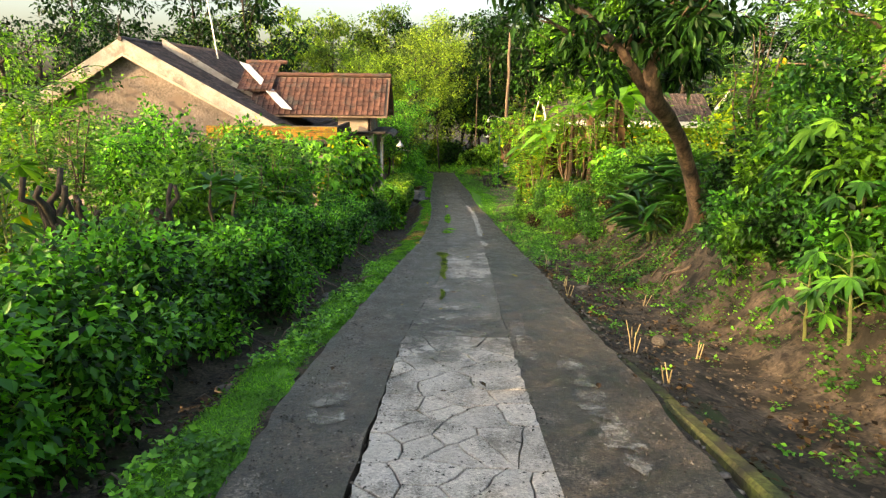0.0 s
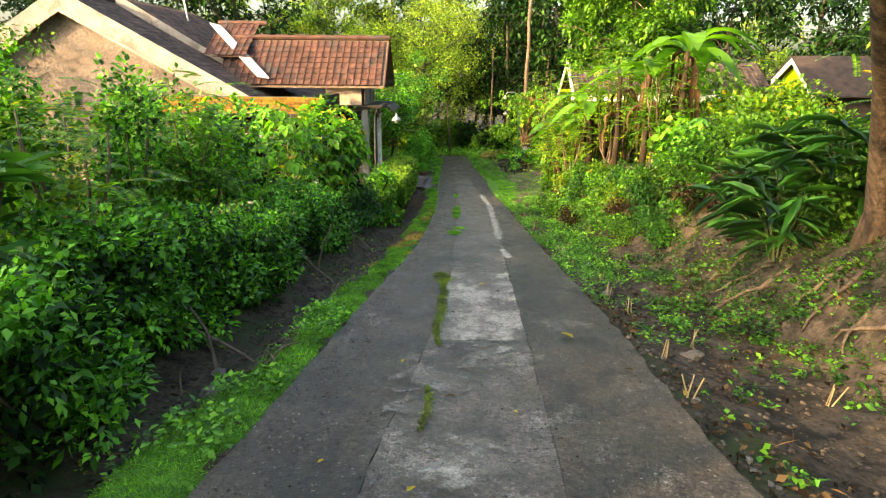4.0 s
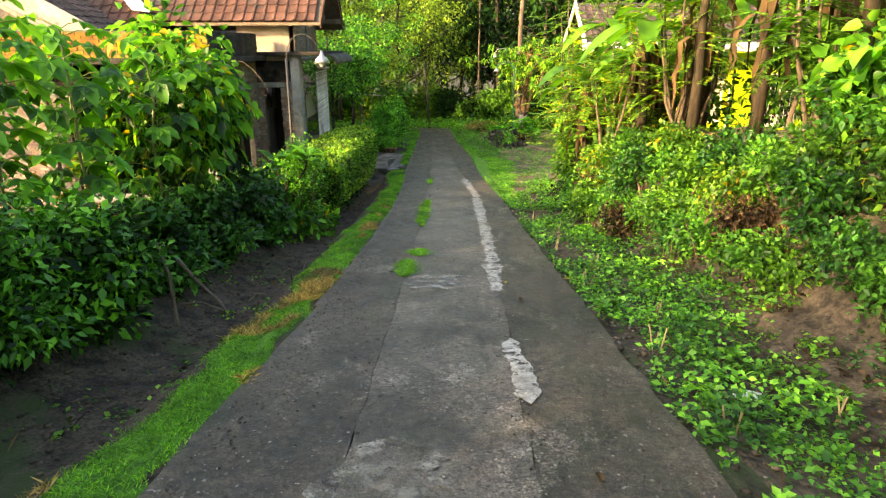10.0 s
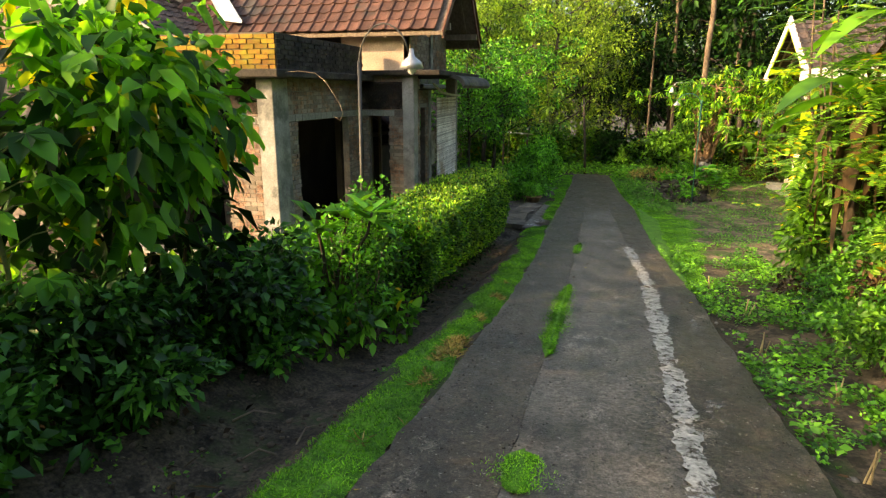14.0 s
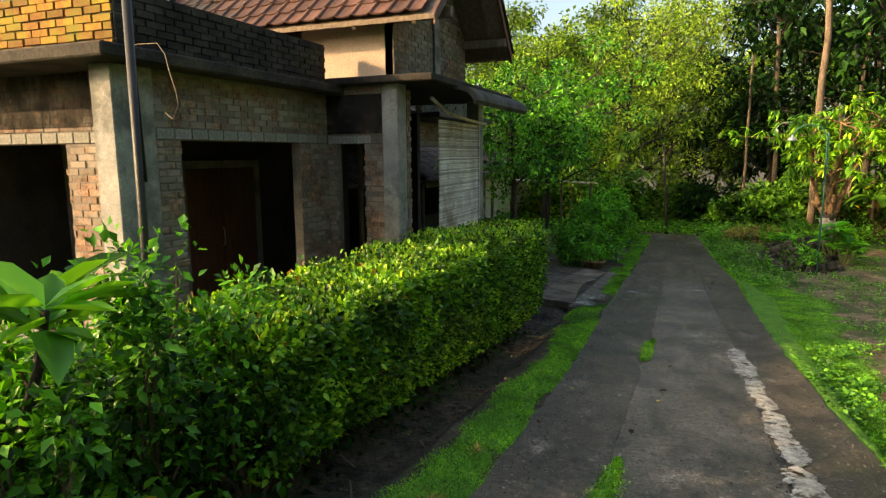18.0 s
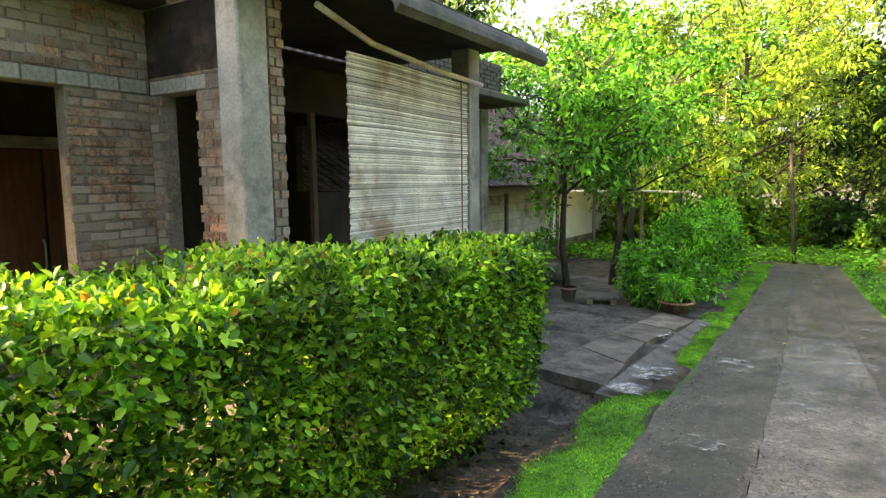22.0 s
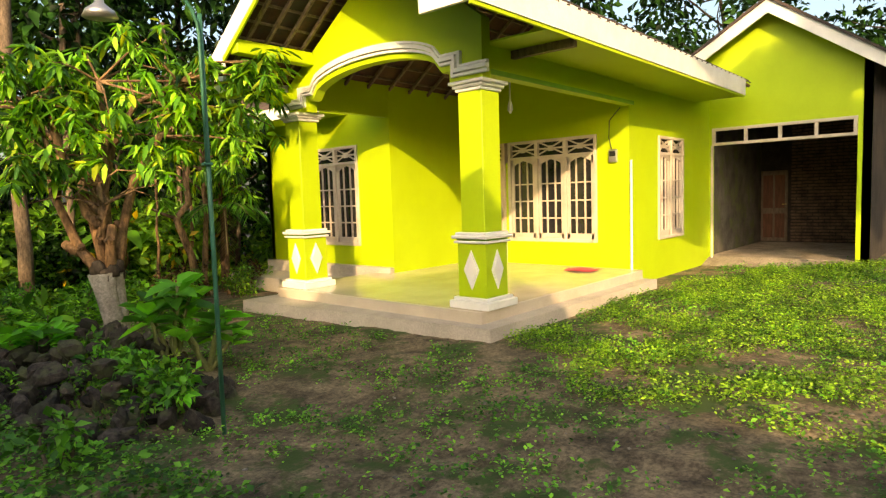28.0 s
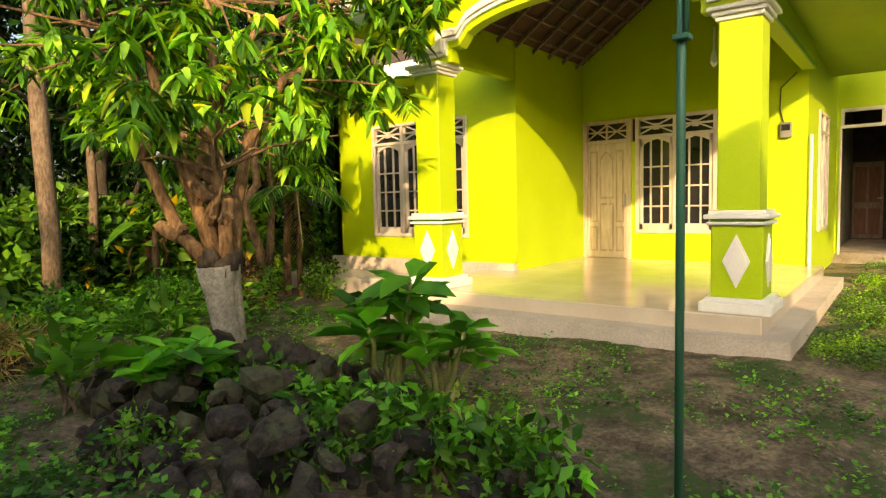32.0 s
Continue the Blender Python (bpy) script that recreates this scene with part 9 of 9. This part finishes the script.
# ---- crumbs and chips on the lane ----
M["chip"] = mat("road_chip", (0.03, 0.026, 0.02), (0.2, 0.185, 0.16), 8, 0.9, 50, 0.5, rand=0.7)


def crumbs(seed, name, label, x, y, size, material):
    """Tiny four-sided chips lying on the lane."""
    r_ = np.random.default_rng(seed)
    k = len(x)
    s_ = size * r_.uniform(0.4, 1.6, k)
    a = r_.uniform(0, 6.28, k)
    z = road_z(y) + 0.034
    v = np.stack([np.stack([x + s_ * np.cos(a + d) * e, y + s_ * np.sin(a + d) * e, z], -1) for d, e in ((0, 1.0), (2.2, 0.8), (4.0, 0.9))] + [np.stack([x, y, z + s_ * 0.7], -1)], 1)
    f = (np.arange(k)[:, None, None] * 4 + np.array([[0, 1, 3], [1, 2, 3], [2, 0, 3]])).reshape(-1, 3)
    tagged(part(name, quick_mesh(name, v.reshape(-1, 3), f), material), label, "grit", kind="stuff")


NC = 17000
cy_ = rg.uniform(0, 40, NC)
side = rg.random(NC)
cx_ = np.where(side < 0.5, left_x(cy_) + 0.05 + np.abs(rg.normal(size=NC)) * 0.22, np.where(side < 0.62, seam_a(cy_) + rg.normal(size=NC) * 0.06, np.where(side < 0.72, seam_b(cy_) + rg.normal(size=NC) * 0.05, np.where(side < 0.85, right_x(cy_) - 0.04 - np.abs(rg.normal(size=NC)) * 0.12, left_x(cy_) + 0.05 + rg.random(NC) * (right_x(cy_) - left_x(cy_) - 0.1)))))
cx_ = np.clip(cx_, left_x(cy_) + 0.02, right_x(cy_) - 0.02)
crumbs(83, "lane_grit", "loose grit and crumbs on the lane", cx_, cy_, 0.008, M["chip"])
M["mossstone"] = mat("mossy_stone", (0.05, 0.05, 0.025), (0.1, 0.115, 0.03), 6, 0.95, 40, 0.8, stain=(0.05, 0.042, 0.03), stain_scale=5)
# mossy kerb stone sunk in the gutter
kb = thing("kerb_stone", "old mossy kerb stone sunk beside the lane", "kerb", (1.57, 3.7, lz(1.57, 3.7)))
part("body", Mesh().box(-0.06, 0.055, -1.4, 0.15, -0.12, 0.05, 0.022, pose(0, 0, 0, -10.2, 0, 0)), M["mossstone"], kb)
part("body", Mesh().box(-0.055, 0.06, 0.17, 1.3, -0.12, 0.045, 0.022, pose(0.01, 0, 0, -10.2, 0, 1)), M["mossstone"], kb)
# stacked bricks under a plank before the brick house
bs = thing("brick_stack", "stack of loose orange bricks before the brick house", "bricks", (-5.1, 21.7, lz(-5.1, 21.7)))
bsi = bs.matrix_world.inverted()
M["newbrick"] = mat("orange_brick", (0.34, 0.13, 0.05), (0.46, 0.22, 0.1), 5, 0.9, 45, 0.6, rand=0.3)
bm_ = Mesh().box(-0.05, 0.05, -0.1, 0.1, 0, 0.052, 0.004).data("brick")
bm_.materials.append(M["newbrick"])
zb = lz(-5.1, 21.7)
for r in range(7):
    for c in range(11):
        for d in range(2):
            if r > 4 and rg.random() < 0.35:
                continue
            ob = new("brick", bm_)
            ob.parent, ob.matrix_parent_inverse = bs, bsi
            ob.matrix_world = pose(-5.75 + c * 0.115 + rg.normal() * 0.006, 21.55 + d * 0.215, zb + r * 0.054, 0, 0, rg.normal() * 4)
pk = tagged(part("plank", Mesh().box(-6.9, -4.45, 21.78, 21.93, zb + 0.39, zb + 0.45, 0.006), M["wood"]), "long grey timber plank lying on the brick stack", "plank")
ws = tagged(part("white_sheet", Mesh().box(-5.8, -5.45, 21.5, 21.7, zb + 0.382, zb + 0.387, 0.002), M["white"]), "white sheet scrap on the brick stack", "scrap")
